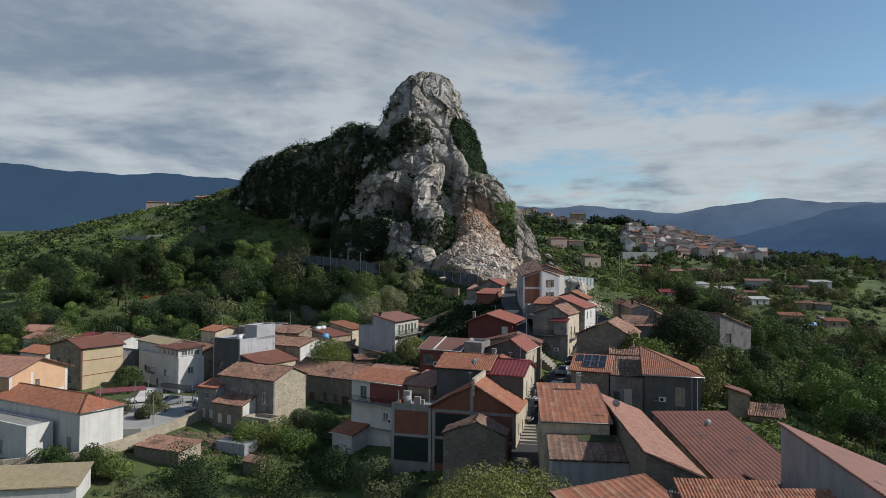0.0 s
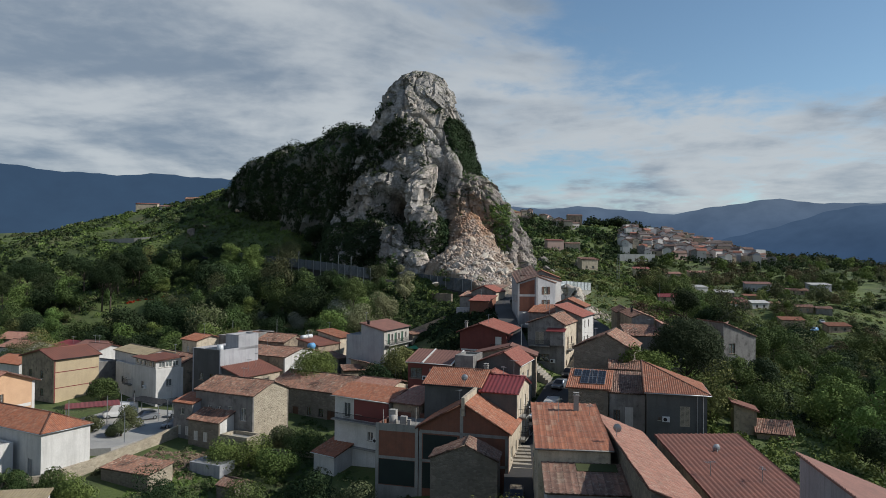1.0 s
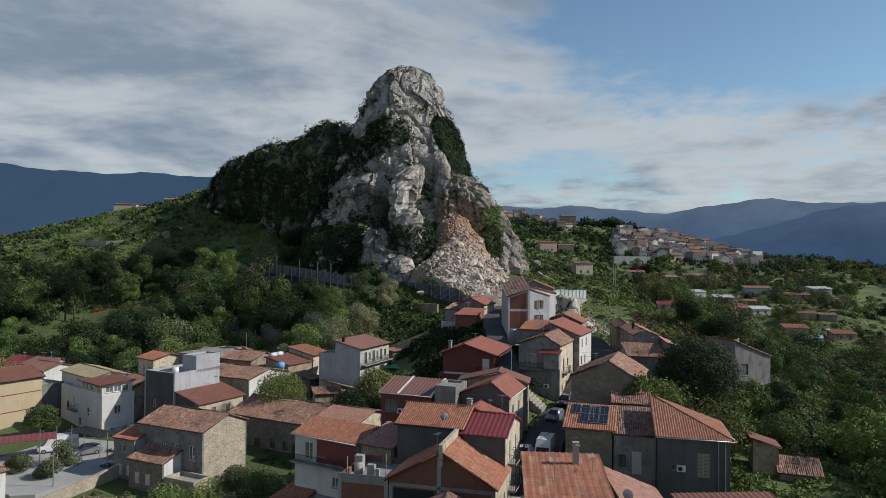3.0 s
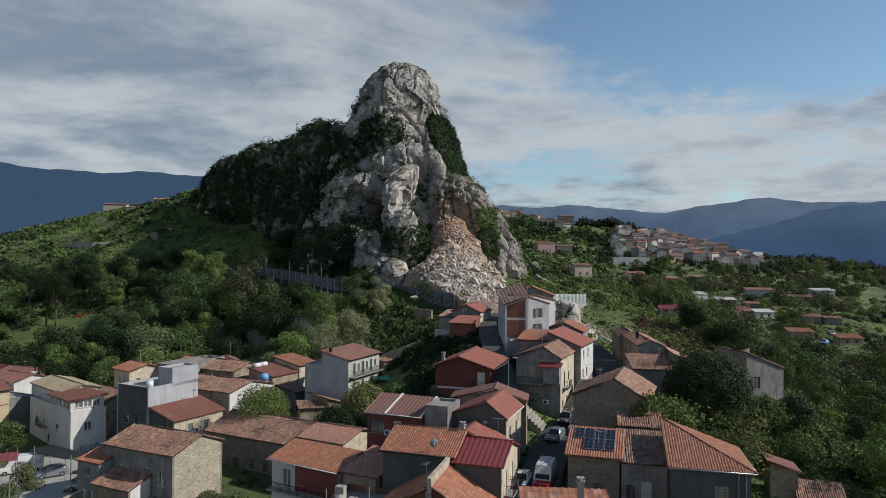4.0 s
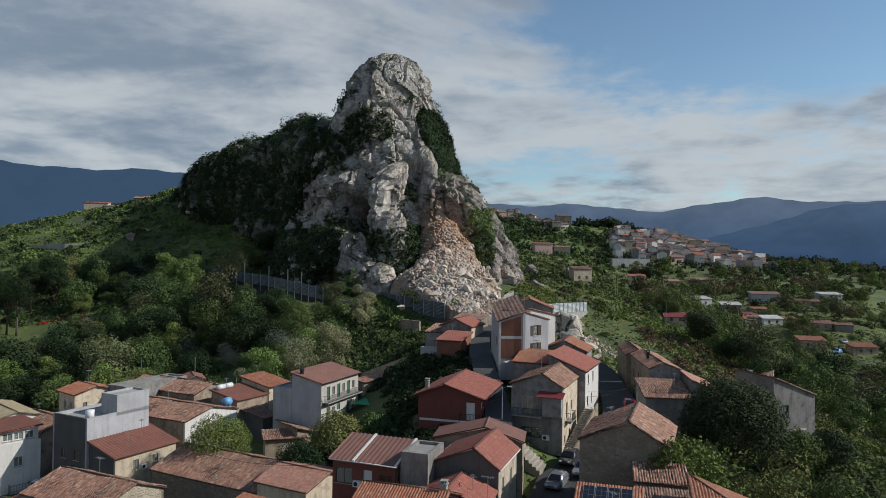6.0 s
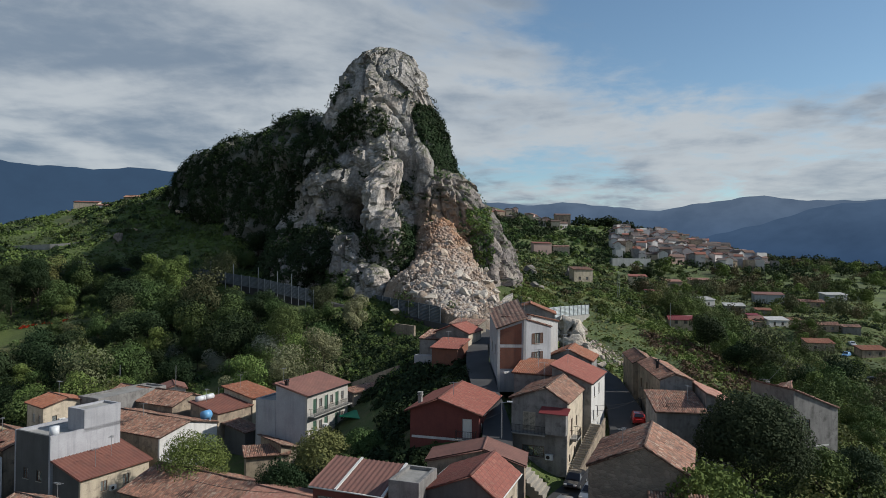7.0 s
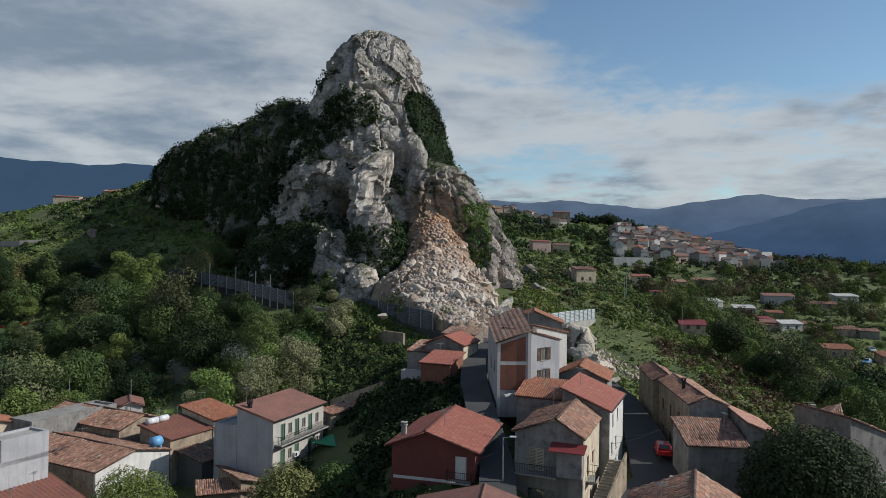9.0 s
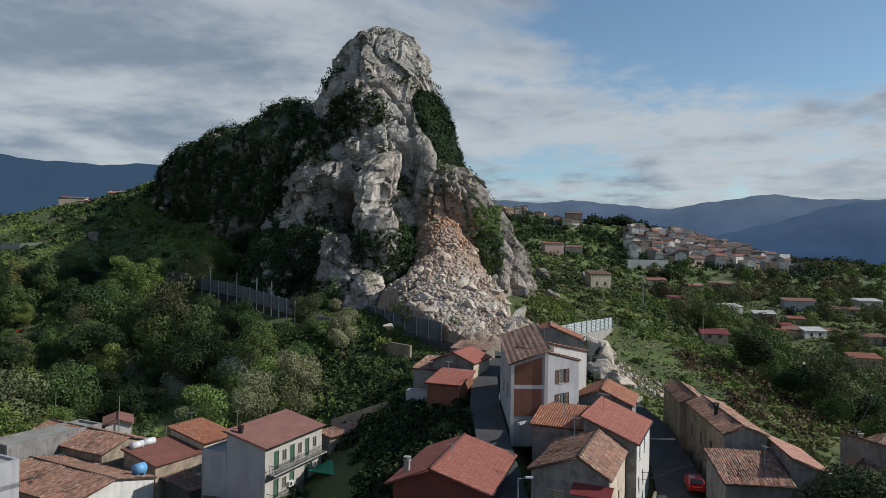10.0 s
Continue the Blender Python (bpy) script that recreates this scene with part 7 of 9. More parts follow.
wall_run("retaining_wall", [(-5, 186.5, 32.2), (1.5, 179.8, 32.2)], 3.0, 0.5, P_OLD, "old plastered wall end with ivy below the barrier")


def pole(x, y, z, tall, label="thin grey metal lamp post", arm=True, mat=None):
    root = base("street_lamp" if arm else "utility_pole", Matrix.Translation((x, y, z)), label, "lamp post" if arm else "pole", "poles")
    part("post", py_mesh("post", tube((0, 0, -0.5), (0, 0, tall), 0.09, 8, 0.05), mat or M_ZINC), root)
    if arm:
        part("arm", py_mesh("arm", tube((0, 0, tall - 0.05), (0.9, 0, tall + 0.1), 0.03), M_ZINC), root)
        part("lamp_head", py_mesh("lamp_head", box(0.6, -0.12, tall + 0.02, 1.2, 0.12, tall + 0.14), M_WPLAS), root)


for x, y, t in ((-56.5, 100.5, 6.0), (-52.3, 108.4, 5.2), (-50.8, 109.6, 5.0), (-54.2, 107.6, 5.0), (-46.8, 97.8, 5.2), (-43.2, 104.4, 5.6)):
    pole(x, y, ground_z(x, y), t, arm=False, label="thin rusty metal post in the car park")
pole(-61.2, 83.0, 14.6, 5.5, arm=False, label="thin grey pole beside the stone wall")
for x, y, t in ((-14.0, 118.0, 6.0), (-9.2, 124.0, 4.0), (62, 248, 9.0), (64.5, 255, 8.0), (72, 230, 7), (-40, 160, 8), (-52, 165, 8), (-30, 152, 6)):
    pole(x, y, ground_z(x, y), t, "thin grey utility pole among trees", False)
pole(12.9, 115.4, 29.0, 4.2)


def cable(a, b, sag, n=14):
    a, b = Vector(a), Vector(b)
    pts = [a.lerp(b, k / n) - Vector((0, 0, sag * 4 * (k / n) * (1 - k / n))) for k in range(n + 1)]
    ob = new("cable", py_mesh("cable", joined(*[tube(p, q, 0.022, 4) for p, q in zip(pts, pts[1:])]), M_IRON))
    tagged(ob, "thin dark cable strung across the street", "cable", "cables")


cable((10.9, 115.6, 31.2), (14.2, 119.0, 32.0), 0.2)
cable((10.2, 87, 25.0), (18.2, 92, 28.2), 0.5)
cable((10.2, 87, 24.4), (17.0, 84, 26.8), 0.4)
cable((25.6, 124.4, 31.0), (34, 128, 31.6), 0.4)
cable((-26.0, 118, 24.5), (-6.0, 100, 28.2), 0.8)
cable((17.4, 82.6, 27.2), (10.4, 78.0, 25.2), 0.5)
cable((25.2, 124, 30.4), (33.8, 131, 31.0), 0.5)
cable((40.0, 121, 30.8), (64, 150, 34.0), 1.0)
cable((9.0, 80, 22.8), (8.9, 70, 23.4), 0.3)

# ---- vehicles ----


def body_mesh(L, W_, prof, mat, name):
    """A shell from side-view heights: (x, low, high, half width low, half width high)."""
    v, f = [], []
    for x, lo, hi, wl_, wh in prof:
        mid = lo + (hi - lo) * 0.55
        v += [(x, -wl_, lo), (x, -wl_ * 1.03, mid), (x, -wh, hi), (x, wh, hi), (x, wl_ * 1.03, mid), (x, wl_, lo)]
    n = len(prof)
    for k in range(n - 1):
        for j in range(6):
            a, b = 6 * k + j, 6 * k + (j + 1) % 6
            f.append((a, b, b + 6, a + 6))
    f += [tuple(range(6))[::-1], tuple(range(6 * (n - 1), 6 * n))]
    return py_mesh(name, (v, f), mat)


def wheel_mesh(r):
    return py_mesh("wheel", tube((0, -0.1, 0), (0, 0.1, 0), r, 16), M_TYRE, False)


def rim_mesh(r):
    return py_mesh("rim", tube((0, -0.105, 0), (0, 0.105, 0), r * 0.6, 12), M_ZINC)


def car(x, y, z, yaw, paint, label, sort="car", top=None, stripe=None):
    van, truck = sort == "van", sort == "truck"
    L, w = (5.4, 0.98) if van or truck else (4.1, 0.86)
    tall = 2.4 if van else 2.6 if truck else 1.48
    root = base("van" if van else "truck" if truck else "car", pose(x, y, z, 0, 0, yaw), label, "van" if van else "truck" if truck else "car", "parked vehicles")
    if van or truck:
        belt = 1.15
        prof = [(0, 0.4, 0.95, w * 0.9, w * 0.86), (0.25, 0.3, 1.05, w, w * 0.92), (0.9, 0.28, belt, w, w * 0.95), (L - 0.1, 0.3, belt, w, w * 0.95), (L, 0.4, belt - 0.05, w * 0.96, w * 0.9)]
        cab = [(0.85, belt, belt + 0.04, w * 0.95, w * 0.9), (1.65, belt, tall, w * 0.95, w * 0.84), (L - 0.15, belt, tall, w * 0.95, w * 0.86), (L - 0.02, belt, tall - 0.1, w * 0.95, w * 0.84)]
        glass_ = [box(2.0, -w * 0.955, 1.35, 2.9, w * 0.955, 1.95)]
        screen = ([(0.95, -w * 0.8, 1.25), (0.95, w * 0.8, 1.25), (1.6, w * 0.72, tall - 0.25), (1.6, -w * 0.72, tall - 0.25)], [(0, 1, 2, 3)])
        screen = ([(px_ - 0.06, py_, pz_ + 0.03) for px_, py_, pz_ in screen[0]], screen[1])
        rear = box(L - 0.06, -w * 0.7, 1.4, L + 0.012, w * 0.7, tall - 0.4)
    else:
        belt = 0.86
        prof = [(0, 0.35, 0.62, w * 0.85, w * 0.8), (0.2, 0.25, 0.72, w * 0.97, w * 0.9), (1.05, 0.22, belt, w, w * 0.94), (2.4, 0.22, belt + 0.02, w, w * 0.95), (L - 0.2, 0.26, belt + 0.04, w * 0.98, w * 0.92), (L, 0.4, belt - 0.08, w * 0.88, w * 0.84)]
        cab = [(0.95, belt - 0.02, belt + 0.02, w * 0.93, w * 0.88), (1.7, belt - 0.02, tall - 0.04, w * 0.93, w * 0.72), (2.4, belt - 0.02, tall, w * 0.93, w * 0.73), (3.3, belt - 0.02, tall - 0.06, w * 0.93, w * 0.72), (L - 0.18, belt - 0.02, belt + 0.12, w * 0.92, w * 0.86)]
        glass_ = [box(1.75, -w * 0.9, belt + 0.1, 2.45, w * 0.9, tall - 0.18), box(2.55, -w * 0.9, belt + 0.1, 3.2, w * 0.9, tall - 0.2)]
        screen = ([(1.0, -w * 0.78, belt + 0.09), (1.0, w * 0.78, belt + 0.09), (1.62, w * 0.64, tall - 0.08), (1.62, -w * 0.64, tall - 0.08)], [(0, 1, 2, 3)])
        screen = ([(px_ - 0.05, py_, pz_ + 0.03) for px_, py_, pz_ in screen[0]], screen[1])
        rear = ([(3.42, -w * 0.64, tall - 0.1), (3.42, w * 0.64, tall - 0.1), (L - 0.16, w * 0.76, belt + 0.2), (L - 0.16, -w * 0.76, belt + 0.2)], [(0, 1, 2, 3)])
        rear = ([(px_ + 0.03, py_, pz_ + 0.03) for px_, py_, pz_ in rear[0]], rear[1])
    part("body", body_mesh(L, w, prof, paint, "body"), root)
    cabin = part("cabin", body_mesh(L, w, cab, top or paint, "cabin"), root)
    for g in (*glass_, screen, rear):
        part("window", py_mesh("window", g, M_SOLAR), cabin, None, "dark tinted glass")
    if stripe:
        part("stripe", py_mesh("stripe", box(0.3, -w * 1.04, 0.62, L - 0.1, w * 1.04, 0.78), stripe), root)
    for sx in (0.8, L - 0.85):
        for sy in (-w + 0.08, w - 0.08):
            wh = part("wheel", wheel_mesh(0.32), root, Matrix.Translation((sx, sy, 0.32)))
            part("rim", rim_mesh(0.32), wh)
    for sy in (-1, 1):
        part("headlight", py_mesh("headlight", box(-0.01, sy * w * 0.62 - 0.16, 0.52, 0.16, sy * w * 0.62 + 0.16, 0.68), M_LAMPW), root)
        part("tail_light", py_mesh("tail_light", box(L - 0.12, sy * w * 0.72 - 0.1, 0.62, L + 0.015, sy * w * 0.72 + 0.1, 0.86), M_LAMPR), root)
    return root


car(14.0, 91.8, 22.0, 72, M_CRED, "red and white rescue van parked in the street", "truck", M_CWHITE)
car(11.7, 92.6, 22.0, 72, M_CWHITE, "white car with pale blue stripe parked in the street", stripe=M_CBLUE)
car(17.2, 105.2, 23.9, 60, M_CGREY, "grey car parked in the shaded street")
car(19.8, 111.0, 24.8, 62, M_CDARK, "dark car parked in the shaded street")
car(20.7, 107.6, 24.6, 60, M_CGREY, "small silver car parked beside the wall")
car(33.4, 132.6, 27.5, 258, M_CRED, "red car parked on the upper street")
car(8.6, 62.0, 17.8, 84, M_CWHITE, "white car at the foot of the street")
car(7.4, 68.5, 18.5, 84, M_CDARK, "dark car parked in the street shade")
car(-57.2, 112.2, 17.05, 30, M_CWHITE, "white estate car in the car park", "van")
car(-51.4, 110.6, 17.05, 40, M_CGREY, "grey car in the car park")
for k, (x, y, a, m_) in enumerate(((-46.9, 113.6, 20, M_CWHITE), (-45.6, 116.4, 20, M_CDARK), (-45.0, 119.0, 15, M_CWHITE), (-44.2, 108.6, 25, M_CDARK), (-43.4, 110.8, 20, M_CDARK), (-44.8, 106.0, 25, M_CGREY), (-47.8, 121.4, 100, M_CWHITE))):
    car(x, y, 17.12, a, m_, "%s car parked beside the lane" % {M_CWHITE: "white", M_CDARK: "dark", M_CGREY: "silver"}[m_])

ROADS += [(33.5 + 11 * k / 8, 184 - 16 * (k / 8) ** 2 - 2 * j, 3.0) for k in range(9) for j in (0, 1, 2)]
ROADS += [(-104, 208, 5), (-96, 209, 5), (-98, 202, 5), (-106, 201, 4.5), (-112, 208, 4), (-95, 196, 3), (-101, 195, 3)]
ROADS += [(-6.2, 141.0, 4.2), (-4.6, 135.0, 3.4), (-3.4, 130.5, 2.4)]
# lean-to roofs and awnings
for x, y, z, w, d, a, mat, lb in ((-57.5, 109.5, 19.9, 8.0, 4.5, 28, R_RED, "dark red carport roof on posts"), (-50.0, 113.8, 19.8, 8.5, 3.2, -30, M_IRON, "dark flat carport roof on posts"), (-6.0, 141.0, 25.8, 4.6, 3.6, 66, M_GREEN_T, "bright green tarpaulin canopy")):
    root = base("canopy", pose(x, y, z, 0, 0, a), lb, "canopy")
    part("sheet", py_mesh("sheet", ([(-w / 2 + w * k / 24, sy * d / 2, 0.05 * (k % 2) + zz) for zz in (0.06, 0.0) for sy in (-1, 1) for k in range(25)],
                                       [(k, k + 1, k + 26, k + 25) for k in range(24)] + [(50 + k, 75 + k, 76 + k, 51 + k) for k in range(24)] + [(k, 50 + k, 51 + k, k + 1) for k in range(24)]), mat), root)
    for sx in (-1, 1):
        for sy in (-1, 1):
            part("post", py_mesh("post", tube((sx * (w / 2 - 0.2), sy * (d / 2 - 0.2), ground_z(x, y) - z - 0.2), (sx * (w / 2 - 0.2), sy * (d / 2 - 0.2), 0), 0.05), M_ZINC), root)

# ---- hillside sheds, far village ----
SPREAD = random.Random(11)
for x, y, w, d, h, a, lk, wm, lb in ((59, 298, 7.5, 5, 4.6, 12, "old", P_CREAM, "small cream farmhouse with old tile roof"), (104, 381, 8.5, 6, 4.2, -8, "red", P_CREAM, "cream cottage with red roof on the slope"), (126, 395, 10, 5, 3.2, 4, "pink", P_OLD, "low house with pinkish roof on the slope"),
                                     (143, 404, 11, 5, 3.4, -3, "pink", P_OLD, "long low house with pinkish roof on the slope"), (116, 327, 10, 5, 3.0, 14, "rib_pale", P_WHITE, "white farm shed with pale sheet roof"), (127, 322, 8, 4, 2.8, -6, "rib_pale", P_GREY, "open shed with pale sheet roof"),
                                     (155, 355, 13, 5, 4.0, -8, "rib_mauve", P_LILAC, "long grey farm building on the slope"), (199, 374, 12, 5, 3.4, 8, "rib_pale", P_LILAC, "low pale shed beside the meadow"), (175, 352, 11, 3, 2.2, 0, "old", P_OLD, "low stone outbuilding on the slope"),
                                     (72, 231, 6.5, 3, 2.0, -5, "rib_red", P_OLD, "dark red hut on the slope"), (130, 291, 8, 4, 2.6, 8, "rib_pale", P_WHITE, "hut with white sheet roof among trees"), (124, 294, 5, 4, 2.6, -12, "rib_mauve", P_GREY, "grey hut among trees"),
                                     (129, 263, 8.5, 5, 2.8, -8, "orange", P_OLD, "hut with orange tile roof among trees"), (146, 261, 9, 4, 2.6, 4, "orange", P_OLD, "low orange-roofed hut among trees"), (148, 290, 7, 4, 2.6, -10, "old", P_OLD, "old tiled hut among bushes"), (86, 200, 7, 5, 2.6, -10, "old", P_OLD, "low hut with brown roof above the yard"),
                                     (66, 449, 11, 7, 6, 8, "red", P_FARPINK, "pink house with red roof below the ridge"), (80, 463, 10, 7, 5, -6, "old", P_CREAM, "cream house with old roof below the ridge"), (-187, 409, 12, 8, 6.5, 14, "red", P_CREAM, "cream house with red roof on the western ridge"), (-196, 414, 9, 7, 3.5, 10, "old", P_OLD, "low old house on the western ridge"), (-206, 420, 9, 6, 3, 5, "red", P_OLD, "low red-roofed house on the ridge"),
                                     (-160, 378, 10, 6, 3.2, 8, "rib_mauve", P_WHITE, "white flat house on the western ridge"), (-139, 361, 7, 5, 3.0, -6, "old", P_OLD, "small brown stone hut on the ridge crest")):
    z = ground_z(x, y)
    ROADS.extend([(x + w / 2 - 0.4 * q_, y - q_, 4.5) for q_ in (5, 12)] if 225 < y < 400 and x > 50 else [])
    house((x, y), along((x, y), a, w), d, z - 1.0, z + h, "shed_f" if w > 7 else "gable_u", 0.9, wm, lk, lb, over=0.3, group="hillside buildings", f=row("w", (w * 0.3, w * 0.7), 1.8, 1.0, 1.1))


# allotment huts and parked cars among the trees of the eastern slope
for k in range(10):
    x, y = SPREAD.uniform(88, 168), SPREAD.uniform(225, 345)
    z, w = ground_z(x, y), SPREAD.choice((3.5, 4.5, 6.0, 7.5))
    look_, word = SPREAD.choice((("rib_red", "dark red"), ("rib_mauve", "brown"), ("orange", "orange"), ("old", "old tiled"), ("pale", "pale")))
    house((x, y), along((x, y), SPREAD.uniform(-15, 20), w), SPREAD.choice((3.0, 4.0)), z - 1.0, z + SPREAD.uniform(2.0, 2.8), "shed_f", 0.6, SPREAD.choice((P_WHITE, P_GREY, P_OLD)), look_, "small allotment hut with %s roof among trees" % word, name="hut", over=0.25, group="hillside buildings")
for k in range(9):
    x, y = SPREAD.uniform(95, 150), SPREAD.uniform(225, 300)
    ROADS.append((x, y, 3.0))
    paint, word = SPREAD.choice(((M_CWHITE, "white"), (M_CDARK, "dark"), (M_CGREY, "silver"), (M_CBLUE, "blue")))
    car(x, y, ground_z(x, y) + 0.05, SPREAD.uniform(0, 360), paint, "%s car parked among trees on the slope" % word)


@functools.lru_cache(maxsize=None)
def plain_house(w, d, h, rise, wm, rm):
    """Wall and roof of a small house; with no rise a flat terrace behind a parapet."""
    if rise == 0:
        body = py_mesh("wall", joined(box(0, 0, -5, w, d, h), box(0, 0, h, w, 0.25, h + 0.8), box(0, d - 0.25, h, w, d, h + 0.8), box(0, 0.25, h, 0.25, d - 0.25, h + 0.8), box(w - 0.25, 0.25, h, w, d - 0.25, h + 0.8)), wm)
        return body, py_mesh("roof", box(0.25, 0.25, h + 0.004, w - 0.25, d - 0.25, h + 0.08), M_CONC)
    body = py_mesh("wall", ([(0, 0, -5), (w, 0, -5), (w, d, -5), (0, d, -5), (0, 0, h), (w, 0, h), (w, d, h), (0, d, h), (0, d / 2, h + rise), (w, d / 2, h + rise)], [(0, 1, 5, 4), (1, 2, 6, 9, 5), (2, 3, 7, 6), (3, 0, 4, 8, 7)]), wm)
    o = 0.35
    roof = py_mesh("roof", ([(-o, -o, h - 0.1), (w + o, -o, h - 0.1), (w + o, d / 2, h + rise + 0.1), (-o, d / 2, h + rise + 0.1), (-o, d + o, h - 0.1), (w + o, d + o, h - 0.1),
                             (-o, -o, h + 0.1), (w + o, -o, h + 0.1), (w + o, d / 2, h + rise + 0.35), (-o, d / 2, h + rise + 0.35), (-o, d + o, h + 0.1), (w + o, d + o, h + 0.1)],
                            [(0, 3, 2, 1), (3, 4, 5, 2), (6, 7, 8, 9), (9, 8, 11, 10), (0, 1, 7, 6), (4, 10, 11, 5), (0, 6, 9, 3), (3, 9, 10, 4), (1, 2, 8, 7), (2, 5, 11, 8)]), rm)
    return body, roof


# dark plate on the wall in place of an opening, indoor shade painted on
FAR_WIN = py_mesh("window", box(-0.4, -0.06, 0, 0.4, 0.02, 1.2), M_DARKIN)


FAR_REST = []


def far_house(x, y, a, w, d, h, wm, rm, label, wins=4, rise=1.0, apart=True):
    z = ground_z(x, y)
    if not apart:
        m = np.array(pose(x, y, z, 0, 0, a))
        for me in plain_house(w, d, h, rise, wm, rm):
            v = np.array([q.co for q in me.vertices]) @ m[:3, :3].T + m[:3, 3]
            FAR_REST.append((v, [list(q.vertices) for q in me.polygons], me.materials[0]))
        return
    root = base("house", pose(x, y, z, 0, 0, a), label, "house", "far village houses")
    body, roof = plain_house(w, d, h, rise, wm, rm)
    part("wall", body, root)
    part("roof", roof, root)
    turn = a > 45
    for k in range(wins):
        if turn:
            m = pose(0, d * (0.25 + 0.25 * (k % 3)), 1.2 + 2.8 * (k // 3), 0, 0, -90)
        else:
            m = Matrix.Translation((w * (0.22 + 0.28 * (k % 3)), 0, 1.2 + 3.0 * (k // 3)))
        part("window", FAR_WIN, root, m)


walls_ = [P_PALE, P_WHITE, P_CREAM, P_WHITE, P_FARPINK, P_CREAM2, P_OLD, P_LILAC, P_GREY, P_PALE]
roofs_ = [R_FAR, R_FAR2, R_FAR2, R_FAR3, R_FAR]
for k in range(470):
    t = SPREAD.random()
    y = 470 + 130 * SPREAD.random() ** 0.9
    x = 0.262 * (y - 20) + 3 + t * 0.24 * (y - 20) * (1 - 0.35 * (y - 470) / 120)
    if noise.noise(Vector((x * 0.03, y * 0.03, 4.0))) < -0.22:
        continue
    turned = SPREAD.random() < 0.45
    far_house(x, y, SPREAD.uniform(70, 112) if turned else SPREAD.uniform(-26, 24), SPREAD.choice((4.2, 5.2, 6.4, 8.5)), SPREAD.choice((4.5, 5.5)), SPREAD.choice((3.2, 4.2, 5.6, 7.4)), SPREAD.choice(walls_), SPREAD.choice(roofs_),
              SPREAD.choice(("small plastered house of the far hill village", "tiled house of the distant hill village")), SPREAD.choice((1, 2, 3)), SPREAD.choice((0.8, 1.1, 1.4, 0.0)), y < 515)
for k in range(30):
    t = SPREAD.random()
    x, y = 47 + 60 * t ** 1.3, 572 + 26 * SPREAD.random()
    far_house(x, y, SPREAD.uniform(-20, 100), SPREAD.choice((4.5, 5.5, 7)), SPREAD.choice((4.5, 5.5)), SPREAD.choice((3.4, 4.5, 6)), SPREAD.choice((P_OLD, P_GREY, P_CREAM, P_FARPINK, P_PALE)), SPREAD.choice(roofs_), "old house on the far ridge", SPREAD.choice((2, 3)), SPREAD.choice((0.8, 1.2)))
me = bpy.data.meshes.new("far_houses")
fv, ff, fm, mats = [], [], [], []
for v, f, m in FAR_REST:
    if m not in mats:
        mats.append(m)
    ff += [[k + len(fv) for k in q] for q in f]
    fm += [mats.index(m)] * len(f)
    fv += v.tolist()
me.from_pydata(fv, [], ff)
for m in mats:
    me.materials.append(m)
me.polygons.foreach_set("material_index", fm)
tagged(new("far_houses", me), "crowded small plastered houses of the far hill village", "houses", kind="stuff")
far_house(105.5, 596, 0, 12, 10, 9.5, P_OLD, R_FAR, "square old tower house on the far ridge", 6)
fw = new("far_terrace_wall", py_mesh("far_terrace_wall", box(0, 0, -3, 24, 6, 5.2), P_WHITE))
fw.matrix_basis = pose(116, 459, ground_z(124, 459), 0, 0, 4)
tagged(fw, "long white retaining wall below the far village", "wall", kind="structure")

# ---- plants ----
FB = np.array(FOOT)
RB = np.array(ROADS)


def clear(x, y, room):
    """Whether plants may stand at these places."""
    x, y = np.asarray(x, float), np.asarray(y, float)
    ok = np.ones(len(x), bool)
    for cx, cy, hw, hd, c, s in FB:
        dx, dy = x - cx, y - cy
        ok &= ~((np.abs(dx * c + dy * s) < hw + room) & (np.abs(-dx * s + dy * c) < hd + room))
    for rx, ry, rr in RB:
        ok &= (x - rx) ** 2 + (y - ry) ** 2 > (rr + room) ** 2
    rk = (((x + 65) * -0.73 + (y - 308) * 0.68) ** 2 < 66 ** 2) & (np.abs((x + 65) * 0.68 + (y - 308) * 0.73) < 13)
    rk |= ((x + 12) / 33) ** 2 + ((y - 258) / 42) ** 2 < 1
    rk |= ((x - 15) / 16) ** 2 + ((y - 236) / 24) ** 2 < 1
    rk |= (np.abs((x - 8.2) / (6 + 10 * np.clip((222 - y) / 38, 0, 1))) < 1) & (y > 182) & (y < 224)
    return ok & ~rk


def lobes(n, spread, flat, rs):
    c = rs.normal(size=(n, 3)) * (spread, spread, spread * flat)
    return c, 0.45 + 0.3 * rs.rand(n)


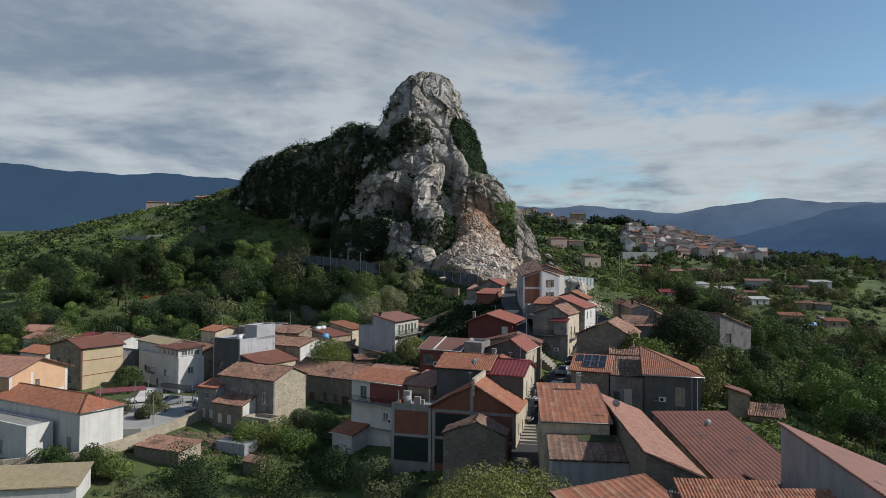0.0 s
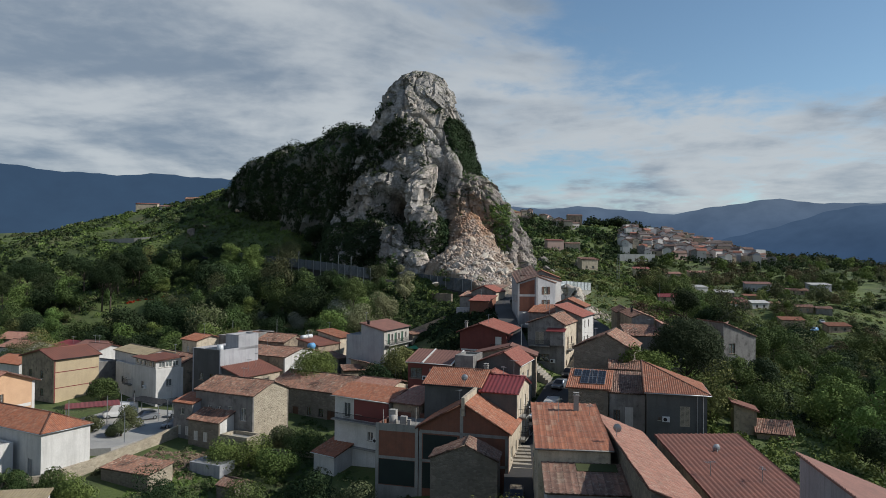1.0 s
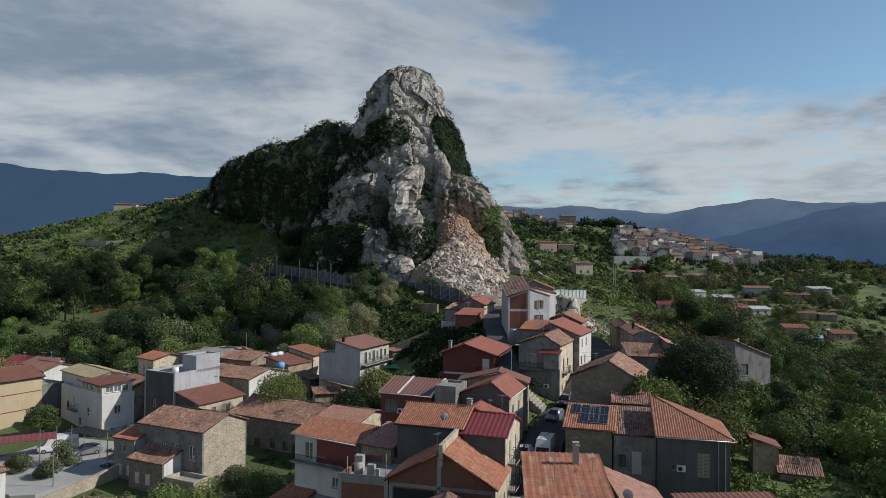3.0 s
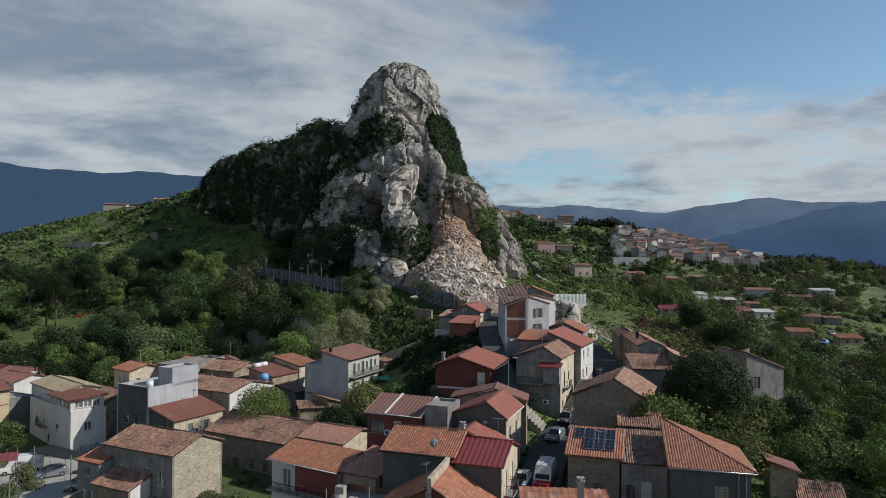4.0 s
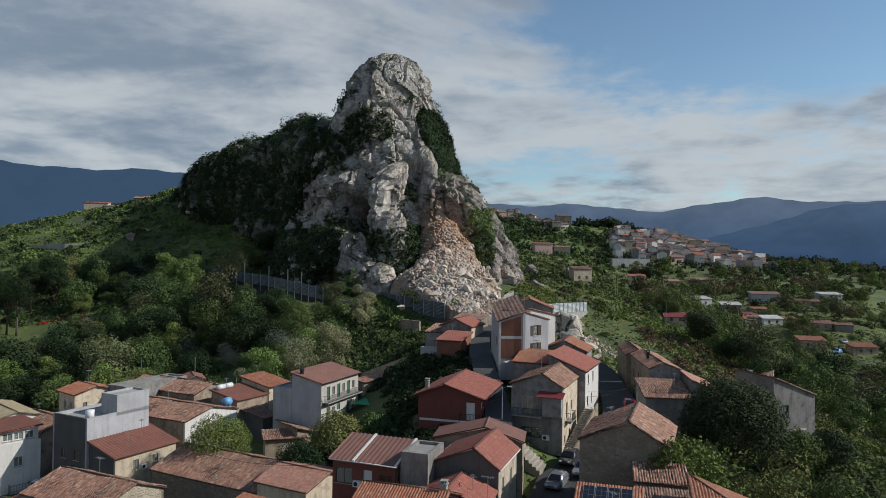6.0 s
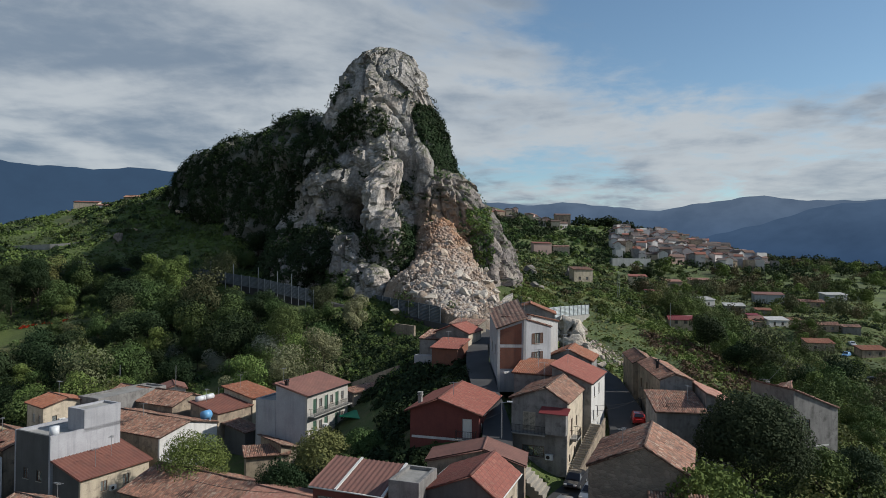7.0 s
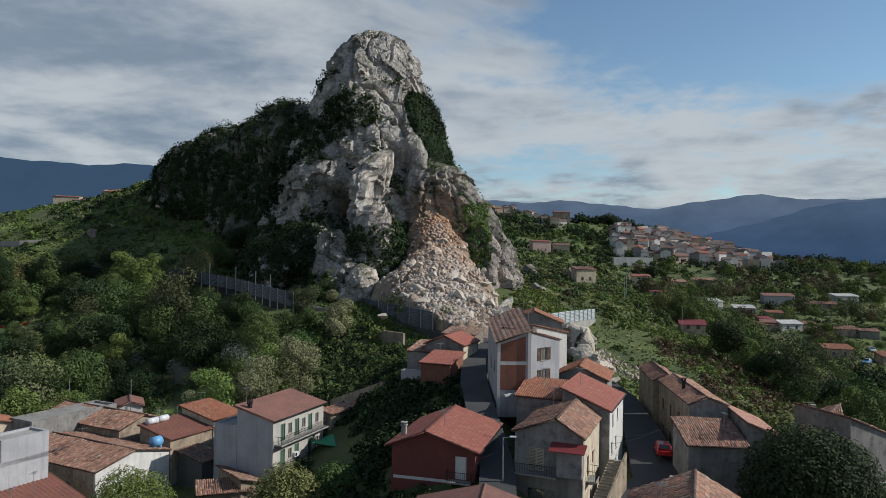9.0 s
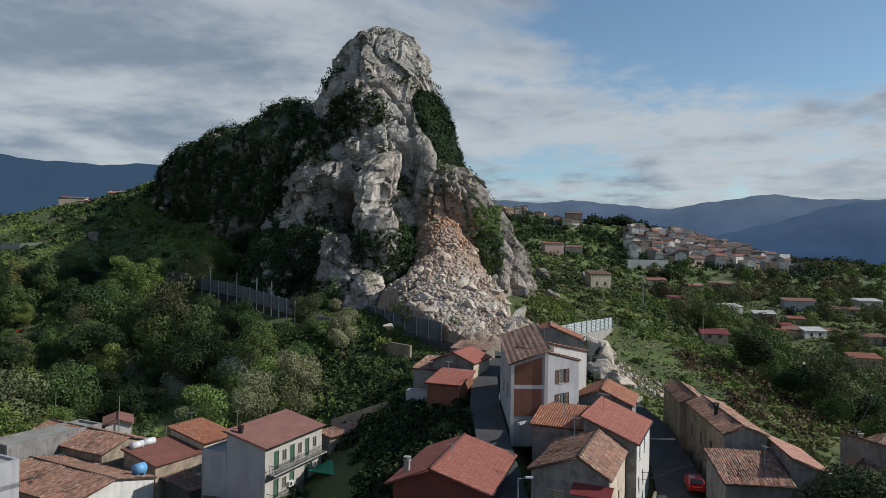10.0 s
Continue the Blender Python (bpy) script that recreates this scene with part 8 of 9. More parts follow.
def crown_mesh(seed, r, flat, n_leaf, size, mat, n_lobes=9, top=0.0, dome=False):
    """A crown of leaves gathered in uneven lobes, with gaps between; r: its reach."""
    rs = np.random.RandomState(seed)
    c, q = lobes(n_lobes, 0.42, flat, rs)
    if dome:
        # lobes side by side over a closed dome
        a = np.arange(n_lobes) * 2.4
        h = (np.arange(n_lobes) + 0.5) / n_lobes
        c = np.stack([np.cos(a) * np.sqrt(1 - h * h), np.sin(a) * np.sqrt(1 - h * h), h * flat * 1.5], 1) * 0.72 + rs.normal(size=(n_lobes, 3)) * 0.05
        q = 0.30 + 0.12 * rs.rand(n_lobes)
    if top:
        c[:, 2] = np.abs(c[:, 2]) * top
    k = rs.randint(0, n_lobes, n_leaf)
    d = rs.normal(size=(n_leaf, 3))
    d /= np.linalg.norm(d, axis=1)[:, None]
    deep = np.where(rs.rand(n_leaf) < 0.08, 0.5, 0.86 + 0.2 * rs.rand(n_leaf))
    p = (c[k] + d * (q[k] * deep)[:, None] * (1, 1, 0.85)) * r
    np.random.seed(seed)
    return np_mesh("crown", *leaf_quads(p, size, 1.0, d), mat), c * r


def trunk_mesh(tall, rad, ends, seed):
    rs = random.Random(seed)
    segs = [tube((0, 0, -0.4), (0.1, 0.05, tall * 0.55), rad, 8, rad * 0.7), tube((0.1, 0.05, tall * 0.55), (0.05, 0.1, tall), rad * 0.7, 7, rad * 0.35)]
    for e in ends[:6]:
        segs.append(tube((0.08, 0.06, tall * (0.45 + 0.3 * rs.random())), (e[0] * 0.8, e[1] * 0.8, tall + e[2] * 0.7), rad * 0.35, 5, rad * 0.1))
    return py_mesh("trunk", joined(*segs), M_BARK, True)


def patch_of(x, y, scale, seed):
    return np.array([noise.noise(Vector((a * scale, b * scale, seed))) for a, b in zip(x, y)])


KINDS = []
for k, (r, flat, n, s, mat, trunk, lab) in enumerate(((2.7, 0.8, 2000, 0.33, L_DARK, 2.6, "dark green broadleaf tree with dense crown"), (2.4, 0.9, 1900, 0.31, L_MID, 2.2, "green broadleaf tree with uneven crown"), (2.1, 0.8, 1700, 0.29, L_MID, 1.8, "small green fruit tree on the slope"),
                                                      (2.6, 1.0, 1900, 0.31, L_GREY, 2.8, "grey-green olive tree with loose crown"), (2.3, 1.2, 1800, 0.30, L_BRIGHT, 2.6, "fresh green young tree on the slope"), (2.8, 1.0, 1800, 0.31, L_YEL, 3.0, "yellow-green tree with thin crown"),
                                                      (2.4, 1.0, 1900, 0.32, L_DARK, 2.4, "dark evergreen tree with dense crown"), (2.6, 0.9, 1500, 0.31, L_OLIVE, 2.6, "brownish olive-green tree with thin crown"))):
    crown, ends = crown_mesh(100 + k, r, flat, int(n * 1.9), s * 0.72, mat, 11 + k % 4)
    KINDS.append((crown, trunk_mesh(trunk, 0.16, ends, k), trunk, lab))


def tree(x, y, kind, size, turn, z=None, group="hillside trees"):
    crown, trunk, tall, lab = KINDS[kind]
    root = base("tree", pose(x, y, ground_z(x, y) if z is None else z, 0, 0, turn) @ Matrix.Scale(size, 4), lab, "tree", group)
    part("trunk", trunk, root)
    part("crown", crown, root, Matrix.Translation((0, 0, tall + 0.9)))
    return root


def special(x, y, z, tall, r, flat, n, s, mat, lab, name="tree", seed=1, top=0.0, rad=0.3, lb=9, dome=False):
    if s > 0.25:
        n, s = int(n * 2.6), s * 0.62
    crown, ends = crown_mesh(seed, r, flat, n, s, mat, lb, top, dome)
    root = base(name, Matrix.Translation((x, y, z)), lab, "tree", "single trees")
    part("trunk", trunk_mesh(tall, rad, ends, seed), root)
    part("crown", crown, root, Matrix.Translation((0, 0, tall)))
    return root


# single trees that stand out
special(3.6, 50.5, 12.2, 8.6, 6.8, 0.35, 26000, 0.16, L_UMB, "broad umbrella pine with yellow-green flat crown", "umbrella_pine", 301, 0.0, 0.4, 34, True)
special(40.6, 113.5, 21.0, 6.6, 6.2, 0.85, 36000, 0.23, L_PINE, "large dark umbrella pine beside the street houses", "umbrella_pine", 302, 0.0, 0.4, 34, True)
special(-52.5, 194.5, 21.5, 3.4, 3.4, 0.9, 2720, 0.36, L_BLOOM, "blossoming elder tree with cream flowers", "flowering_tree", 303)
special(-15.0, 166, 26.0, 6.0, 3.0, 1.75, 3000, 0.36, L_ROB, "tall pale blossoming robinia tree", "flowering_tree", 304, lb=16)
special(-20.5, 159, 24.0, 5.0, 2.8, 1.6, 2700, 0.36, L_ROB, "pale blossoming robinia tree", "flowering_tree", 305, lb=15)
special(-11.5, 186, 33.0, 4.4, 2.7, 1.6, 3000, 0.36, L_ROB, "pale blossoming robinia before the barrier", "flowering_tree", 351)
special(-27.5, 178, 28.0, 2.4, 3.2, 0.9, 3200, 0.3, L_BLOOM, "elder tree covered with cream flowers", "flowering_tree", 352)
special(-19.5, 196, 36.4, 3.6, 3.0, 1.2, 3000, 0.34, L_GREY, "thin grey-green tree beside the road barrier", "tree", 353)
special(-56, 235, 41.0, 4.6, 4.6, 1.1, 3600, 0.36, L_GREY, "tall loose grey-green tree by the hillside road", "tree", 354, lb=20)
special(-24.0, 175, 28.0, 6.0, 3.6, 1.2, 2890, 0.36, L_MID, "tall leafy tree below the crag", "tree", 306, lb=24, dome=True)
special(-24.0, 122.8, 18.0, 5.4, 4.2, 0.7, 4420, 0.29, L_BRIGHT, "fresh green round tree between roofs", "tree", 307, lb=24, dome=True)
special(-8.2, 122.0, 20.0, 4.0, 3.8, 0.9, 2720, 0.36, L_YEL, "yellowish tree beside the balconied house", "tree", 308, lb=24, dome=True)
special(-3.6, 125.0, 21.0, 3.2, 3.0, 0.9, 2720, 0.36, L_MID, "dense green tree beside the red house", "tree", 309, lb=24, dome=True)
special(-12.0, 117.0, 18.5, 3.6, 3.2, 0.9, 2550, 0.36, L_DARK, "dark green tree among roofs", "tree", 310, lb=24, dome=True)
special(-4.0, 114.0, 20.5, 3.6, 3.0, 0.8, 2380, 0.36, L_MID, "green tree behind the dark red house", "tree", 311, lb=24, dome=True)
special(-38, 180, 24.0, 3.0, 3.2, 0.9, 3000, 0.3, L_BLOOM, "elder shrub with cream flower heads", "flowering_tree", 331)
special(-30, 168, 23.0, 2.6, 2.8, 0.9, 2600, 0.3, L_ROB, "pale flowering elder in the wood", "flowering_tree", 332)
special(-45, 205, 27.0, 3.0, 3.0, 0.9, 2600, 0.32, L_ROB, "pale flowering elder tree on the slope", "flowering_tree", 333)
special(50.5, 117.5, 21.5, 2.6, 3.2, 0.9, 5000, 0.24, L_MID, "round green tree below the grey house", "tree", 341, lb=22, dome=True)
special(56.0, 119.5, 21.5, 2.4, 3.0, 0.9, 5000, 0.24, L_PINE, "dark green tree beside the grey house", "tree", 342, lb=22, dome=True)
special(-54.6, 103.6, 16.9, 1.3, 1.5, 0.8, 1530, 0.29, L_GREY, "grey-green olive tree in the car park", "olive_tree", 312, rad=0.2)
special(-49.0, 101.2, 16.9, 1.2, 1.4, 0.8, 1530, 0.29, L_GREY, "grey-green olive tree beside the wall", "olive_tree", 313, rad=0.2)
special(-50.0, 106.4, 16.9, 1.5, 1.7, 0.8, 1530, 0.29, L_GREY, "round olive tree in the car park", "olive_tree", 314, rad=0.2)
special(-61.6, 121.0, 17.0, 2.2, 2.6, 0.9, 1870, 0.32, L_MID, "green tree beside the ochre house", "tree", 315, lb=24, dome=True)
special(-92, 150, 16.0, 3.5, 5.5, 0.8, 3740, 0.36, L_GREY, "broad grey-green tree before white houses", "tree", 316, lb=24, dome=True)
special(-88, 196, 19.0, 3.6, 4.4, 0.9, 3230, 0.36, L_GREY, "pale tree before the long white house", "tree", 317, lb=24, dome=True)
special(42, 60, 12.5, 5.5, 2.2, 2.6, 2890, 0.36, L_DARK, "tall dark cypress by the large house", "cypress", 318)
special(44.5, 57.5, 12.5, 5.0, 2.0, 2.6, 2890, 0.36, L_DARK, "tall dark cypress beside the large house", "cypress", 319)
for k, (x, y, r, m_) in enumerate(((-47, 79.0, 2.2, L_MID), (-43.5, 78.2, 2.2, L_BRIGHT), (-34, 78, 3.0, L_DARK), (-50.5, 78.5, 2.0, L_MID), (-27, 92, 3.2, L_BRIGHT), (-22.5, 89.5, 3.2, L_BRIGHT), (-31, 91.5, 2.6, L_BRIGHT), (-20, 96, 3.0, L_MID), (-16, 80, 3.2, L_DARK),
                                   (-10, 77, 3.0, L_GREY), (-24, 78, 3.4, L_MID), (-30, 72, 3.4, L_DARK), (-18, 70, 3.4, L_DARK), (-8, 69, 3.2, L_GREY), (-35, 68, 3.0, L_GREY), (-28, 66, 3.0, L_DARK), (-24, 100, 2.4, L_GREY))):
    special(x, y, ground_z(x, y), 2.0, r * 0.9, 0.8, 4200, 0.20, m_, "leafy garden tree in the overgrown plot", "tree", 400 + k, rad=0.18)


def palm(x, y, z):
    root = base("palm_tree", Matrix.Translation((x, y, z)), "small date palm with arching fronds beside the white building", "palm")
    part("trunk", py_mesh("trunk", tube((0, 0, -0.3), (0, 0, 2.2), 0.35, 10, 0.28), M_BARK), root)
    rs = random.Random(2)
    for k in range(26):
        a, lift = 2 * math.pi * k / 26 + rs.random() * 0.3, 0.2 + 0.9 * rs.random()
        v, f = [], []
        for j in range(11):
            t = j / 10
            r_, z_ = 2.6 * t, 2.2 + 2.4 * lift * t - 2.6 * t * t
            for sd in (-1, 1):
                w_ = 0.42 * math.sin(math.pi * (0.12 + 0.88 * t)) + 0.02
                v.append((r_, sd * w_, z_ - 0.18))
            v.append((r_, 0, z_))
        for j in range(10):
            a0, b0 = 3 * j, 3 * j + 3
            f += [(a0, a0 + 2, b0 + 2), (a0 + 1, b0 + 2, a0 + 2)]
        part("frond", py_mesh("frond", (v, f), L_MID), root, pose(0, 0, 0, 0, 0, math.degrees(a)))


palm(-53.4, 80.9, 15.0)

# tall dark pines at the western edge
rp_ = random.Random(21)
for k in range(15):
    x, y = rp_.uniform(-158, -98), rp_.uniform(212, 246)
    special(x, y, ground_z(x, y), rp_.uniform(7, 10), rp_.uniform(3.4, 4.8), rp_.uniform(0.8, 1.3), 3200, 0.36, L_DARK, "tall dark pine with bare lower trunk", "pine_tree", 500 + k, lb=18, dome=True)

# woods as single trees, those far up the slope in one mass
WOOD = []
rs_ = np.random.RandomState(3)
spots = []
while len(spots) < 400:
    n_ = 400
    west = rs_.rand(n_) < 0.5
    x = np.where(west, rs_.uniform(-135, 2, n_), rs_.uniform(40, 150, n_))
    y = np.where(west, rs_.uniform(150, 258, n_), rs_.uniform(85, 290, n_))
    ok = clear(x, y, 2.2)
    ok &= ~(west & (y < 156) & (x > -60)) & ~((x > 25) & (x < 66) & (y > 110) & (y < 205))
    ok &= ~((x > -17) & (x < 8) & (y > 156) & (y < 196)) & ~((x > 28) & (x < 0.27 * y + 6))
    for a, b in zip(x[ok], y[ok]):
        if all((a - c) ** 2 + (b - d) ** 2 > 3.6 ** 2 for c, d in spots) and len(spots) < 400:
            spots.append((float(a), float(b)))
for k, (x, y) in enumerate(spots):
    kind = int(rs_.choice([0, 1, 2, 3, 4, 5, 6], p=[0.23, 0.23, 0.15, 0.06, 0.17, 0.04, 0.12]))
    size, turn = float(rs_.choice([0.8, 1.0, 1.2, 1.5, 1.8], p=[0.2, 0.3, 0.25, 0.17, 0.08])), float(rs_.uniform(0, 360))
    if y < 214 or x < 5:
        tree(x, y, kind, size, turn)
    else:
        m_ = np.array(pose(x, y, ground_z(x, y) + (KINDS[kind][2] + 0.7) * size, 0, 0, turn) @ Matrix.Scale(size, 4))
        co = np.empty(len(KINDS[kind][0].vertices) * 3, np.float32)
        KINDS[kind][0].vertices.foreach_get("co", co)
        WOOD.append(co.reshape(-1, 3) @ m_[:3, :3].T + m_[:3, 3])
wood_v = np.concatenate(WOOD)
tagged(new("far_wood", np_mesh("far_wood", wood_v, np.arange(len(wood_v)).reshape(-1, 3), L_MID)), "green broadleaf wood on the far slope", "wood", kind="stuff")


# eastern woods: clumps of trees with meadow between, one mass for each kind
EAST = {k: [] for k in range(len(KINDS))}
set_ = []
while len(set_) < 460:
    x, y = rs_.uniform(34, 330, 900), rs_.uniform(105, 600, 900)
    ok = clear(x, y, 2.6) & (np.abs(x) < 0.66 * (y + 16) + 8) & ~((y > 452) & (x < 245) & (x > 100)) & ~((x < 74) & (y > 118) & (y < 236))
    ok &= (patch_of(x, y, 0.025, 6.0) > 0.02) & (x > 0.27 * y + 6)
    for a, b in zip(x[ok], y[ok]):
        gap_ = 4.4 if b < 300 else 6.0
        if len(set_) < 460 and all((a - c) ** 2 + (b - d) ** 2 > gap_ ** 2 for c, d in set_):
            set_.append((float(a), float(b)))
for x, y in set_:
    kind = int(rs_.choice(len(KINDS), p=[0.10, 0.20, 0.13, 0.13, 0.15, 0.06, 0.05, 0.18]))
    size = float(rs_.choice([0.6, 0.8, 1.0, 1.25, 1.6], p=[0.2, 0.27, 0.25, 0.18, 0.10])) * (1.0 if y < 300 else 1.2)
    m_ = np.array(pose(x, y, ground_z(x, y) + (KINDS[kind][2] * 0.55 + 0.4) * size, 0, 0, rs_.uniform(0, 360)) @ Matrix.Scale(size, 4))
    co = np.empty(len(KINDS[kind][0].vertices) * 3, np.float32)
    KINDS[kind][0].vertices.foreach_get("co", co)
    co = co.reshape(-1, 3, 3)[:: 2 if y < 300 else 5]
    co = co.mean(1, keepdims=True) + (co - co.mean(1, keepdims=True)) * (1.35 if y < 300 else 2.2)
    EAST[kind].append(co.reshape(-1, 3) @ m_[:3, :3].T + m_[:3, 3])
for kind, got in EAST.items():
    if got:
        v_ = np.concatenate(got)
        tagged(new("wood", np_mesh("wood", v_, np.arange(len(v_)).reshape(-1, 3), KINDS[kind][0].materials[0])), "scattered trees on the eastern slope: " + KINDS[kind][3], "wood", kind="stuff")


def bushes(name, x, y, r, n, size, mat, label, sink=0.25):
    """Many low bushes in one mesh: leaves over each one's dome, larger ones inside."""
    N = len(x)
    z = height(x, y)
    d = rs_.normal(size=(N, n, 3))
    d /= np.linalg.norm(d, axis=2)[..., None]
    d[..., 2] = np.abs(d[..., 2])
    rad = r[:, None] * (0.84 + 0.22 * rs_.rand(N, n)) * (1 + 0.25 * np.sin(3 * np.arctan2(d[..., 1], d[..., 0]) + rs_.rand(N, 1) * 6))
    p = np.stack([x, y, z - sink * r], 1)[:, None] + d * rad[..., None] * (1, 1, 0.95)
    np.random.seed(len(x))
    s = np.repeat(size * (0.7 + 0.5 * r / r.mean()), n)
    ob = new(name, np_mesh(name, *leaf_quads(p.reshape(-1, 3), s, 1.0, d.reshape(-1, 3), 0.65 if mat in (L_BRIGHT, L_YEL, L_STRAW) else 0.34), mat))
    return tagged(ob, label, "shrubs", kind="stuff")


def strew(n, x0, x1, y0, y1, r0, r1, room=0.8, keep=None):
    x, y = rs_.uniform(x0, x1, n), rs_.uniform(y0, y1, n)
    r = rs_.uniform(r0, r1, n)
    ok = clear(x, y, room) & (np.abs(x) < 0.66 * (y + 16) + 5)
    if keep is not None:
        ok &= keep(x, y)
    return x[ok], y[ok], r[ok]


def patchy(seed, cut):
    return lambda x, y: np.array([noise.noise(Vector((a * 0.035, b * 0.035, seed))) for a, b in zip(x, y)]) > cut


for seed, mat, nm in ((1, L_DARK, "dark green scrub on the hillside"), (2, L_MID, "green scrub and brambles on the hillside"), (3, L_BRIGHT, "fresh green grass tussocks and shrubs"), (4, L_GREY, "grey-green shrubs on the hillside")):
    cut = -0.12 if seed < 3 else 0.06
    x, y, r = strew(1000, -140, 12, 140, 262, 0.8, 1.9, keep=patchy(seed * 3.3, cut))
    bushes("scrub", x, y, r, 84, 0.38, mat, nm)
    x, y, r = strew(640, 28, 190, 60, 330, 0.6, 2.2, keep=patchy(seed * 5.1, cut))
    if seed != 3:
        ok = ~((x < 76) & (y > 108) & (y < 240))
        x, y, r = x[ok], y[ok], r[ok]
    bushes("scrub", x, y, r, 96, 0.46, mat, nm)
    x, y, r = strew(1500, -260, -20, 235, 440, 0.8, 2.2, keep=patchy(seed * 7.7, cut))
    bushes("scrub", x, y, r, 34, 0.8, mat, nm)
    x, y, r = strew(620, 30, 420, 290, 620, 1.0, 3.2, keep=patchy(seed * 2.9, cut + 0.05))
    bushes("scrub", x, y, r, 40, 1.05, mat, nm)
x, y, r = strew(420, 33, 80, 60, 140, 0.9, 2.0, 0.5)
bushes("scrub", x, y, r, 150, 0.28, L_BRIGHT, "dense green scrub below the street houses")
x, y, r = strew(200, 33, 80, 60, 140, 0.7, 1.6, 0.5)
bushes("scrub", x, y, r, 150, 0.28, L_MID, "grey-green scrub below the street houses")
x, y, r = strew(420, -14, 5, 112, 152, 0.6, 1.6, 0.2)
bushes("scrub", x, y, r, 90, 0.38, L_DARK, "dark shrubs in the gardens between houses")
x, y, r = strew(420, -75, 6, 55, 118, 0.3, 1.0, 0.4)
bushes("scrub", x, y, r, 110, 0.2, L_MID, "weeds and shrubs in the garden plots")
x, y, r = strew(260, -75, 6, 55, 100, 0.3, 0.9, 0.4)
bushes("scrub", x, y, r, 100, 0.2, L_GREY, "grey-green weeds in the garden plots")
x, y, r = strew(150, 54, 74, 160, 200, 0.9, 2.0, 0.5)
bushes("scrub", x, y, r, 60, 0.4, L_BROWN, "dry reddish-brown bramble thicket")
x, y, r = strew(900, 27, 76, 112, 262, 0.5, 2.0, 0.4, keep=patchy(31.0, 0.02))
bushes("scrub", x, y, r, 110, 0.34, L_BRIGHT, "bright green grass and low shrubs by the crag")
x, y, r = strew(650, 27, 76, 108, 240, 0.4, 1.6, 0.4, keep=patchy(37.0, 0.0))
bushes("scrub", x, y, r, 110, 0.34, L_YEL, "yellowish green shrubs and grass on the slope")

x, y, r = strew(700, -16, 12, 128, 192, 0.5, 1.5, 0.25)
bushes("scrub", x, y, r, 90, 0.34, L_DARK, "dark shrubs on the banks beside the lane")
x, y, r = strew(420, -16, 12, 128, 192, 0.4, 1.2, 0.25)
bushes("scrub", x, y, r, 90, 0.30, L_MID, "green shrubs on the banks beside the lane")
x, y, r = strew(900, -10, 36, 88, 176, 0.15, 0.6, 0.15)
bushes("weeds", x, y, r, 50, 0.2, L_MID, "weeds and grass along lanes and walls")
for n_, cut, sd, r0, r1, mat, lb in ((420, 0.0, 51.0, 0.8, 2.2, L_MID, "green shrubs on the slope beside the crag"), (300, 0.1, 53.0, 1.2, 3.0, L_DARK, "dark shrubs and small trees beside the crag"), (420, -0.05, 57.0, 0.6, 1.6, L_BRIGHT, "fresh green brambles on the slope beside the crag"), (260, 0.0, 59.0, 0.6, 1.5, L_YEL, "yellowish grass clumps on the slope beside the crag"), (120, 0.05, 61.0, 0.8, 2.0, L_OLIVE, "brownish shrubs on the slope beside the crag")):
    x, y, r = strew(n_, 28, 116, 226, 470, r0, r1, 0.5, keep=patchy(sd, cut))
    bushes("scrub", x, y, r, 90, 0.5, mat, lb)
for n_, sd, r0, r1, mat, lb in ((210, 71.0, 1.8, 4.2, L_DARK, "dark trees below the ridge houses"), (130, 73.0, 1.6, 3.6, L_MID, "green trees below the ridge houses"), (90, 77.0, 1.2, 2.8, L_BRIGHT, "fresh green trees below the ridge houses")):
    x, y, r = strew(n_, 40, 132, 455, 588, r0, r1, 0.5, keep=patchy(sd, -0.12))
    bushes("far_trees", x, y, r, 90, 0.9, mat, lb, sink=-0.3)
x, y = rs_.uniform(128, 232, 230), rs_.uniform(618, 665, 230)
bushes("far_trees", x, y, rs_.uniform(2.5, 5.5, 230), 70, 1.4, L_DARK, "dark wooded ridge behind the far village", sink=-0.6)
x, y, r = strew(260, -24, 6, 166, 212, 0.5, 1.5, 0.0)
bushes("scrub", x, y, r, 120, 0.28, L_MID, "green shrubs below the rockfall barrier")
x, y, r = strew(260, -26, 6, 166, 214, 0.3, 1.1, 0.0)
bushes("scrub", x, y, r, 100, 0.24, L_BRIGHT, "fresh green weeds below the rockfall barrier")
def banked(n, a, b, near, far, r0, r1):
    """Places on the bank below the line from a to b, between near and far metres out from it."""
    a, b, t, o = np.array(a, float), np.array(b, float), rs_.rand(n, 1), rs_.uniform(near, far, (n, 1))
    d = (b - a) / np.linalg.norm(b - a)
    p = a + (b - a) * t + np.array([d[1], -d[0]]) * o
    return p[:, 0], p[:, 1], rs_.uniform(r0, r1, n)


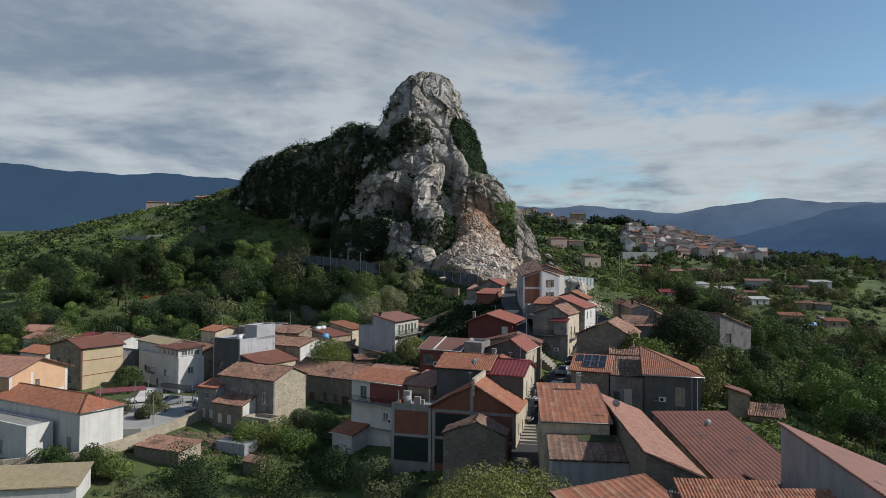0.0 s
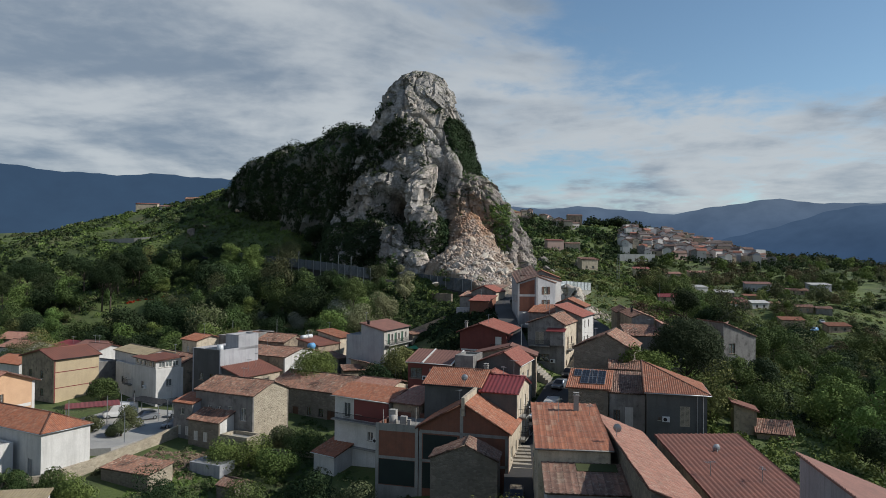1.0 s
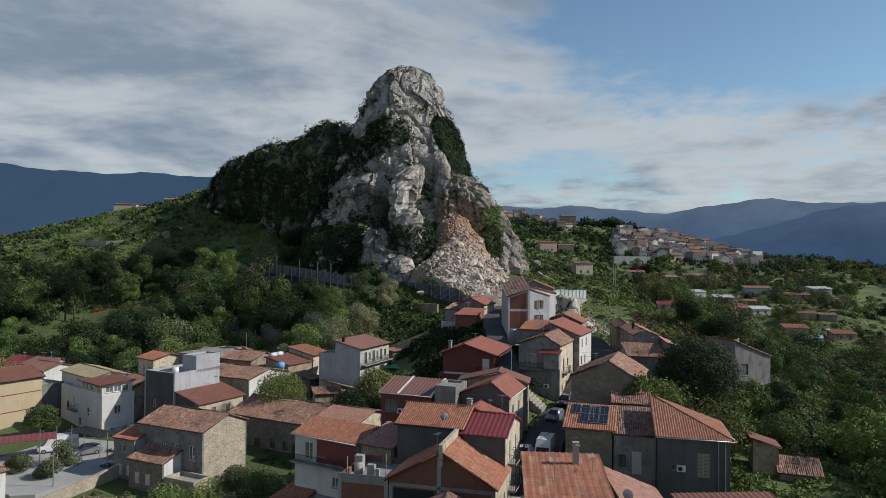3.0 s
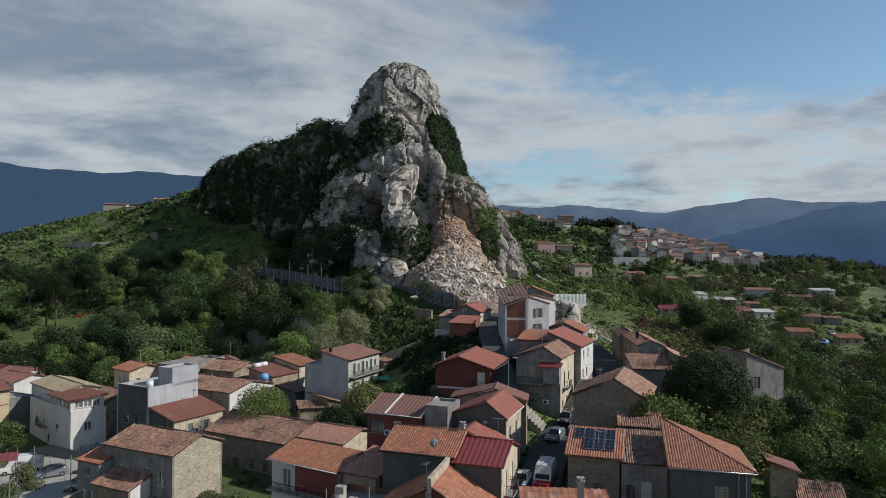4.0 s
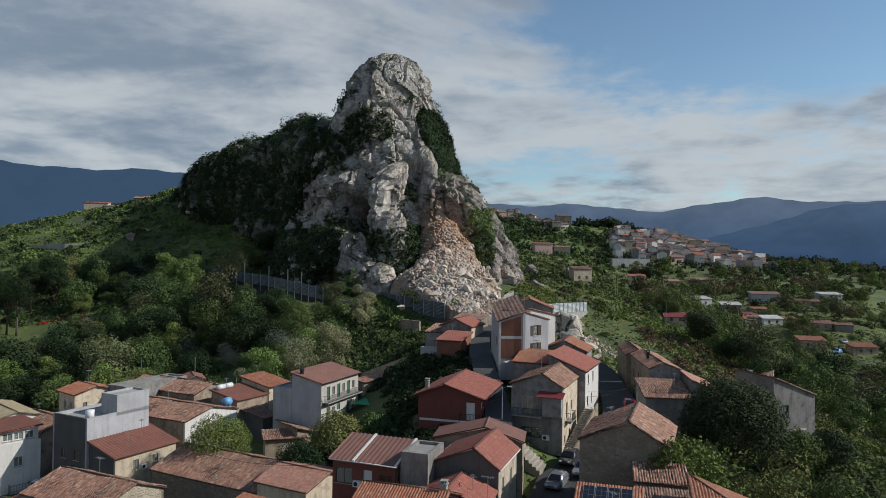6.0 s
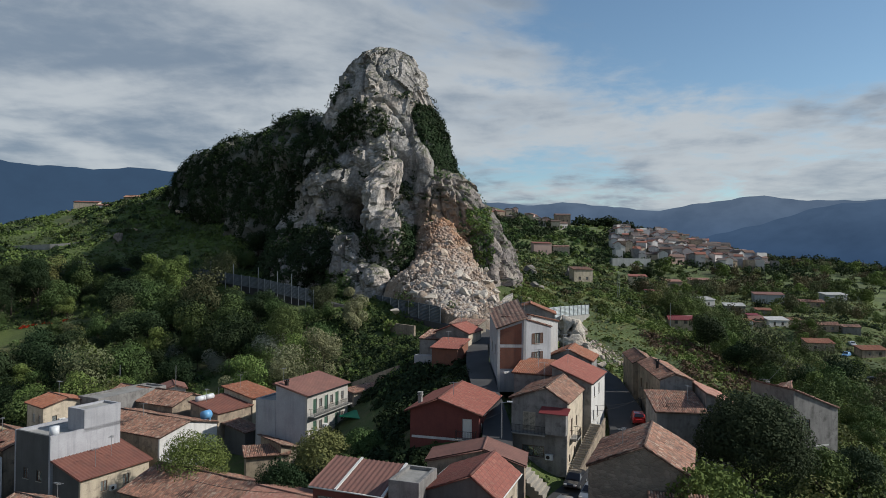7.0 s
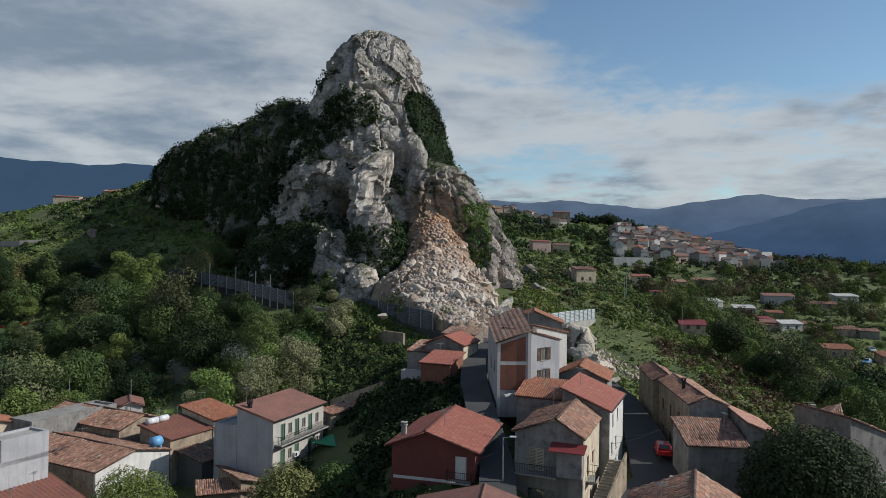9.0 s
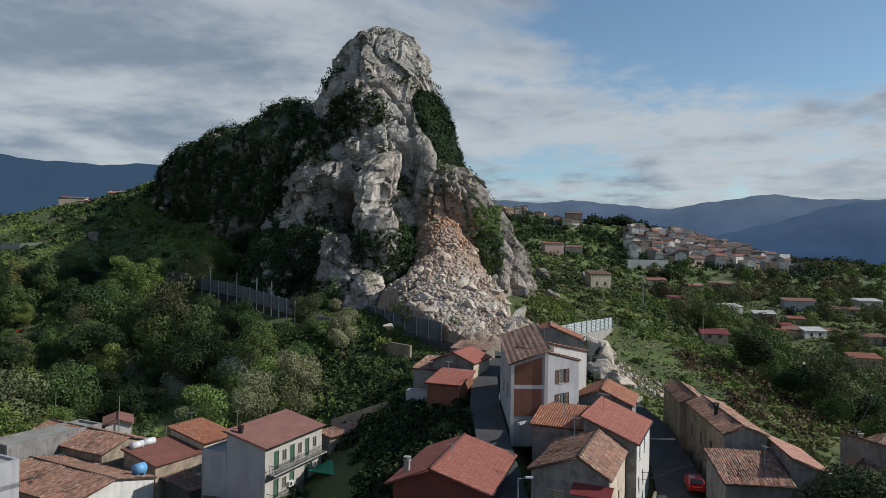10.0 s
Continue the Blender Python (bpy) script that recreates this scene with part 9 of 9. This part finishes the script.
for n_, a_, b_, o0, o1, r0, r1, mat, lb in ((150, (-13, 212), (6.8, 184), 0.8, 9.0, 0.4, 1.1, L_MID, "green shrubs at the foot of the rockfall barrier"), (120, (-13, 212), (6.8, 184), 0.6, 8.0, 0.3, 0.9, L_BRIGHT, "fresh weeds at the foot of the rockfall barrier"),
                                            (200, (-81.5, 256), (-21.8, 194), 0.8, 9.0, 0.5, 1.3, L_MID, "green shrubs on the bank below the hillside road"), (130, (-60, 236), (-21.8, 194), 0.8, 7.0, 0.4, 1.1, L_GREY, "grey-green shrubs below the hillside road"),
                                            (170, (24, 196), (32, 240), -3.0, 8.0, 0.3, 1.0, L_BRIGHT, "bright grass and brambles beside the debris fan"), (110, (24, 196), (32, 240), -2.0, 8.0, 0.3, 0.9, L_YEL, "yellowish grass clumps beside the debris fan")):
    x, y, r = banked(n_, a_, b_, o0, o1, r0, r1)
    bushes("scrub", x, y, r, 110, 0.28, mat, lb)
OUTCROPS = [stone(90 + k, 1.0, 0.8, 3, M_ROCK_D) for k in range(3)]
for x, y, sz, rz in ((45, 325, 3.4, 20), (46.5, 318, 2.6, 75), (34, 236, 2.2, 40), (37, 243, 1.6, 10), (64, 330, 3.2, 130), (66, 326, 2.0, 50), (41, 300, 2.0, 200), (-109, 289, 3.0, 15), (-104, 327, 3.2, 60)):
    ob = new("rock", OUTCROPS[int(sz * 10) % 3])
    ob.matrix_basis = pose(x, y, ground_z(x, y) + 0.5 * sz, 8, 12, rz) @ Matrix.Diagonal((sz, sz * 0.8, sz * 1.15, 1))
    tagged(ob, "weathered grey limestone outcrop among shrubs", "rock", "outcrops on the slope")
x, y, r = strew(26, -106, -93, 224.5, 227, 0.3, 0.7, 0.1)
bushes("flowers", x, y, r, 90, 0.22, L_REDF, "bright red flowering shrubs beside the low house", sink=0.2)
x, y = rs_.uniform(120, 250, 260), rs_.uniform(455, 600, 260)
ok = (x > 0.25 * (y - 20)) & (patch_of(x, y, 0.03, 4.0) < 0.12)
bushes("far_trees", x[ok], y[ok], rs_.uniform(1.6, 3.6, ok.sum()), 60, 1.0, L_DARK, "dark trees among the houses of the far village", sink=-0.5)
x, y = rs_.uniform(232, 345, 90), rs_.uniform(500, 620, 90)
bushes("far_trees", x, y, rs_.uniform(2.0, 5.0, 90), 80, 1.1, L_DARK, "dark tree clumps on the far crest", sink=-0.4)
q = np.array([(9.5, 187.5), (11.5, 186.5), (-1.5, 194.5), (0.5, 192.5), (20.5, 192.0), (2.0, 199.0)])
bushes("scrub", q[:, 0], q[:, 1], np.array([1.8, 1.3, 1.9, 1.4, 1.2, 1.3]), 220, 0.28, L_MID, "green shrubs left standing in the rubble", sink=-1.6)
x, y, r = strew(420, -42.5, -33.5, 88, 97, 0.12, 0.3, 0.1)
bushes("dry_grass", x, y, r, 40, 0.16, L_STRAW, "dry straw-coloured grass patch in the garden")
x, y, r = strew(500, -40, -18, 79, 92, 0.15, 0.4, 0.1)
bushes("grass", x, y, r, 40, 0.16, L_BRIGHT, "fresh green grass in the garden plot")

# grass over the open slopes
gr_x, gr_y = rs_.uniform(-250, -40, 70000), rs_.uniform(225, 440, 70000)
far_x, far_y = rs_.uniform(28, 230, 45000), rs_.uniform(110, 420, 45000)
for gx_, gy_, mt, lb in ((gr_x, gr_y, L_BRIGHT, "tufted green grass on the western slope"), (far_x, far_y, L_YEL, "tufted yellowish grass on the eastern slope")):
    q = np.stack([gx_, gy_, height(gx_, gy_) + 0.12], 1)
    up3 = np.tile((0.0, 0.0, 1.0), (len(q), 1)) + 0.5 * rs_.normal(size=(len(q), 3))
    np.random.seed(77)
    tagged(new("grass", np_mesh("grass", *leaf_quads(q, 0.9, 1.0, up3), mt)), lb, "grass", kind="stuff")

x, y, r = strew(90, 42, 64, 108, 125, 1.0, 2.6, 0.6)
bushes("scrub", x, y, r, 300, 0.28, L_MID, "dense bushes below the grey house")
x, y, r = strew(70, 42, 66, 105, 130, 1.0, 2.2, 0.6)
bushes("scrub", x, y, r, 300, 0.28, L_PINE, "dark bushes below the grey house")

# ivy on the ruin and on the wall end
rs2 = np.random.RandomState(8)
iv = np.stack([rs2.uniform(24.0, 30.0, 5200), rs2.uniform(93.2, 103, 5200), np.zeros(5200)], 1)
iv[:, 2] = 31.9 - 1.1 * np.abs(iv[:, 0] - 26.5) + 0.5 * rs2.normal(size=5200) - 5.0 * rs2.rand(5200) ** 2 * (iv[:, 0] > 27)
iv = iv[(iv[:, 0] > 27.2) | (iv[:, 1] < 95.0)]
fall = np.stack([29.6 + 1.5 * rs2.normal(size=9000), 99.4 + 2.4 * rs2.normal(size=9000), 22.5 + 8.2 * rs2.rand(9000)], 1)
fall[:, 0] += 0.3 * (31 - fall[:, 2])
tagged(new("ivy", np_mesh("ivy", *leaf_quads(np.concatenate([iv, fall]), 0.34), L_BRIGHT)), "bright green ivy and a fig bush over the ruin", "ivy", kind="stuff")
iv = np.stack([rs2.uniform(-5.2, -2.2, 500), rs2.uniform(183.5, 186, 500), rs2.uniform(31, 35.8, 500)], 1)
tagged(new("ivy", np_mesh("ivy", *leaf_quads(iv, 0.5), L_BRIGHT)), "bright green ivy on the wall end", "ivy", kind="stuff")
